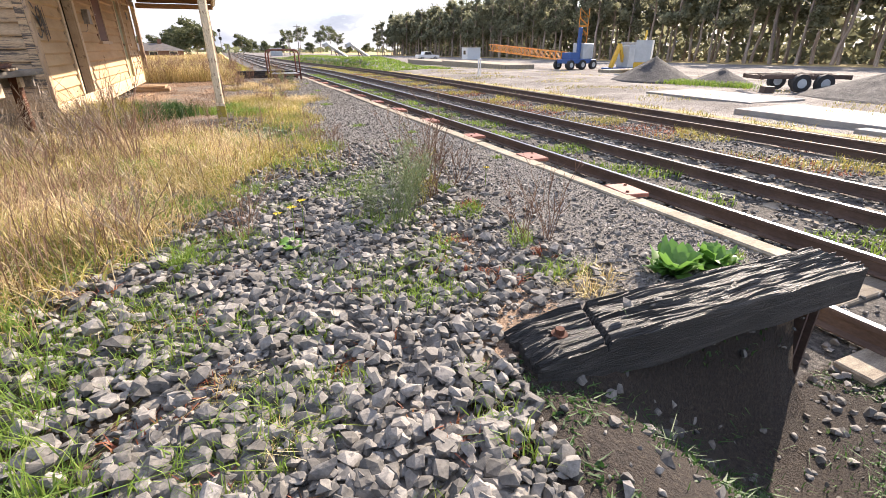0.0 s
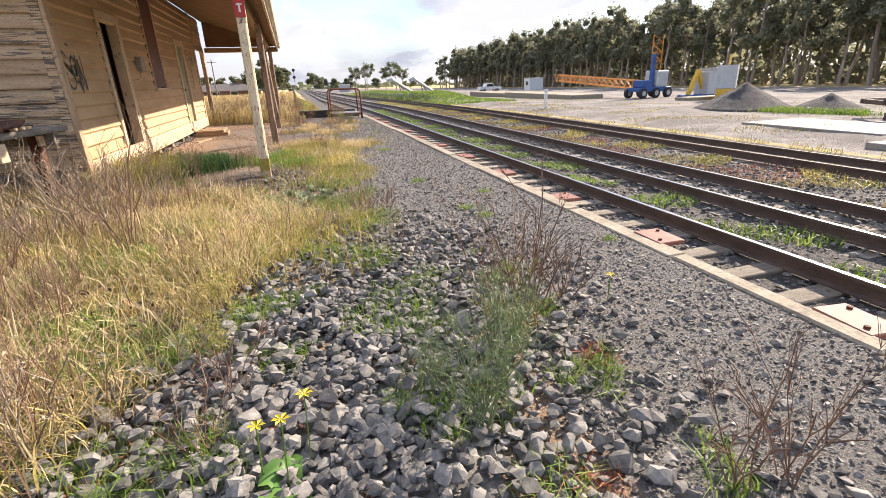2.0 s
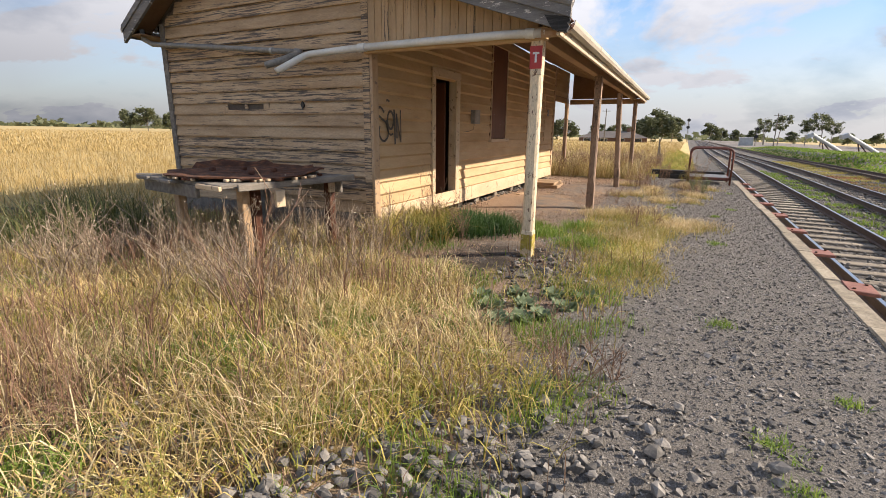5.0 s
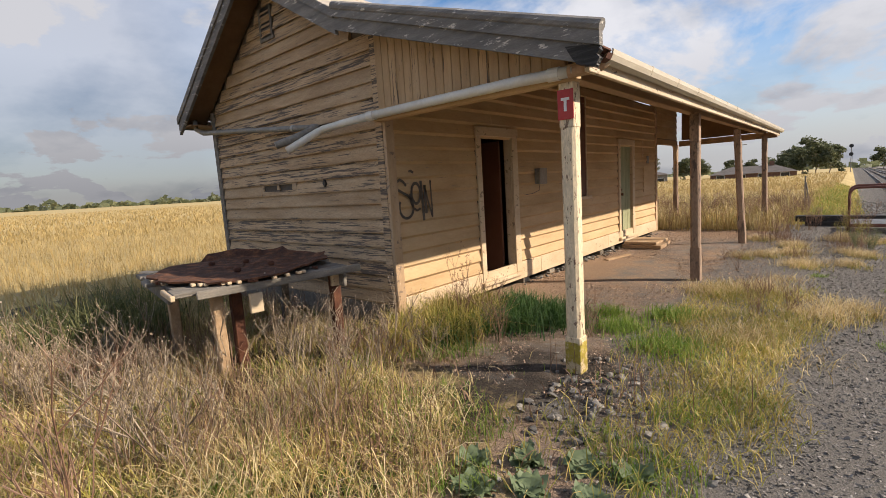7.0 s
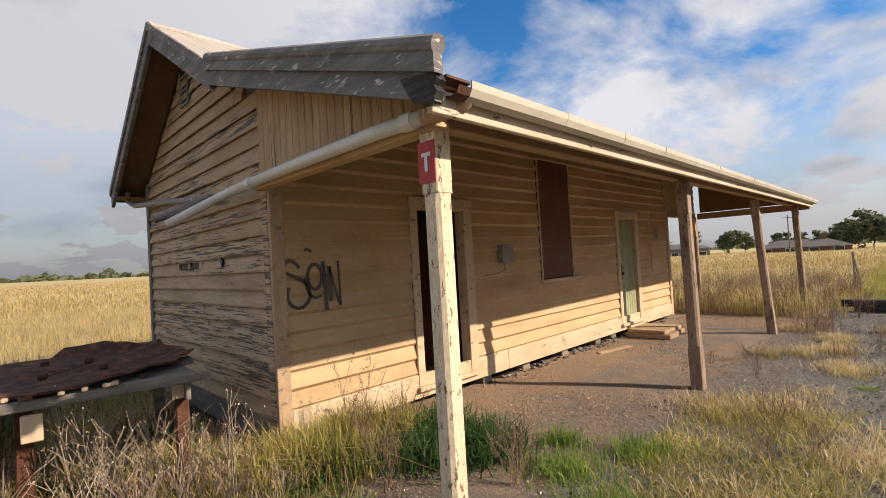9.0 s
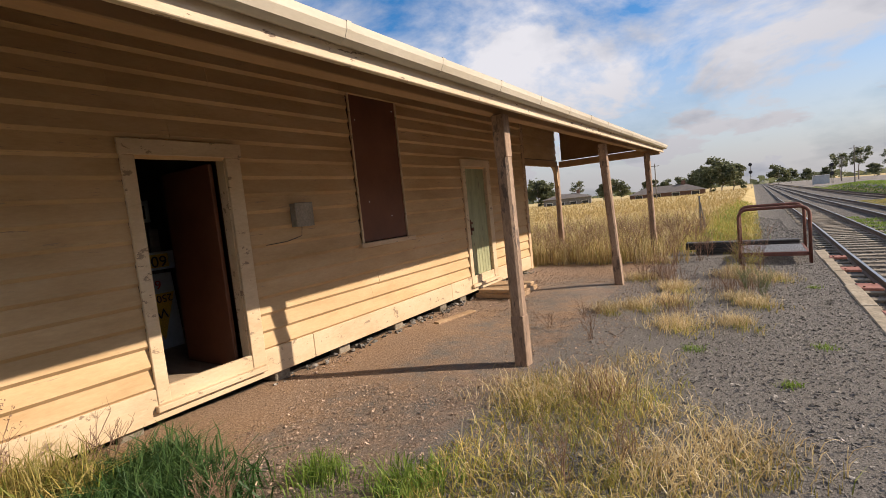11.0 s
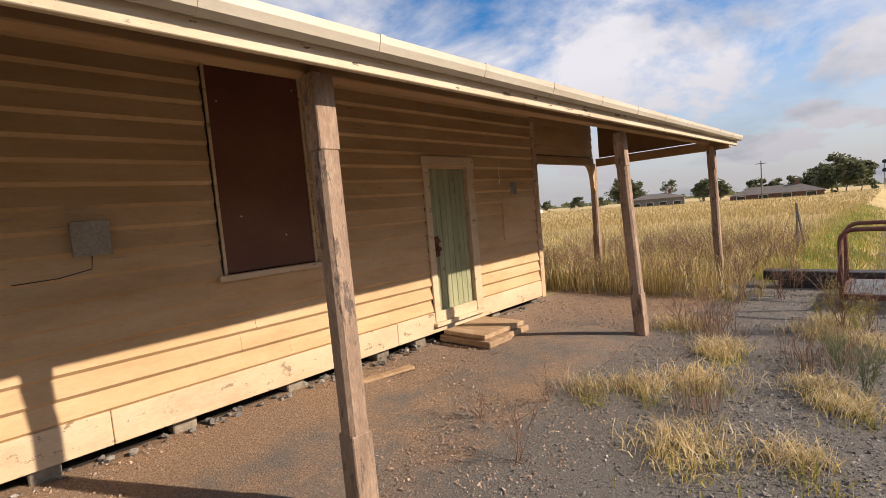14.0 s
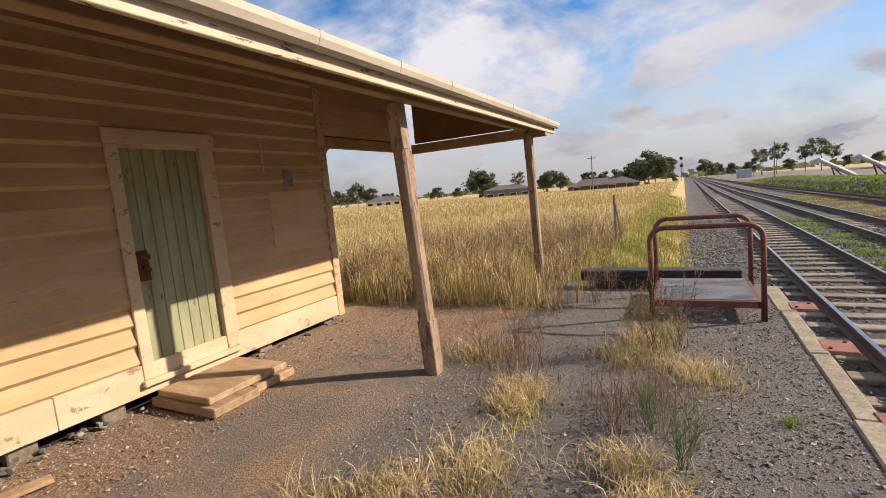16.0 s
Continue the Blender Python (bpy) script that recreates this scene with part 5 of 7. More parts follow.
def stored_signs():
    """Old line-side boards leaning in the dark room."""
    def words(txt, size, parent, loc, mat):
        c = bpy.data.curves.new("lettering", "FONT")
        c.body, c.size, c.align_x, c.align_y, c.extrude = txt, size, "CENTER", "CENTER", 0.001
        c.materials.append(mat)
        o = new("lettering", c)
        o.parent = parent
        o.matrix_basis = pose(*loc, 90, 0, 90) @ pose(0, 0, 0, 0, 0, 180)
    a = thing("stored_sign", "white board with yellow triangle, stored upside down", "sign", at=(-6.95, 12.80, FLOOR))
    part("board", Geo().cbox(-0.012, 0.0, -0.215, 0.215, 0.0, 0.90, 0.003), M_STEELBOX, a)
    part("triangle", Geo().prism([(-0.20, 0.66), (0.20, 0.66), (0.0, 0.10)], "x", 0.0, 0.003), M_YELLOW, a)
    words("2500m", 0.125, a, (0.004, 0.0, 0.60), M_BLACK)
    words("W", 0.17, a, (0.005, 0.0, 0.43), M_BLACK)
    words("60", 0.15, a, (0.004, 0.0, 0.77), M_SIGNRED)
    a.rotation_euler = (0, radians(-6), 0)
    b = thing("stored_board", "pale board with black numbers behind the sign", "sign", at=(-7.12, 12.93, FLOOR + 0.93))
    part("board", Geo().cbox(-0.012, 0.0, -0.28, 0.28, 0.0, 0.22, 0.003), M_STEELBOX, b)
    part("number_patch", Geo().box(0.0005, 0.002, -0.11, 0.11, 0.03, 0.19), M_YELLOW, b)
    part("post", Geo().cbox(-0.05, -0.013, -0.05, 0.05, -0.93, 0.5, 0.003), M_BARE, b)
    words("60", 0.19, b, (0.004, 0.0, 0.11), M_BLACK)
    c = thing("stored_letter_board", "white boards with black letters stacked inside", "sign", at=(-7.3, 12.74, FLOOR + 1.2))
    part("board", Geo().cbox(-0.012, 0.0, -0.30, -0.01, 0.29, 0.56, 0.003), M_WHITE, c)
    part("board", Geo().cbox(-0.012, 0.0, -0.30, -0.02, 0.12, 0.28, 0.003), M_WHITE, c)
    part("board", Geo().cbox(-0.03, -0.014, 0.0, 0.26, 0.32, 0.59, 0.003), M_STEELBOX, c)
    words("S", 0.24, c, (0.003, -0.13, 0.425), M_BLACK)
    words("N", 0.24, c, (-0.011, 0.13, 0.455), M_BLACK)
    part("stand", Geo().cbox(-0.10, -0.04, -0.3, 0.26, -1.2, 0.35, 0.004), M_DARK, c)
    d = thing("open_door", "dark plank door standing open inside", "door", at=(-5.6, 12.62, FLOOR + 0.01))
    part("leaf", Geo().cbox(-0.5, 0.35, -0.02, 0.02, 0, 1.94, 0.005), M_PLY, d)


stored_signs()


# ---- stones ----
def stone_mesh(seed, flat=0.62, corners=14):
    rnd = random.Random(seed)
    bm = bmesh.new()
    sx, sy, sz = rnd.uniform(1.0, 1.35), rnd.uniform(0.7, 1.0), flat * rnd.uniform(0.75, 1.2)
    for k in range(corners):
        v = Vector((rnd.gauss(0, 1), rnd.gauss(0, 1), rnd.gauss(0, 1))).normalized() * rnd.uniform(0.8, 1.05)
        bm.verts.new((v.x * sx, v.y * sy, v.z * sz))
    bmesh.ops.convex_hull(bm, input=bm.verts)
    bmesh.ops.delete(bm, geom=[v for v in bm.verts if not v.link_faces], context="VERTS")
    bmesh.ops.triangulate(bm, faces=bm.faces)
    me = bpy.data.meshes.new("stone")
    bm.to_mesh(me)
    bm.free()
    me.materials.append(M_STONE)
    return me


STONES = [stone_mesh(k) for k in range(14)]
GRAINS = [stone_mesh(50 + k, 0.8, 6) for k in range(10)]


def scatter_stones(name, pts, sizes, mat, label, seed, sink=0.25, kit=None):
    """Many loose stones in one mesh."""
    rng = np.random.default_rng(seed)
    shapes = []
    for me in kit or STONES:
        co = np.zeros(len(me.vertices) * 3, np.float32)
        me.vertices.foreach_get("co", co)
        tri = np.array([list(p.vertices) for p in me.polygons])
        shapes.append((co.reshape(-1, 3), tri))
    V, F, k = [], [], 0
    for (x, y, z), s in zip(pts, sizes):
        co, tri = shapes[rng.integers(len(shapes))]
        a, b, c = rng.uniform(0, 6.28), rng.normal(0, 0.35), rng.normal(0, 0.35)
        r = np.array(Euler((b, c, a)).to_matrix())
        V.append((co * s) @ r.T + (x, y, z + s * sink))
        F.append(tri + k)
        k += len(co)
    ob = new(name, mesh_from(name, np.concatenate(V), np.concatenate(F), mat))
    return tagged(ob, label, "stones", kind="stuff")


def build_stones():
    rng = np.random.default_rng(21)
    def heap(n):
        out = []
        while len(out) < n:
            x, y = rng.uniform(-4.6, -0.7), rng.uniform(1.0, 7.6)
            c = -2.6 + 0.22 * max(0.0, y - 4.0)
            d = math.exp(-((x - c) / (1.1 if x < c else 0.95 if y < 3.9 else 0.8)) ** 2 - max(0, (y - 5.0) / 1.4) ** 2)
            if x > -1.93 - 0.25 * (3.2 - y) and y < 3.25:
                continue
            if rng.random() < d:
                out.append((x, y, at_ground(x, y)))
        return out
    bed = structure("stone_bed", Geo().prism([(-3.4, 2.0), (-2.5, 2.0), (-2.1, 3.4), (-1.9, 4.6), (-2.5, 5.2), (-3.2, 4.4)], "z", -0.05, 0.004), M_STONES, "bed of loose basalt stones")
    for k, (x, y, z) in enumerate(heap(290)):
        y = 2.2 + (y - 1.0) * 0.55
        if x > -1.95 and y < 3.25:
            continue
        ob = new("stone", STONES[k % len(STONES)])
        s = rng.uniform(0.026, 0.05)
        ob.parent = bed
        ob.matrix_basis = pose(x, y, z + s * 0.45 + rng.uniform(0, 0.05), rng.normal(0, 20), rng.normal(0, 20), rng.uniform(0, 360)) @ Matrix.Scale(s, 4)
    pts = heap(14500)
    pts = [(x, y, z + rng.uniform(-0.01, 0.035)) for x, y, z in pts]
    scatter_stones("basalt_stones", pts, 0.012 + 0.031 * rng.random(len(pts)) ** 1.5, M_STONES, "loose angular grey basalt stones", 5)
    # track ballast
    pts, sz = [], []
    while len(pts) < 15000:
        y = -3.0 + 38 * rng.random() ** 1.4
        x = rng.uniform(0.06, 6.9)
        pts.append((x, y, at_ground(x, y) + rng.uniform(-0.01, 0.02) + (0.02 if x > 2.6 else 0)))
        sz.append(rng.uniform(0.022, 0.045))
    while len(pts) < 20500:
        x, y = rng.uniform(-1.1, 0.1), rng.uniform(22.2, 42)
        pts.append((x, y, at_ground(x, y) + 0.005))
        sz.append(rng.uniform(0.022, 0.045))
    scatter_stones("track_ballast", pts, sz, M_STONES, "dark crushed stone ballast between the rails", 6)
    # chips on the platform
    pts, sz = [], []
    while len(pts) < 60000:
        x, y = -2.7 + 2.6 * rng.random() ** 0.8, 3.1 + 18 * rng.random() ** 1.25
        if x < -1.75 and rng.random() < 0.5:
            continue
        pts.append((x, y, 0.0))
        sz.append(0.0045 + 0.006 * rng.random() + 0.012 * rng.random() ** 6)
    scatter_stones("platform_gravel", pts, sz, M_CHIPS, "fine grey gravel on the platform", 7, kit=GRAINS)
    pts, sz = [], []
    for _ in range(32000):
        x, y = rng.uniform(-5.0, -2.3), rng.uniform(9.6, 20.2)
        pts.append((x, y, 0.0))
        sz.append(0.004 + 0.005 * rng.random() + 0.012 * rng.random() ** 9)
    scatter_stones("verandah_grit", pts, sz, M_GRIT, "brown grit under the verandah", 8, kit=GRAINS)
    pts, sz = [], []
    for _ in range(170):
        x, y = rng.normal(-2.55, 0.28), rng.normal(9.75, 0.45)
        pts.append((x, y, 0.0))
        sz.append(rng.uniform(0.015, 0.045))
    for _ in range(900):
        x, y = -2.0 + 1.7 * rng.random() ** 1.3, 3.3 + 6.0 * rng.random() ** 1.5
        pts.append((x, y, 0.0))
        sz.append(0.010 + 0.024 * rng.random() ** 2)
    for _ in range(130):
        x, y = rng.uniform(-5.15, -4.95), rng.uniform(12.8, 19.4)
        pts.append((x, y, 0.0))
        sz.append(rng.uniform(0.012, 0.05))
    for _ in range(520):
        x, y = rng.uniform(-2.1, 0.9), 2.95 - 1.6 * rng.random() ** 1.3
        pts.append((x, y, at_ground(x, y)))
        sz.append(0.008 + 0.03 * rng.random() ** 3)
    scatter_stones("rubble", pts, sz, M_STONES, "small rubble by post and wall", 9)


M_CHIPS = material("gravel_chips", [(0.085, 0.078, 0.07), (0.20, 0.185, 0.165), (0.38, 0.35, 0.315)], 9.0, (1, 1, 1), 0.9, 60, 0.3, 0.005, "island", 0.6)
M_GRIT = material("brown_grit", [(0.19, 0.13, 0.09), (0.34, 0.245, 0.18), (0.50, 0.385, 0.29)], 9.0, (1, 1, 1), 0.9, 60, 0.3, 0.005, "island", 0.4)
build_stones()


# ---- grass ----
def blades(name, xy, h, w, mat, label, seed, lean=0.35, z=None, curl=0.5, cat="grass"):
    """Bent blades of grass, one by one, in a single mesh."""
    rng = np.random.default_rng(seed)
    xy = np.asarray(xy, float)
    n = len(xy)
    h = np.broadcast_to(h, n) * rng.uniform(0.55, 1.15, n)
    w = np.broadcast_to(w, n) * rng.uniform(0.6, 1.3, n)
    z = ground_z(xy[:, 0], xy[:, 1]) if z is None else z
    a, t = rng.uniform(0, 2 * np.pi, n), rng.uniform(0, 2 * np.pi, n)
    s = np.abs(rng.normal(0, lean, n))
    side = np.stack([np.cos(t) * w, np.sin(t) * w, np.zeros(n)], 1)
    base = np.stack([xy[:, 0], xy[:, 1], z - 0.01], 1)
    d = np.stack([np.cos(a), np.sin(a), np.zeros(n)], 1)
    up = np.array([0, 0, 1.0])
    if curl < 0.8:
        mid = base + d * (h * s * 0.35)[:, None] + up * (h * 0.55)[:, None]
        tip = base + d * (h * s * (1 + curl))[:, None] + up * (h * np.maximum(0.25, 1 - 0.35 * s))[:, None]
        V = np.stack([base - side / 2, base + side / 2, mid - side * 0.4, mid + side * 0.4, tip], 1).reshape(-1, 3)
        k = 5 * np.arange(n)[:, None]
        F = np.concatenate([k + np.array([[0, 1, 3]]), k + np.array([[0, 3, 2]]), k + np.array([[2, 3, 4]])], 1).reshape(-1, 3)
    else:
        # long dry blades arch over and hang at the tip
        reach, hang = h * np.clip(0.25 + 0.6 * s, 0, 1.0), np.clip(0.25 + 0.5 * s * rng.uniform(0.5, 1.4, n), 0.2, 0.92)
        sway = np.stack([-d[:, 1], d[:, 0], np.zeros(n)], 1) * (h * rng.normal(0, 0.12, n))[:, None]
        ring = [base + d * (reach * u ** 1.5)[:, None] + up * (h * (u * (1 + 0.35 * hang) - hang * u ** 2.2))[:, None] + sway * (u * u) for u in (0.4, 0.75, 1.0)]
        V = np.stack([base - side / 2, base + side / 2, ring[0] - side * 0.45, ring[0] + side * 0.45, ring[1] - side * 0.3, ring[1] + side * 0.3, ring[2]], 1).reshape(-1, 3)
        k = 7 * np.arange(n)[:, None]
        F = np.concatenate([k + np.array([t]) for t in ([0, 1, 3], [0, 3, 2], [2, 3, 5], [2, 5, 4], [4, 5, 6])], 1).reshape(-1, 3)
    return tagged(new(name, mesh_from(name, V, F, mat)), label, cat, kind="stuff")


def patchy(rng, n, x0, x1, y0, y1, keep):
    """Points in a rectangle, kept with a chance that depends on the place."""
    out = np.zeros((0, 2))
    while len(out) < n:
        p = np.stack([rng.uniform(x0, x1, n), rng.uniform(y0, y1, n)], 1)
        out = np.concatenate([out, p[rng.random(n) < keep(p[:, 0], p[:, 1])]])
    return out[:n]


def lumps(x, y, f=1.0, o=0.0):
    return 0.5 + 0.25 * (np.sin(2.1 * f * x + 1.3 * np.sin(1.7 * f * y + o)) + np.sin(2.7 * f * y + 1.1 * np.sin(2.3 * f * x + 2 * o)))


def clusters(rng, spots, per, spread):
    return np.concatenate([np.stack([rng.normal(x, spread * s, int(per * s)), rng.normal(y, spread * s, int(per * s))], 1) for x, y, s in spots])


def build_grass():
    rng = np.random.default_rng(31)

    def open_ground(x, y):
        """Bare patch before the first post."""
        return 1 - 0.98 * np.exp(-((x + 3.1) / 0.95) ** 4 - ((y - 10.0) / 0.95) ** 4)

    def meadow(x, y):
        """How thick the long grass stands before the building."""
        edge = smooth01((-2.35 - 0.12 * (y - 6) - x + 0.35 * np.sin(1.9 * y)) / 0.5) * smooth01((-3.75 - x + 0.55 * (y - 3.6)) / 0.5)
        stones = np.exp(-((x + 2.35 - 0.18 * np.maximum(0, y - 4)) / 0.85) ** 2 - (np.maximum(0, y - 5.4) / 0.8) ** 2)
        build = np.where((x < -5.0) & (x > -9.1) & (y > 10.0), 0, 1)
        bare = np.where((x > -4.4) & (y > 9.3), 0.06, 1)
        thin = 1 - 0.85 * np.exp(-((x + 5.0) / 1.2) ** 2 - ((y - 9.1) / 0.9) ** 2)
        return np.clip(edge - 1.3 * stones, 0.0, 1) * build * bare * thin * open_ground(x, y)
    blades("long_dry_grass", patchy(rng, 34000, -10.0, -2.0, 1.0, 10.6, lambda x, y: meadow(x, y) * (0.08 + 1.1 * lumps(x, y, 1.6) ** 2)), 0.27, 0.0062, M_STRAW, "long straw-coloured grass beside the platform", 1, 0.9, curl=0.8)
    blades("half_green_grass", patchy(rng, 50000, -10.0, -1.6, 1.0, 10.6, lambda x, y: np.clip(meadow(x, y) + 0.25 * smooth01((-1.7 - x) / 0.4) * (y > 6) * (x > -3.8), 0, 1) * lumps(x, y, 1.1, 2.0) ** 2 * open_ground(x, y)), 0.22, 0.007, M_MIXED, "half-green grass among the straw", 2, 0.8, curl=0.8)
    blades("green_tufts", patchy(rng, 17000, -5.0, -1.5, 1.5, 10.5, lambda x, y: (lumps(x, y, 2.6, 4.0) > 0.62) * open_ground(x, y) * smooth01((-1.5 - x) / 0.6) * ((x < -2.15) | (y > 3.4))), 0.11, 0.006, M_GRASS, "fresh green grass tufts", 3, 0.5)
    blades("pale_straw", patchy(rng, 14000, -9.0, -1.9, 2.5, 10.4, lambda x, y: np.clip(meadow(x, y), 0, 1) * lumps(x, y, 1.9, 5.0) ** 2), 0.36, 0.005, M_PALE, "bleached straw stalks among the grass", 41, 1.1, curl=0.9)
    blades("meadow_green", patchy(rng, 15000, -8.5, -2.2, 3.5, 10.2, lambda x, y: np.clip(meadow(x, y), 0, 1) * (lumps(x, y, 2.2, 9.0) > 0.6)), 0.19, 0.007, M_GRASS, "fresh green grass growing through the straw", 52, 0.7, curl=0.8)
    blades("straw_litter", patchy(rng, 22000, -8.0, -2.0, 3.5, 10.0, lambda x, y: np.clip(meadow(x, y), 0, 1) * (0.3 + 0.7 * lumps(x, y, 2.3, 3.0))), 0.15, 0.0075, M_PALE, "curled dead straw lying in the grass", 48, 1.5, curl=1.0)
    blades("dead_leaf_litter", patchy(rng, 9000, -8.0, -2.0, 3.5, 10.0, lambda x, y: np.clip(meadow(x, y) + 0.1 * (y > 6), 0, 1) * lumps(x, y, 1.7, 8.0) ** 2), 0.17, 0.010, M_STEM, "brown withered leaves lying in the grass", 49, 1.4, curl=1.0)
    blades("brown_stalks", patchy(rng, 6500, -9.0, -1.7, 4.2, 10.2, lambda x, y: np.clip(meadow(x, y) + 0.15 * (y > 6), 0, 1) * lumps(x, y, 1.2, 7.0) ** 2), 0.46, 0.005, M_STEM, "thin brown seed stalks", 42, 0.35)
    blades("stone_weeds", patchy(rng, 5200, -3.9, -1.2, 2.0, 6.2, lambda x, y: (lumps(x, y, 4.1, 1.0) > 0.74) * ((x < -2.15) | (y > 3.4))), 0.09, 0.006, M_GRASS, "small green weeds between the stones", 43, 0.7)
    blades("red_stone_weeds", patchy(rng, 1500, -3.6, -1.2, 2.2, 5.0, lambda x, y: (lumps(x, y, 4.6, 3.0) > 0.82) * ((x < -2.15) | (y > 3.4))), 0.07, 0.008, M_REDLEAF, "tiny red weeds between the stones", 44, 0.7)
    blades("corner_green", clusters(rng, [(-3.75, 3.3, 1.0), (-3.95, 3.9, 0.9), (-3.5, 2.9, 0.5), (-3.2, 4.4, 0.4), (-4.1, 3.0, 0.9)], 420, 0.14), 0.17, 0.006, M_GRASS, "green grass clumps beside the stones", 45, 0.6)
    # strip along the verandah edge
    blades("verandah_edge_grass", patchy(rng, 7500, -2.9, -1.25, 9.2, 14.3, lambda x, y: smooth01((-1.45 - x - 0.1 * np.sin(3 * y)) / 0.4) * smooth01((x + 2.85) / 0.2) * (0.25 + lumps(x, y, 1.4, 1.0)) * smooth01((14.3 - y) / 1.5) * open_ground(x, y)), 0.14, 0.006, M_MIXED, "rough yellow-green grass along the verandah edge", 4, 0.95, curl=0.9)
    spots = [(-2.65, 13.4, 1.0), (-2.2, 13.75, 1.1), (-1.83, 15.72, 0.9), (-2.12, 17.9, 0.7), (-2.4, 16.54, 0.6), (-1.12, 16.85, 0.6), (-1.45, 18.84, 0.7), (-2.75, 18.7, 0.8), (-1.3, 17.15, 0.55), (-0.95, 18.6, 0.75), (-2.05, 16.9, 0.8), (-2.75, 16.3, 0.5), (-1.5, 12.7, 0.9), (-1.3, 15.9, 0.5), (-1.2, 13.05, 0.9), (-2.0, 11.6, 1.0), (-2.1, 17.65, 0.45), (-1.35, 19.35, 0.6), (-2.8, 20.6, 0.8)]
    blades("straw_tufts", clusters(rng, spots, 400, 0.20), 0.19, 0.006, M_PALE, "arching tufts of dry straw grass on the gravel", 5, 0.9, curl=0.9)
    blades("curled_straw", clusters(rng, spots + [(-1.9, 10.6, 1.0), (-1.7, 11.2, 1.1), (-2.3, 12.4, 1.0), (-1.75, 12.2, 1.0), (-1.6, 13.4, 0.9), (-2.0, 14.4, 0.9)], 190, 0.17), 0.15, 0.006, M_STRAW, "bleached curled straw on the tufts", 51, 1.6, curl=1.2)
    blades("moss_green_tufts", clusters(rng, [(x + 0.12, y - 0.22, s * 0.8) for x, y, s in spots], 190, 0.20), 0.10, 0.007, M_MIXED, "short yellow-green tufts on the gravel", 6, 0.6)
    blades("tuft_stalks", clusters(rng, [(-2.25, 18.3, 0.9), (-2.45, 18.7, 0.8), (-1.35, 17.7, 1.0), (-1.15, 18.0, 0.9), (-1.9, 16.3, 0.5), (-2.1, 13.5, 0.6)], 130, 0.17), 0.36, 0.005, M_STEM, "thin brown dead stalks among the straw tufts", 53, 0.5, curl=0.5)
    blades("low_green_patches", clusters(rng, [(-1.1, 8.9, 0.4), (-0.95, 7.4, 0.4), (-0.9, 7.1, 0.35), (-0.55, 8.0, 0.25), (-1.0, 11.9, 0.5), (-0.45, 17.9, 0.3), (-0.6, 15.2, 0.35), (-0.25, 6.1, 0.2), (-1.6, 14.9, 0.5), (-0.3, 3.3, 0.3), (-0.9, 14.2, 0.3)], 300, 0.12), 0.06, 0.006, M_GRASS, "small green weeds in the gravel", 7, 0.7)
    # thick green clumps against the wall
    blades("wall_clumps", clusters(rng, [(-4.72, 10.05, 1.0), (-4.45, 10.4, 1.0), (-4.75, 10.7, 0.8), (-4.5, 10.95, 0.7)], 850, 0.16), 0.40, 0.010, M_MIXED, "yellow-green grass clumps at the wall", 8, 0.5)
    blades("dark_wall_clumps", clusters(rng, [(-4.05, 11.05, 1.2), (-3.75, 11.3, 0.9), (-4.5, 10.35, 0.9), (-4.3, 11.4, 0.7)], 900, 0.17), 0.30, 0.013, M_DKGRASS, "dark green broad grass clumps by the wall", 9, 0.7)
    blades("green_edge", clusters(rng, [(-3.05, 11.4, 0.9), (-2.5, 11.0, 1.0), (-3.35, 11.9, 0.5), (-2.75, 12.0, 0.7)], 600, 0.17), 0.16, 0.008, M_GRASS, "green grass tufts under the verandah edge", 10, 0.6)
    blades("reeds", clusters(rng, [(-7.7, 7.9, 1.6), (-8.2, 8.4, 1.3), (-7.3, 8.2, 1.0)], 430, 0.25), 0.72, 0.013, M_REED, "tall dark green grass beside the old table", 11, 0.45)
    # paddock
    def off(x, y):
        return np.where((x > -9.3) & (y < 20.2), 0.0, 1.0)
    blades("paddock_edge", patchy(rng, 30000, -13.0, -2.6, 20.3, 32.0, lambda x, y: off(x, y) * np.where(x > -3.3, lumps(x, y, 1.6), 1) * np.exp(-(y - 20.3) / 9)), 0.62, 0.011, M_STRAW, "tall brown-gold paddock grass", 12, 0.35)
    blades("paddock_near", patchy(rng, 85000, -46.0, -2.2, -6.0, 62.0, lambda x, y: off(x, y) * np.exp(-np.hypot(x + 6, y - 16) / 20)), 0.34, 0.014, M_FIELD, "golden paddock grass", 13, 0.35)
    blades("paddock_far", patchy(rng, 60000, -170.0, -2.0, -20.0, 190.0, lambda x, y: off(x, y) * (np.hypot(x, y - 14) > 30) * np.exp(-np.hypot(x + 6, y - 16) / 60)), 0.32, 0.09, M_FIELD, "distant golden paddock grass", 14, 0.3)
    # weeds along and between the tracks
    blades("trackside_straw", patchy(rng, 9000, -2.8, -0.9, 21.9, 60.0, lambda x, y: lumps(x, y, 1.3, 6) * np.exp(-(y - 22) / 15)), 0.30, 0.010, M_MIXED, "yellowing grass along the track shoulder", 50, 0.5)
    blades("trackside_grass", patchy(rng, 5500, -3.2, -0.6, 21.9, 60.0, lambda x, y: np.exp(-((x + 1.75) / 0.6) ** 2) * lumps(x, y, 1.1, 3) ** 2 * np.exp(-(y - 22) / 15)), 0.20, 0.014, M_GRASS, "fresh green grass along the track shoulder", 15, 0.6)
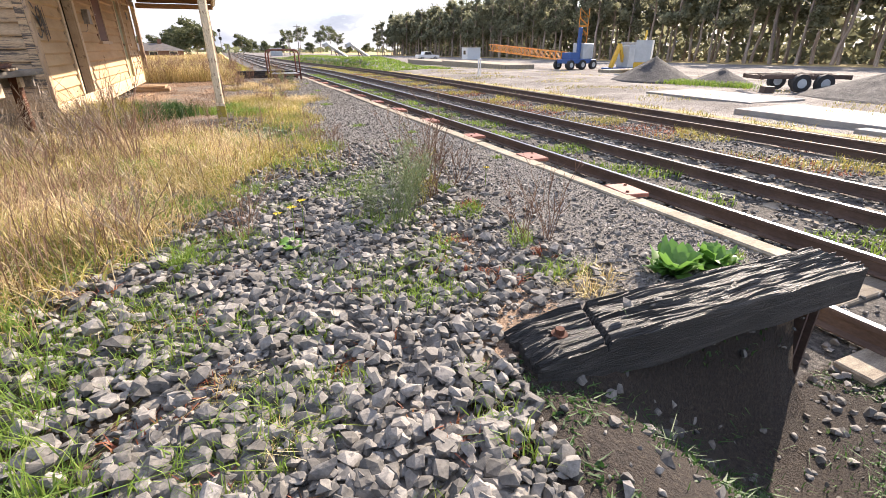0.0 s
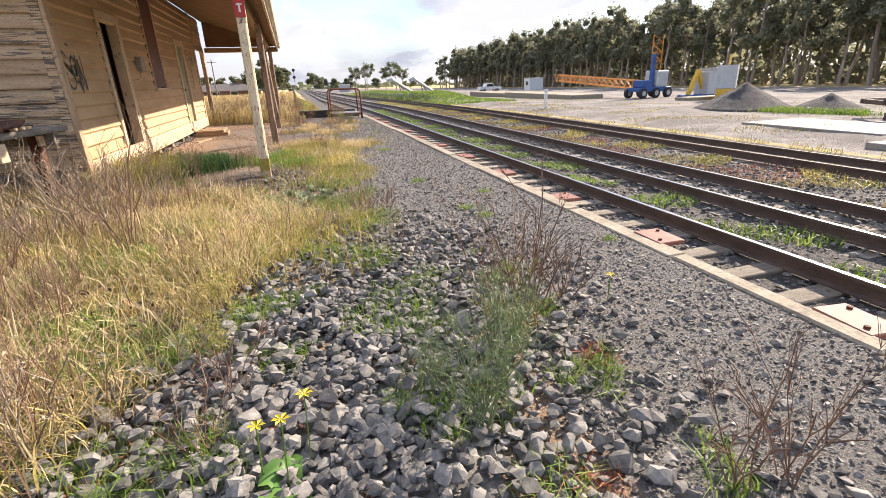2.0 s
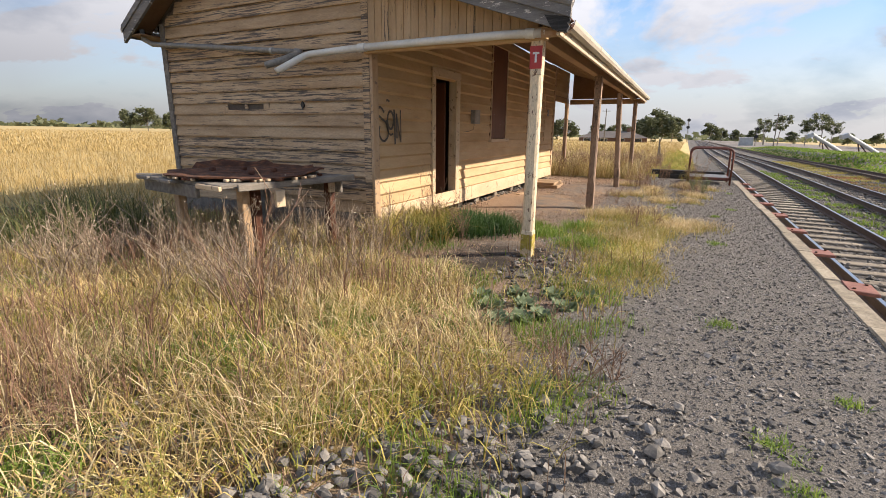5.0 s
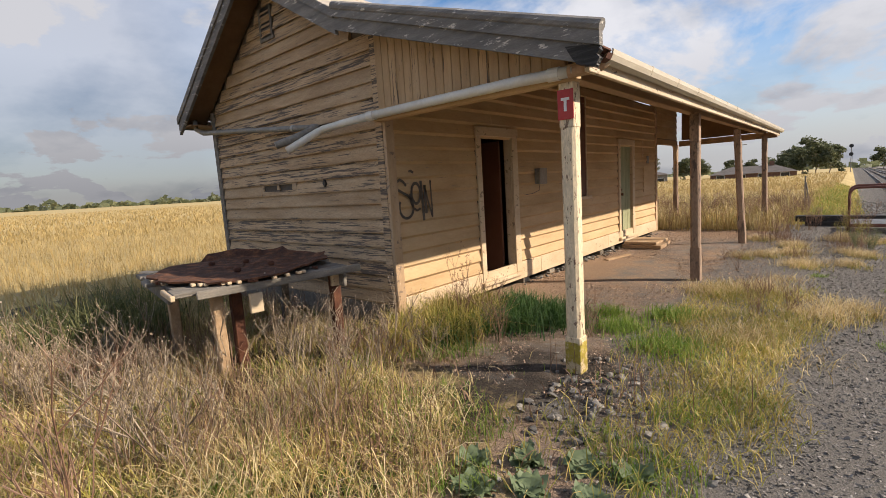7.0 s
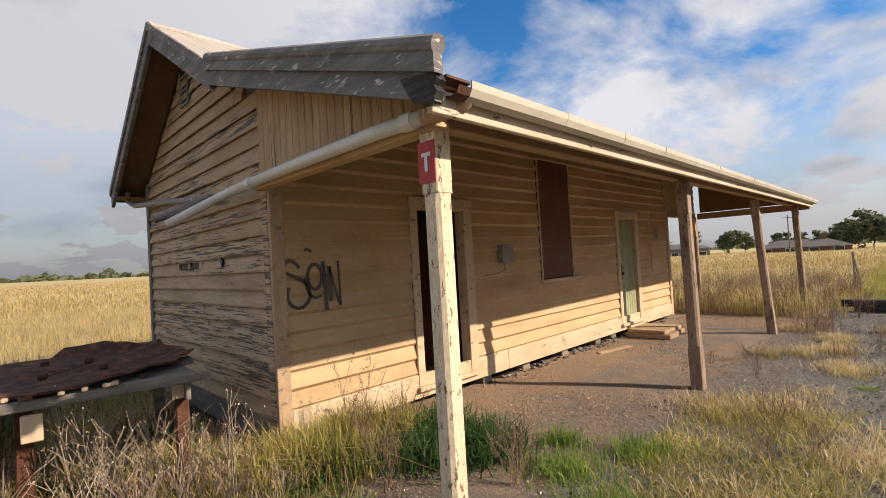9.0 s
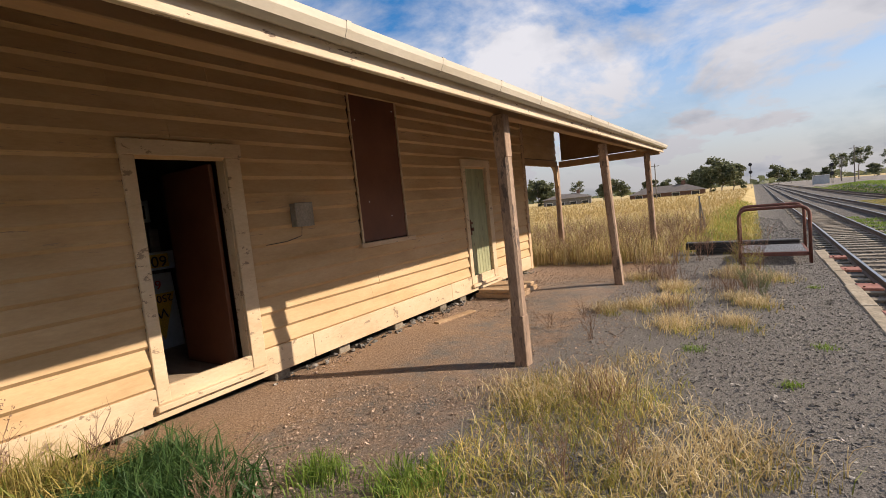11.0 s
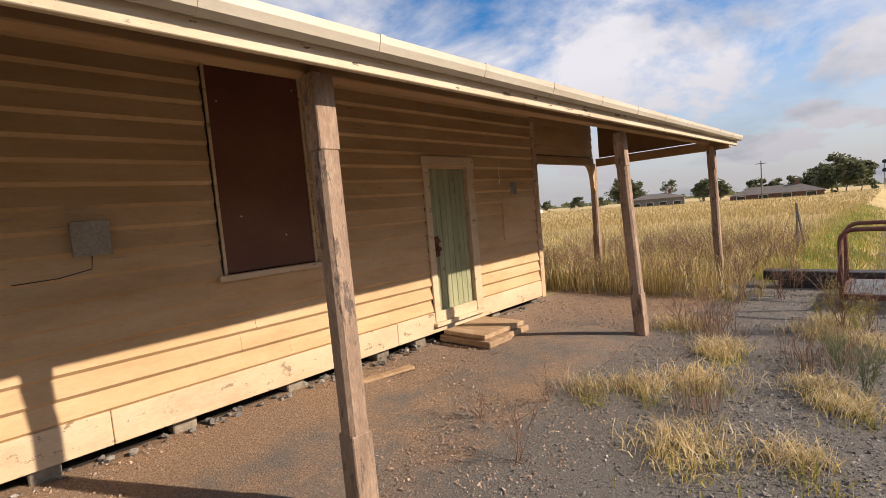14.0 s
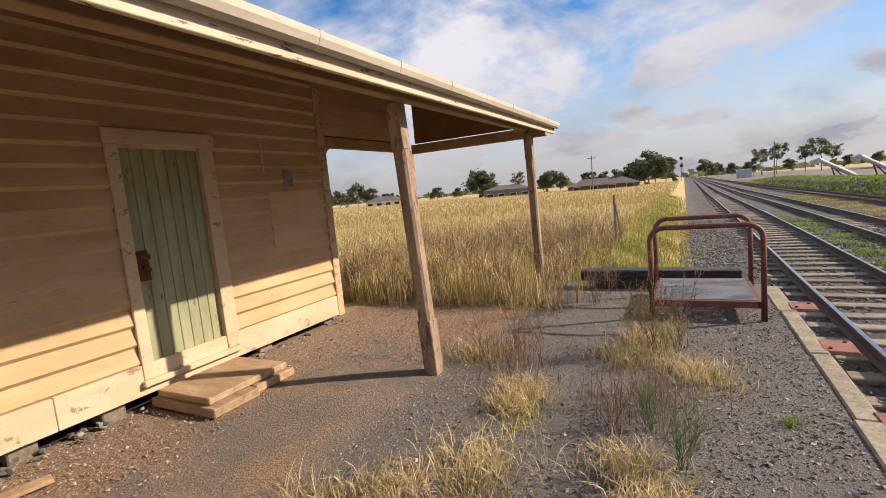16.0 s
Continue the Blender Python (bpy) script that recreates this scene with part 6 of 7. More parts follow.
    blades("track_weeds", patchy(rng, 15000, 5.2, 11.5, 2.0, 60.0, lambda x, y: np.exp(-((x - 6.6) / 0.9) ** 2) * (lumps(x, y, 0.8, 1) > 0.45) + 0.25 * np.exp(-((x - 9.9) / 0.6) ** 2) * (lumps(x, y, 1, 2) > 0.55)), 0.16, 0.016, M_MIXED, "yellow and green weeds between the tracks", 16, 0.6)
    blades("red_track_weeds", patchy(rng, 7000, 5.4, 7.6, 3.0, 40.0, lambda x, y: (lumps(x, y, 0.7, 5) > 0.55) * 1.0), 0.10, 0.016, M_REDLEAF, "reddish low weeds between the tracks", 17, 0.7)
    blades("green_track_weeds", patchy(rng, 5000, 2.5, 3.6, 3.0, 40.0, lambda x, y: (lumps(x, y, 1.3, 2) > 0.68) * 1.0), 0.14, 0.02, M_GRASS, "green weeds beside the main line", 18, 0.6)
    blades("bank_grass", patchy(rng, 12000, 9.5, 16.0, 42.0, 150.0, lambda x, y: np.exp(-(y - 42) / 60)), 0.22, 0.12, M_GRASS, "green grass on the bank behind the sidings", 19, 0.5)
    # around the low bank before the platform
    blades("bank_tufts", clusters(rng, [(-0.2, 2.2, 0.8), (-0.75, 1.9, 0.9), (0.55, 2.75, 0.35), (-1.1, 2.35, 0.7), (-0.3, 1.7, 0.9), (0.3, 1.8, 0.6), (-1.5, 2.6, 0.5), (0.9, 2.3, 0.4)], 420, 0.26), 0.055, 0.007, M_DKGRASS, "green weeds on the shaded bank", 20, 0.9)
    blades("bank_moss", patchy(rng, 9000, -2.1, 0.9, 1.0, 2.95, lambda x, y: (lumps(x, y, 2.4, 6.0) > 0.5) * 1.0), 0.028, 0.012, M_DKGRASS, "low moss and clover on the shaded bank", 46, 1.0)
    blades("yard_weeds", patchy(rng, 6000, 10.2, 26.0, 3.0, 55.0, lambda x, y: (lumps(x, y, 0.5, 2.0) > 0.66) * np.exp(-(x - 10) / 8)), 0.12, 0.02, M_MIXED, "scattered weeds on the bare yard", 47, 0.6)
    blades("straw_by_sleeper", clusters(rng, [(-1.35, 3.3, 0.5), (-1.2, 3.4, 0.5), (-3.0, 3.2, 0.4), (-3.4, 3.8, 0.8), (-2.9, 2.9, 0.35)], 260, 0.11), 0.09, 0.005, M_STRAW, "dry grass wisps between the stones", 21, 0.9)


build_grass()


# ---- weeds ----
def stems(seed, height, n, spread, r, fork=3, droop=0.0, mat=None, tips=0.0):
    """A branching dry plant. Returns its stems, and the places of its twigs' ends."""
    rnd = random.Random(seed)
    g, ends = Geo(), []

    def grow(p, d, length, rad, level):
        pts, q = [p], Vector(p)
        for k in range(3):
            d = (d + Vector((rnd.gauss(0, 0.13), rnd.gauss(0, 0.13), 0.05 - droop))).normalized()
            q = q + d * length / 3
            pts.append(q.copy())
        g.tube(pts, rad, 4, rad * 0.55, caps=False)
        ends.append(q.copy())
        if level:
            for k in range(fork):
                i = rnd.choice((1, 2, 2, 3))
                e = (d + Vector((rnd.gauss(0, 0.55), rnd.gauss(0, 0.55), rnd.uniform(0, 0.35)))).normalized()
                grow(pts[i], e, length * rnd.uniform(0.4, 0.62), rad * 0.6, level - 1)
    for k in range(n):
        a = rnd.uniform(0, 6.283)
        d = Vector((math.cos(a) * spread, math.sin(a) * spread, 1)).normalized()
        grow(Vector((rnd.gauss(0, 0.03), rnd.gauss(0, 0.03), -0.02)), d, height * rnd.uniform(0.5, 0.8), r, 2)
    return g, ends


def tufts(seed, ends, size, per, shape=0.35):
    """Small leaves or seed heads at the ends of twigs."""
    rnd = random.Random(seed)
    g = Geo()
    for e in ends:
        for k in range(per):
            d = Vector((rnd.gauss(0, 1), rnd.gauss(0, 1), rnd.gauss(0.3, 1))).normalized() * size * rnd.uniform(0.5, 1.2)
            s = d.cross(Vector((rnd.gauss(0, 1), rnd.gauss(0, 1), rnd.gauss(0, 1)))).normalized() * size * shape
            p = e + Vector((rnd.gauss(0, 1), rnd.gauss(0, 1), rnd.gauss(0, 1))) * size * 0.5
            g.add([p, p + d * 0.5 + s * 0.5, p + d, p + d * 0.5 - s * 0.5], [(0, 1, 2, 3)])
    return g


def weed_kinds():
    kinds = {}
    for key, args, leaf in (
            ("bare", dict(height=0.62, n=7, spread=0.35, r=0.0046, fork=3), None),
            ("twiggy", dict(height=0.6, n=6, spread=0.55, r=0.0052, fork=3), (M_STEMGREY, 0.015, 2, 0.7)),
            ("brown", dict(height=0.6, n=10, spread=0.3, r=0.0034, fork=3), (M_STEM, 0.016, 4, 0.45)),
            ("feathery", dict(height=0.5, n=11, spread=0.25, r=0.0035, fork=4), (M_FENNEL, 0.028, 6, 0.10)),
            ("green", dict(height=0.4, n=8, spread=0.4, r=0.003, fork=3), (M_MIXED, 0.022, 5, 0.3))):
        for v in range(2):
            g, ends = stems(hash(key) % 1 + len(key) * 7 + v, **args)
            mat = {"bare": M_STEM, "twiggy": M_STEMGREY, "brown": M_STEM, "feathery": M_FENNEL, "green": M_MIXED}[key]
            kinds[key, v] = (g.mesh("stalk", mat), tufts(v + 3, ends, leaf[1], leaf[2], leaf[3]).mesh("foliage", leaf[0]) if leaf else None)
    return kinds


KINDS = weed_kinds()
WEED_LABELS = {"bare": "bare reddish-brown dry weed stems", "twiggy": "grey twiggy thistle gone to seed", "brown": "brown dock weed gone to seed", "feathery": "feathery blue-green shrub growing from stones", "green": "yellow-green leafy weed in dry grass"}


def weed(key, x, y, s, turn=0, v=0, tall=1.0):
    t = thing("weed", WEED_LABELS[key], "weed", key + " weeds", (x, y, at_ground(x, y)))
    t.rotation_euler, t.scale = (0, 0, radians(turn)), (s, s, s * tall)
    a, b = KINDS[key, v]
    part("stalk", a, None, t)
    if b:
        part("foliage", b, None, t)


def build_weeds():
    rnd = random.Random(44)
    for key, x, y, s, tall in (("bare", -1.44, 5.02, 1.05, 1.15), ("bare", -1.42, 5.14, 0.8, 1.2), ("bare", -1.29, 3.95, 0.72, 1.0), ("bare", -1.14, 3.93, 0.75, 1.0), ("bare", -1.12, 5.35, 0.85, 1.0),
                               ("feathery", -1.96, 4.42, 0.95, 1.1), ("feathery", -1.75, 4.75, 0.8, 1.2), ("brown", -1.55, 5.3, 0.9, 1.1), ("green", -1.6, 4.9, 0.9, 1.0), ("feathery", -2.1, 4.7, 0.6, 1.0),
                               ("bare", -1.9, 7.4, 0.8, 0.8), ("brown", -2.0, 7.55, 0.75, 0.8), ("green", -2.1, 7.2, 0.8, 0.7), ("bare", -1.7, 7.7, 0.7, 0.8), ("twiggy", -2.4, 7.0, 0.7, 0.8),
                               ("brown", -1.25, 18.95, 1.0, 1.35), ("green", -1.1, 18.85, 1.0, 1.2), ("brown", -1.05, 19.1, 0.9, 1.3), ("green", -1.4, 19.1, 0.9, 1.3), ("feathery", -1.02, 17.2, 0.7, 1.1), ("feathery", -1.2, 17.6, 0.6, 1.1),
                               ("brown", -2.5, 18.9, 0.9, 1.0), ("brown", -2.65, 18.5, 0.8, 1.0), ("bare", -2.3, 19.1, 0.7, 0.9), ("brown", -2.4, 20.1, 1.1, 1.1), ("brown", -2.0, 20.6, 1.0, 1.1), ("brown", -2.7, 21.6, 1.0, 1.1), ("brown", -1.9, 21.2, 0.9, 1.0),
                               ("brown", -2.0, 12.4, 0.7, 0.9), ("brown", -1.75, 12.7, 0.7, 0.9), ("bare", -3.2, 15.4, 0.6, 0.8), ("bare", -2.6, 15.0, 0.7, 0.9), ("bare", -2.9, 15.9, 0.5, 0.8),
                               ("brown", -3.9, 10.45, 0.9, 1.1), ("brown", -4.5, 10.6, 1.0, 1.3), ("green", -4.8, 10.4, 0.9, 1.1), ("brown", -3.4, 11.3, 0.7, 1.0), ("bare", -4.6, 11.2, 0.8, 1.2), ("brown", -3.2, 11.0, 0.8, 0.9)):
        weed(key, x, y, s, rnd.uniform(0, 360), rnd.randrange(2), tall)
    # thicket before the end wall
    for k in range(22):
        x, y = rnd.uniform(-6.9, -3.7), rnd.uniform(6.8, 9.6)
        if x < -5.0 and y > 8.1:
            y = rnd.uniform(7.1, 8.1)
        weed(rnd.choice(("twiggy", "twiggy", "twiggy", "bare")), x, y, rnd.uniform(0.75, 1.25), rnd.uniform(0, 360), rnd.randrange(2), rnd.uniform(0.8, 1.2))
    for k in range(24):
        x, y = rnd.uniform(-6.5, -2.7), rnd.uniform(4.6, 8.2)
        weed(rnd.choice(("brown", "bare", "twiggy", "green")), x, y, rnd.uniform(0.55, 0.95), rnd.uniform(0, 360), rnd.randrange(2), rnd.uniform(0.8, 1.2))
    for k in range(18):
        weed("twiggy", rnd.uniform(-5.6, -4.0), rnd.uniform(7.5, 9.7), rnd.uniform(0.7, 1.1), rnd.uniform(0, 360), rnd.randrange(2), rnd.uniform(0.9, 1.3))
    # brown weeds at the far end of the verandah and along the paddock
    for k in range(60):
        x, y = rnd.uniform(-6.5, -2.2), rnd.uniform(20.5, 26.0)
        weed("brown", x, y, rnd.uniform(0.9, 1.4), rnd.uniform(0, 360), rnd.randrange(2), rnd.uniform(0.9, 1.2))


build_weeds()


def leafy_plant(name, x, y, z, n, size, mat, label, seed, rise=0.5):
    """A rosette of broad, waved leaves."""
    rnd = random.Random(seed)
    t = thing(name, label, "plant", at=(x, y, z))
    for k in range(n):
        a, up = rnd.uniform(0, 6.283), rnd.uniform(0.2, 1.0) * rise
        L, W = size * rnd.uniform(0.7, 1.2), size * rnd.uniform(0.28, 0.42)
        g = Geo()
        for i in range(6):
            u = i / 5
            r = L * u * math.cos(up)
            zz = L * u * math.sin(up) - 0.35 * L * u * u * (1 - up)
            ww = W * math.sin(math.pi * min(0.97, u * 0.85 + 0.08)) * (1 + 0.25 * math.sin(9 * u + k))
            for sgn in (-1, 0, 1):
                g.v.append((r * math.cos(a) - sgn * ww * math.sin(a), r * math.sin(a) + sgn * ww * math.cos(a), zz + abs(sgn) * 0.02 * math.sin(7 * u + 2 * k + sgn)))
        for i in range(5):
            for j in range(2):
                p = i * 3 + j
                g.f.append((p, p + 1, p + 4, p + 3))
        part("leaf", g, mat, t, smooth=True)


leafy_plant("broadleaf_weed", -0.82, 3.25, 0.02, 34, 0.17, M_BROADLEAF, "bright green broad-leaved weed against the sleeper", 1, 1.0)
leafy_plant("broadleaf_weed", -0.54, 3.24, 0.02, 30, 0.15, M_BROADLEAF, "bright green broad-leaved weed against the sleeper", 2, 1.0)
leafy_plant("flowering_weed", -2.62, 4.4, 0.02, 9, 0.13, M_BROADLEAF, "low green weed with yellow flowers", 3, 0.6)
for sx, sy in ((-2.65, 8.84), (-2.5, 8.6), (-2.35, 8.95), (-5.9, 7.5), (-2.75, 8.45), (-2.45, 8.3), (-2.9, 8.65), (-2.2, 8.7), (-2.6, 8.2), (-2.3, 8.45), (-6.6, 7.4), (-2.1, 9.0)):
    leafy_plant("grey_green_weed", sx, sy, 0.0, 30, 0.12, M_GREYLEAF, "grey-green leafy ground weed", int(-sx * 100), 0.7)


def flowers():
    rnd = random.Random(6)
    for x, y in ((-2.62, 4.4), (-2.55, 4.5), (-2.7, 4.45), (-1.2, 19.0), (-0.9, 5.2)):
        t = thing("yellow_flower", "small yellow flower on a thin stem", "flower", "yellow flowers", (x, y, 0))
        h = rnd.uniform(0.16, 0.3)
        part("stem", Geo().tube([(0, 0, 0), (0.01, 0.01, h)], 0.003, 4), M_GRASS, t)
        g = Geo()
        for k in range(6):
            a = k * math.pi / 3
            g.add([(0.01, 0.01, h), (0.01 + 0.02 * math.cos(a - 0.35), 0.01 + 0.02 * math.sin(a - 0.35), h + 0.006), (0.01 + 0.03 * math.cos(a), 0.01 + 0.03 * math.sin(a), h + 0.003), (0.01 + 0.02 * math.cos(a + 0.35), 0.01 + 0.02 * math.sin(a + 0.35), h + 0.006)], [(0, 1, 2, 3)])
        part("petals", g, M_PETAL, t)


flowers()


# ---- trees ----
def gum_tree(seed, height, crown_from, width, mat, leaves, leaf=0.42, lean=0.05, limbs=11):
    """Trunk with limbs and a crown of leaf clumps hung on the twigs."""
    rnd = random.Random(seed)
    g, heads = Geo(), []
    pts, p = [], Vector((0, 0, -0.4))
    for k in range(7):
        pts.append(p.copy())
        p = p + Vector((rnd.gauss(lean, 0.12), rnd.gauss(0, 0.12), height * 0.85 / 6))
    g.tube(pts, height * 0.016, 7, height * 0.005, caps=False)
    n = limbs + rnd.randint(-1, 2)
    for k in range(n):
        u = crown_from + (1 - crown_from) * (k + rnd.random()) / n
        i = min(5, int(u * 6))
        b = pts[i].lerp(pts[i + 1], u * 6 - i)
        a = rnd.uniform(0, 6.283)
        L = width * (1.05 - 0.5 * u) * rnd.uniform(0.6, 1.1)
        e = b + Vector((math.cos(a) * L, math.sin(a) * L, L * rnd.uniform(0.35, 0.9)))
        g.tube([b, b.lerp(e, 0.5) + Vector((0, 0, L * 0.1)), e], height * 0.005, 5, height * 0.0018, caps=False)
        heads += [(e, L * 0.9), (b.lerp(e, 0.7) + Vector((rnd.gauss(0, 0.3), rnd.gauss(0, 0.3), 0.3)), L), (e + Vector((rnd.gauss(0, L * 0.3), rnd.gauss(0, L * 0.3), rnd.gauss(0, L * 0.25))), L * 0.6)]
    heads.append((pts[-1] + Vector((0, 0, height * 0.06)), width))
    V, F, k = [], [], 0
    for c, L in heads:
        for j in range(leaves):
            d = Vector((rnd.gauss(0, 1), rnd.gauss(0, 1), rnd.gauss(0, 0.7)))
            q = c + d.normalized() * (rnd.random() ** 0.5) * max(0.6, L * 0.55)
            s = leaf * rnd.uniform(0.5, 1.2)
            a = Vector((rnd.gauss(0, 1), rnd.gauss(0, 1), rnd.gauss(0, 1))).normalized() * s
            b = a.cross(Vector((rnd.gauss(0, 1), rnd.gauss(0, 1), rnd.gauss(0, 1)))).normalized() * s * 0.55
            V += [q - a, q + b, q + a, q - b]
            F.append((k, k + 1, k + 2, k + 3))
            k += 4
    return g.mesh("trunk", M_BARK), mesh_from("crown", [tuple(v) for v in V], F, mat)


def plant_trees():
    rnd = random.Random(77)
    tall = [gum_tree(k, 16.5, 0.36, 2.7, M_LEAF, 50, 0.36, 0.05, 15) for k in range(5)]
    slim = [gum_tree(20 + k, 16.5, 0.46, 2.3, M_LEAF, 44, 0.32, 0.12, 13) for k in range(3)]
    round_ = [gum_tree(40 + k, 8, 0.18, 3.3, M_LEAF2, 46, 0.36, 0.05, 24) for k in range(4)]
    high = [gum_tree(60 + k, 14, 0.5, 3.9, M_LEAF2, 34, 0.36, 0.15, 16) for k in range(2)]

    def tree(kit, x, y, s, label, group, wide=1.0):
        a, b = rnd.choice(kit)
        t = thing("tree", label, "tree", group, (x, y, at_ground(x, y)))
        t.rotation_euler, t.scale = (0, 0, rnd.uniform(0, 6.28)), (s * wide, s * wide, s)
        part("trunk", a, None, t)
        part("crown", b, None, t)
    # the gum plantation beyond the yard
    for row, x in enumerate((66, 71, 77, 84)):
        y = 8.0 + row
        while y < 232:
            near = y < 95
            tree(slim + tall[:2] if near else tall, x + rnd.uniform(-1.5, 1.5), y, rnd.uniform(0.8, 1.12) * (0.78 if y > 222 else 1), "tall gum tree in a dense plantation", "plantation gums")
            y += rnd.uniform(3.2, 5.2) if near else rnd.uniform(2.6, 4.2)
    V, F, k = [], [], 0
    for j in range(15000):
        x, y = rnd.uniform(74, 98), rnd.uniform(5, 236)
        q = Vector((x, y, at_ground(x, y) + 8.5 * rnd.random() ** 1.3))
        s = rnd.uniform(0.4, 1.1)
        a = Vector((rnd.gauss(0, 1), rnd.gauss(0, 1), rnd.gauss(0, 0.7))).normalized() * s
        b = a.cross(Vector((rnd.gauss(0, 1), rnd.gauss(0, 1), rnd.gauss(0, 1)))).normalized() * s * 0.6
        V += [q - a, q + b, q + a, q - b]
        F.append((k, k + 1, k + 2, k + 3))
        k += 4
    tagged(new("undergrowth", mesh_from("undergrowth", [tuple(v) for v in V], F, M_LEAF)), "dark undergrowth and saplings between the gums", "undergrowth", kind="stuff")
    # trees about the paddock and along the line, by bearing and distance from the platform
    for az, d, s, kit in ((-40, 190, 0.9, round_), (-38.5, 180, 0.8, round_), (-36.5, 185, 1.0, round_), (-35, 182, 0.8, round_), (-33, 175, 0.5, round_), (-30.5, 170, 0.45, round_), (-27, 165, 0.6, round_), (-24.5, 170, 0.5, round_), (-22, 150, 1.05, round_), (-20.8, 150, 0.9, round_), (-17.2, 150, 0.55, high), (-14, 160, 0.75, round_), (-12.6, 160, 0.8, round_),
                          (-9.5, 175, 0.7, round_), (-8, 175, 0.7, round_), (-6.2, 180, 0.75, round_), (-5, 170, 0.7, round_), (-3.6, 160, 0.8, round_), (-2.6, 165, 1.2, round_), (-1.6, 160, 1.05, round_), (-4.2, 175, 0.95, round_),
                          (2.2, 330, 1.3, round_), (3.2, 340, 1.1, round_), (4.4, 350, 1.0, round_), (7.0, 230, 0.75, high), (8.2, 235, 0.85, high), (10.4, 220, 0.8, high), (11.6, 225, 0.85, high), (12.4, 228, 0.7, high), (6.0, 330, 0.9, round_), (9.2, 330, 0.8, round_), (13.5, 350, 0.8, round_), (15.5, 360, 0.8, round_),
                          (-61, 230, 1.0, round_), (-59.5, 225, 1.05, round_), (-57.5, 232, 0.95, round_), (-56, 230, 0.9, round_), (-54.5, 228, 1.1, round_), (-53, 235, 1.05, round_), (-51.5, 230, 0.9, round_), (-49, 240, 0.8, round_), (-46.5, 240, 0.9, round_), (-44, 240, 0.9, round_)):
        tree(kit, -1.5 + d * math.sin(radians(az)), 12 + d * math.cos(radians(az)), s * rnd.uniform(0.9, 1.1), "dark round-crowned tree beyond the paddock" if kit is round_ else "tall thin-crowned gum by the railway", "distant trees", 1.15)
    # a low dark tree line on the horizon
    V, F = [], []
    k = 0
    for j in range(5200):
        az = rnd.uniform(-118, -42) if j % 4 else rnd.uniform(-42, 22)
        d = rnd.uniform(620, 900)
        x, y = d * math.sin(radians(az)), 12 + d * math.cos(radians(az))
        q = Vector((x, y, at_ground(x, y) + rnd.random() ** 1.4 * (4.5 + 3.0 * math.sin(az * 1.3) + 2 * math.sin(az * 4.1))))
        s = rnd.uniform(1.5, 4.0)
        a = Vector((rnd.gauss(0, 1), rnd.gauss(0, 1), rnd.gauss(0, 0.5))).normalized() * s * 1.5
        b = a.cross(Vector((rnd.gauss(0, 1), rnd.gauss(0, 1), rnd.gauss(0, 1)))).normalized() * s
        V += [q - a, q + b, q + a, q - b]
        F.append((k, k + 1, k + 2, k + 3))
        k += 4
    tagged(new("far_woods", mesh_from("far_woods", [tuple(v) for v in V], F, M_LEAF2)), "low dark woods along the horizon", "woods", kind="stuff")


plant_trees()


# ---- yard and distance ----
def pile(x, y, r, h, seed, mat, label):
    n, rings = 40, 12
    g = Geo()
    g.v.append((0, 0, h))
    for k in range(1, rings + 1):
        for i in range(n):
            a, u = 2 * math.pi * i / n, k / rings
            rr = r * u * (1 + 0.12 * noise.noise(Vector((math.cos(a) * 1.5, math.sin(a) * 1.5, seed))))
            z = h * (1 - u) ** 1.15 + 0.06 * h * noise.noise(Vector((rr * math.cos(a) * 2, rr * math.sin(a) * 2, seed))) * (1 - u)
            g.v.append((rr * math.cos(a), rr * math.sin(a), z - (0.08 if k == rings else 0)))
    g.f += [(0, 1 + i, 1 + (i + 1) % n) for i in range(n)]
    for k in range(rings - 1):
        for i in range(n):
            p, q = 1 + k * n + i, 1 + k * n + (i + 1) % n
            g.f.append((p, p + n, q + n, q))
    t = thing("gravel_pile", label, "gravel pile", "gravel piles", (x, y, at_ground(x, y)))
    part("mound", g, mat, t)


pile(18.9, 22.3, 2.3, 1.25, 1.0, M_PILE, "dark crushed stone heap in the yard")
pile(19.9, 18.9, 1.7, 0.8, 2.0, M_PILE, "low earth heap ringed by green weeds")
pile(20.3, 11.2, 4.0, 1.25, 3.0, M_PILE, "broad dark gravel heap at the yard edge")
_rng = np.random.default_rng(5)
blades("pile_weeds", clusters(_rng, [(18.4, 20.2, 0.9), (18.3, 19.2, 1.0), (18.7, 18.2, 0.9), (19.2, 17.4, 0.8)], 500, 0.45), 0.28, 0.03, M_GRASS, "bright green weeds round the heap", 30, 0.5)


def wheel(parent, x, y, z, r, w, axis="x"):
    d = Vector((w / 2, 0, 0)) if axis == "x" else Vector((0, w / 2, 0))
    c = Vector((x, y, z))
    t = part("wheel", Geo().tube([c - d, c - d * 0.6, c + d * 0.6, c + d], r * 0.97, 20), M_TYRE, parent, smooth=False)
    part("rim", Geo().tube([c - d * 1.04, c + d * 1.04], r * 0.5, 14), M_STEELBOX, t, "pale steel rim")


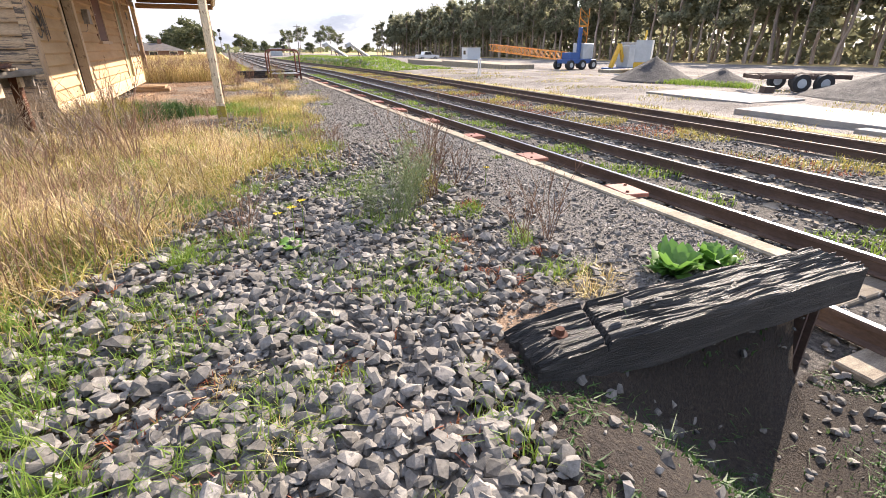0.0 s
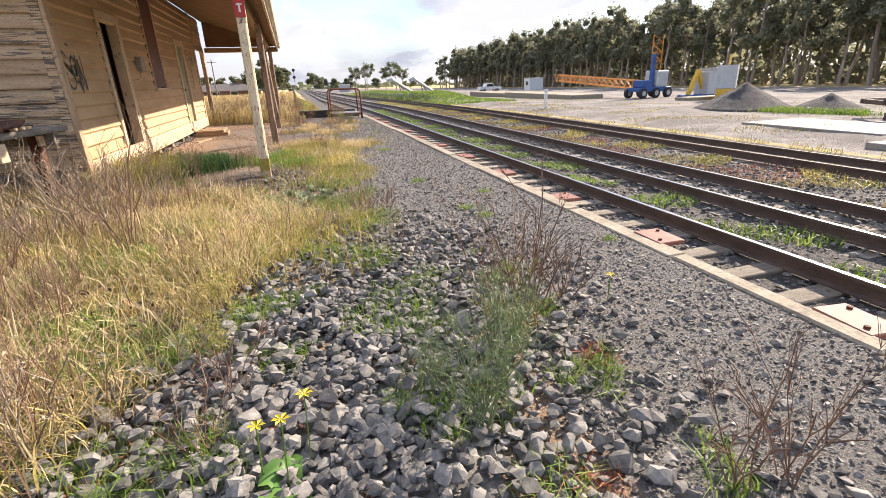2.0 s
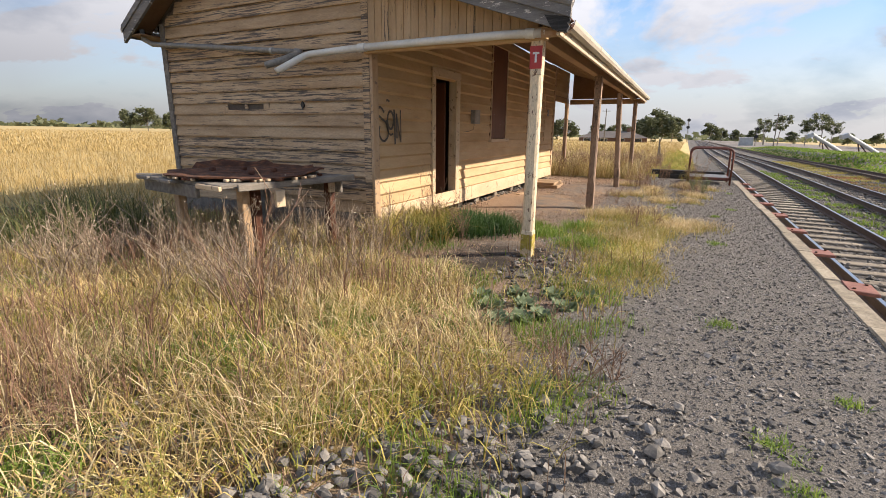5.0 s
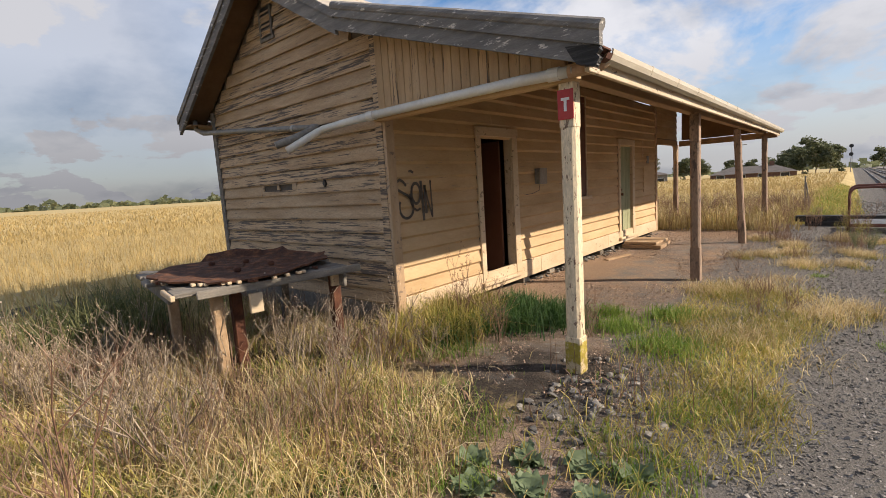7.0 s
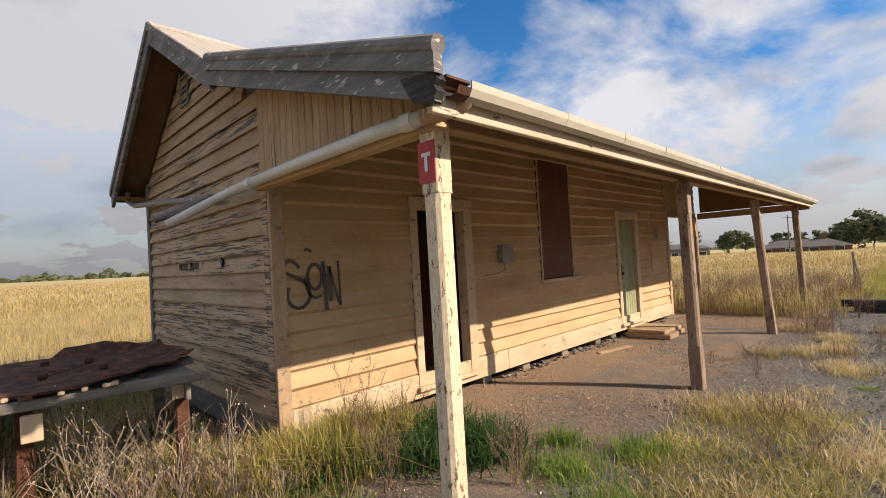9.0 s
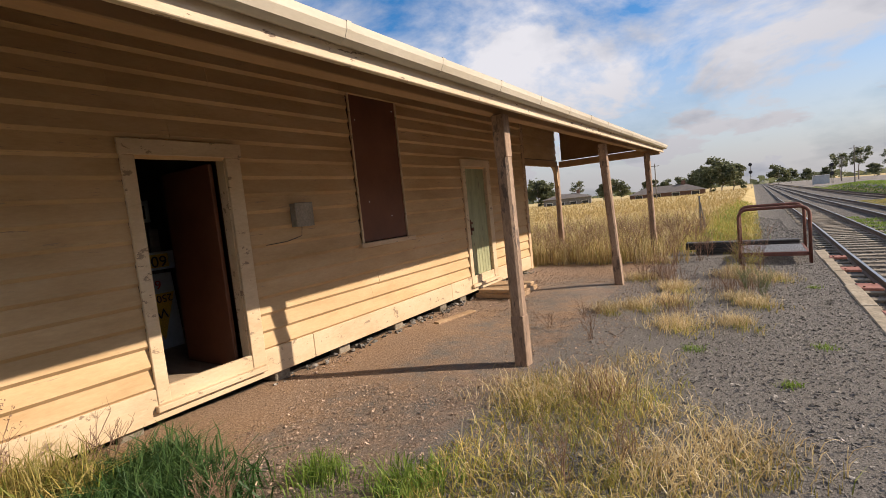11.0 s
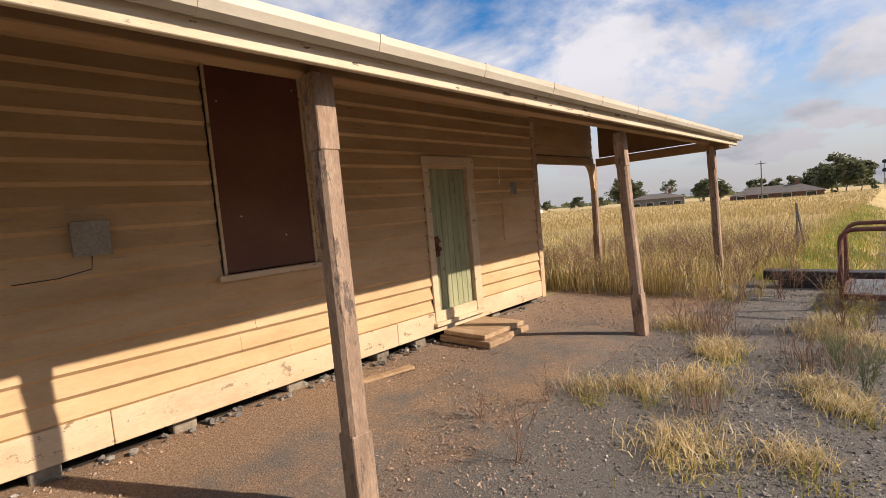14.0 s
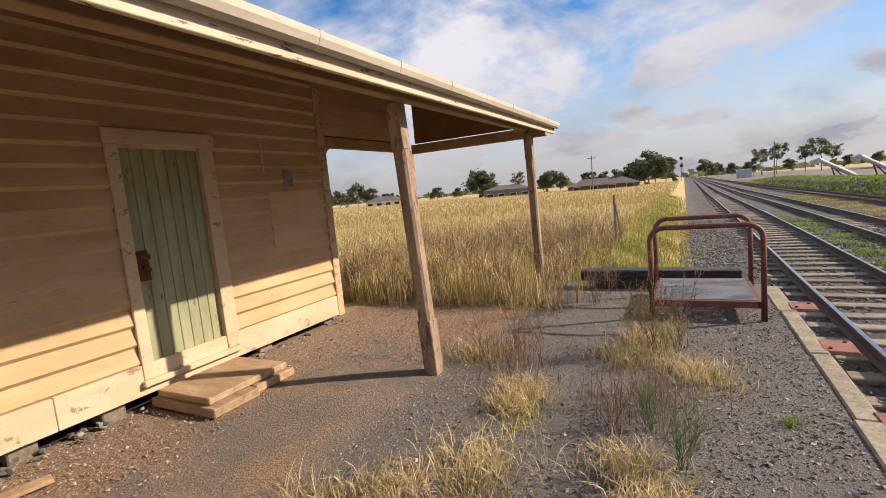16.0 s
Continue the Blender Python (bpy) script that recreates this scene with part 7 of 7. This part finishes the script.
def wheel_set():
    t = thing("bogie_trailer", "low steel trailer frame on four black tyres", "trailer", at=(18.9, 15.0, at_ground(18.9, 15.0)))
    for dx in (-0.62, 0.62):
        part("frame_rail", Geo().cbox(dx - 0.05, dx + 0.05, -2.0, 1.6, 0.52, 0.68, 0.01), M_RAIL, t)
    for dy in (-1.9, -0.5, 1.5):
        part("cross_beam", Geo().cbox(-0.75, 0.75, dy - 0.05, dy + 0.05, 0.5, 0.66, 0.01), M_RAIL, t)
    for dy in (-0.85, 0.05):
        for dx in (-0.85, 0.85):
            wheel(t, dx, dy, 0.36, 0.36, 0.22)
    part("jack_stand", Geo().cbox(-0.9, -0.5, 1.0, 1.4, 0.0, 0.25, 0.01), M_RAIL, t)
    t.rotation_euler = (0, 0, radians(62))


wheel_set()


def lattice(parent, p, q, w, bays, mat, name="boom"):
    p, q = Vector(p), Vector(q)
    g = Geo()
    d = (q - p)
    s = d.cross(Vector((0, 0, 1))).normalized() * w / 2
    u = Vector((0, 0, 1)) * w
    cs = [s, -s, s + u, -s + u]
    for c in cs:
        g.beam(p + c, q + c, w * 0.09, w * 0.09)
    for k in range(bays):
        a, b = p + d * k / bays, p + d * (k + 1) / bays
        for m, n in ((0, 2), (1, 3), (0, 1), (2, 3)):
            g.beam(a + cs[m], b + cs[n], w * 0.06, w * 0.06)
            g.beam(a + cs[m], a + cs[n], w * 0.06, w * 0.06)
    part(name, g, mat, parent)


def yard_machines():
    z = at_ground(25, 37)
    t = thing("mobile_crane", "blue wheeled crane carrier with orange lattice boom", "crane", at=(25.3, 37.2, z))
    part("chassis", Geo().cbox(-2.2, 2.4, -1.0, 1.0, 0.7, 1.15, 0.05), M_BLUE, t)
    part("cab", Geo().cbox(0.2, 1.9, -0.9, 0.9, 1.15, 2.9, 0.08), M_STEELBOX, t, "pale steel cab")
    part("mast", Geo().cbox(-0.2, 0.15, -0.5, -0.1, 1.15, 4.6, 0.03), M_BLUE, t, "blue steel mast")
    part("engine_box", Geo().cbox(-1.6, -0.3, -0.8, 0.8, 1.15, 1.9, 0.05), M_BLUE, t)
    for x in (-1.9, 0.0, 1.8):
        for y in (-1.05, 1.05):
            wheel(t, x, y, 0.55, 0.55, 0.35, "y")
    lattice(t, (0.4, -0.3, 2.9), (0.5, -0.2, 5.6), 1.0, 3, M_ORANGE, "jib")
    lattice(t, (-0.5, 1.5, 1.0), (4.0, 22.0, 1.9), 0.9, 16, M_ORANGE, "boom")
    t.rotation_euler, t.scale = (0, 0, radians(8)), (0.72, 0.72, 0.72)
    u = thing("yellow_loader", "yellow arm and grey cabinets on a skid", "loader", at=(27.8, 34.6, at_ground(28, 35)))
    u.scale = (0.62, 0.62, 0.75)
    part("skid", Geo().cbox(-2.0, 3.4, -1.2, 1.2, 0.0, 0.3, 0.03), M_BLUE, u)
    part("arm", Geo().beam((-1.5, 0, 0.3), (-0.3, 0, 2.7), 0.5, 0.35).beam((-0.3, 0, 2.7), (0.5, 0, 0.9), 0.4, 0.3), M_YELLOW, u, "yellow steel arm")
    part("cabinet", Geo().cbox(0.4, 2.2, -1.1, 1.1, 0.3, 2.6, 0.05), M_STEELBOX, u)
    part("rack", Geo().cbox(0.6, 2.0, -0.9, 0.9, 2.62, 2.9, 0.03), M_GALV, u)
    v = thing("steel_hopper", "grey steel bin with yellow base", "bin", at=(25.3, 29.6, at_ground(25.3, 29.6)))
    v.scale, v.rotation_euler = (0.6, 0.6, 0.85), (0, 0, radians(40))
    part("bin", Geo().prism([(-1.3, 0.9), (1.3, 0.9), (1.5, 2.6), (-1.3, 2.6)], "y", -0.9, 0.9), M_STEELBOX, v)
    part("base", Geo().cbox(-1.3, 1.3, -0.9, 0.9, 0.0, 0.88, 0.04), M_YELLOW, v, "yellow steel base")
    part("arm", Geo().beam((-1.2, 0, 2.5), (-0.2, 0, 3.3), 0.2, 0.2), M_YELLOW, v)
    for x, y, sx, sy, h in ((21.5, 47.0, 3.0, 14.0, 0.45), (24.0, 62.0, 4.0, 18.0, 0.5), (26.0, 31.0, 6.0, 1.2, 0.25)):
        w = thing("loading_slab", "low pale concrete loading slab in the yard", "slab", "yard slabs", (x, y, at_ground(x, y)))
        part("slab", Geo().cbox(-sx / 2, sx / 2, -sy / 2, sy / 2, -0.3, h, 0.04), M_CONC, w)
    for x, y, s in ((14.3, 14.6, 1.6), (12.6, 9.4, 1.6), (11.9, 6.2, 1.4)):
        w = thing("yard_pad", "pale concrete pad set in the gravel", "slab", "yard pads", (x, y, at_ground(x, y)))
        part("pad", Geo().cbox(-s * 0.9, s * 0.9, -s * 1.4, s * 1.4, -0.2, 0.035, 0.015), M_WHITECONC, w)
    g = thing("ute", "small white utility vehicle parked in the yard", "vehicle", at=(36.0, 98.0, at_ground(36, 98)))
    part("body", Geo().prism([(-2.3, 0.45), (2.3, 0.45), (2.3, 0.95), (0.9, 1.0), (0.4, 1.6), (-0.9, 1.6), (-1.2, 1.0), (-2.3, 1.0)], "y", -0.85, 0.85), M_WHITE, g)
    part("window", Geo().prism([(0.75, 1.03), (0.38, 1.52), (-0.8, 1.52), (-0.95, 1.03)], "y", -0.87, 0.87), M_GLASS, g)
    for x in (-1.4, 1.4):
        for y in (-0.75, 0.75):
            wheel(g, x, y, 0.34, 0.34, 0.2, "y")
    h = thing("site_hut", "small white site hut at the yard edge", "hut", at=(48.0, 102.0, at_ground(48, 102)))
    part("walls", Geo().cbox(-1.6, 1.6, -1.4, 1.4, 0, 2.4, 0.03), M_WHITE, h)
    part("roof", Geo().cbox(-1.75, 1.75, -1.55, 1.55, 2.4, 2.52, 0.03), M_IRON, h)
    part("window", Geo().cbox(-1.64, -1.6, -0.5, 0.5, 1.0, 1.8, 0.01), M_GLASS, h)
    for k, (x, y) in enumerate(((17.5, 96.0), (21.0, 93.0))):
        w = thing("grain_auger", "old grain auger pointing up beside the line", "auger", "grain augers", (x, y, at_ground(x, y)))
        part("tube", Geo().tube([(2.0, 1, 0.4), (-2.4, -1, 3.0)], 0.28, 10), M_STEELBOX, w)
        part("spout", Geo().beam((-2.2, -0.9, 2.9), (-3.0, -1.2, 2.6), 0.7, 0.6), M_STEELBOX, w)
        part("frame", Geo().beam((-0.2, 0, 0), (-0.8, -0.3, 2.0), 0.12, 0.12).beam((1.0, 0.5, 0), (-0.8, -0.3, 2.0), 0.12, 0.12), M_RAIL, w)
    for x, y, hh in ((43.0, 152.0, 8.0), (18.0, 150.0, 8.5), (-18.5, 121.0, 7.5), (26.0, 235.0, 9.0)):
        w = thing("power_pole", "timber power pole with a cross arm", "pole", "power poles", (x, y, at_ground(x, y)))
        part("pole", Geo().tube([(0, 0, -0.5), (0, 0, hh)], 0.14, 8, 0.09), M_BARE, w)
        part("cross_arm", Geo().cbox(-0.9, 0.9, -0.06, 0.06, hh - 0.6, hh - 0.48, 0.01), M_BARE, w)
    w = thing("track_marker", "white marker post beside the siding", "post", at=(12.3, 30.4, at_ground(12.3, 30.4)))
    part("leg", Geo().cbox(-0.08, -0.02, -0.03, 0.03, -0.1, 1.0, 0.005), M_WHITE, w)
    part("leg", Geo().cbox(0.05, 0.11, -0.03, 0.03, -0.1, 1.0, 0.005), M_WHITE, w)
    part("cap", Geo().cbox(-0.1, 0.13, -0.035, 0.035, 1.0, 1.12, 0.005), M_WHITE, w)
    # two colour-light signals
    for x, y, hh in ((-1.6, 199.0, 7.6), (19.0, 196.0, 5.2)):
        w = thing("railway_signal", "black colour-light railway signal on a post", "signal", "railway signals", (x, y, at_ground(x, y)))
        part("post", Geo().tube([(0, 0, -0.3), (0, 0, hh)], 0.1, 8), M_PIPE, w)
        for dz in (0.3, -2.2):
            part("head", Geo().tube([(0, -0.12, hh + dz), (0, 0.05, hh + dz)], 0.55, 16), M_BLACK, w, "black round signal head")
        part("ladder", Geo().beam((0.35, 0.2, 0), (0.35, 0.2, hh - 1), 0.05, 0.05), M_PIPE, w)
    w = thing("relay_hut", "pale grey relay hut beside the line", "hut", at=(16.5, 198.0, at_ground(16.5, 198)))
    part("walls", Geo().cbox(-2.0, 2.0, -1.5, 1.5, 0, 2.6, 0.03), M_STEELBOX, w)
    part("roof", Geo().cbox(-2.15, 2.15, -1.65, 1.65, 2.6, 2.75, 0.03), M_WHITE, w)


M_WHITECONC = material("pale_concrete", [(0.20, 0.185, 0.17), (0.27, 0.255, 0.235), (0.33, 0.315, 0.29)], 1.5, rough=0.85, wear=(0.3, 0.26, 0.22), wear_at=(0.55, 0.65), wear_scale=1.2)
yard_machines()


def farmhouse(x, y, w, d, wall_h, ridge, wall, label, turn):
    t = thing("house", label, "house", at=(x, y, at_ground(x, y) - 1.0))
    part("wall", Geo().box(-w / 2, w / 2, -d / 2, d / 2, -0.3, wall_h), wall, t)
    o = 0.5
    g = Geo()
    g.add([(-w / 2 - o, -d / 2 - o, wall_h), (w / 2 + o, -d / 2 - o, wall_h), (w / 2 + o, d / 2 + o, wall_h), (-w / 2 - o, d / 2 + o, wall_h), (-w / 2 + d / 2, 0, wall_h + ridge), (w / 2 - d / 2, 0, wall_h + ridge)],
          [(0, 1, 5, 4), (2, 3, 4, 5), (1, 2, 5), (3, 0, 4), (0, 3, 2, 1)])
    part("roof", g, M_ROOFTILE, t, "grey tiled hip roof")
    part("chimney", Geo().cbox(w * 0.2, w * 0.2 + 0.9, -0.4, 0.4, wall_h, wall_h + ridge + 0.9, 0.03), M_BRICK, t, "brick chimney")
    for k in range(4):
        u = -w / 2 + w * (k + 0.5) / 4
        p = part("window", Geo().cbox(u - 0.9, u + 0.9, -d / 2 - 0.03, -d / 2 + 0.02, 0.9, 2.0, 0.01), M_WHITE, t)
        part("pane", Geo().box(u - 0.8, u + 0.8, -d / 2 - 0.05, -d / 2 - 0.031, 1.0, 1.9), M_GLASS, p)
    t.rotation_euler = (0, 0, radians(turn))


farmhouse(-19.5, 143.0, 17.0, 8.0, 2.1, 1.7, M_BRICK, "low brick farmhouse with grey hip roof", 6)
farmhouse(-46.0, 145.0, 13.0, 8.0, 2.9, 1.3, M_BARGE, "dark iron farm shed among trees", 15)
farmhouse(-92.0, 150.0, 12.0, 7.0, 2.4, 1.6, M_WHITE, "white cottage behind the paddock trees", 25)
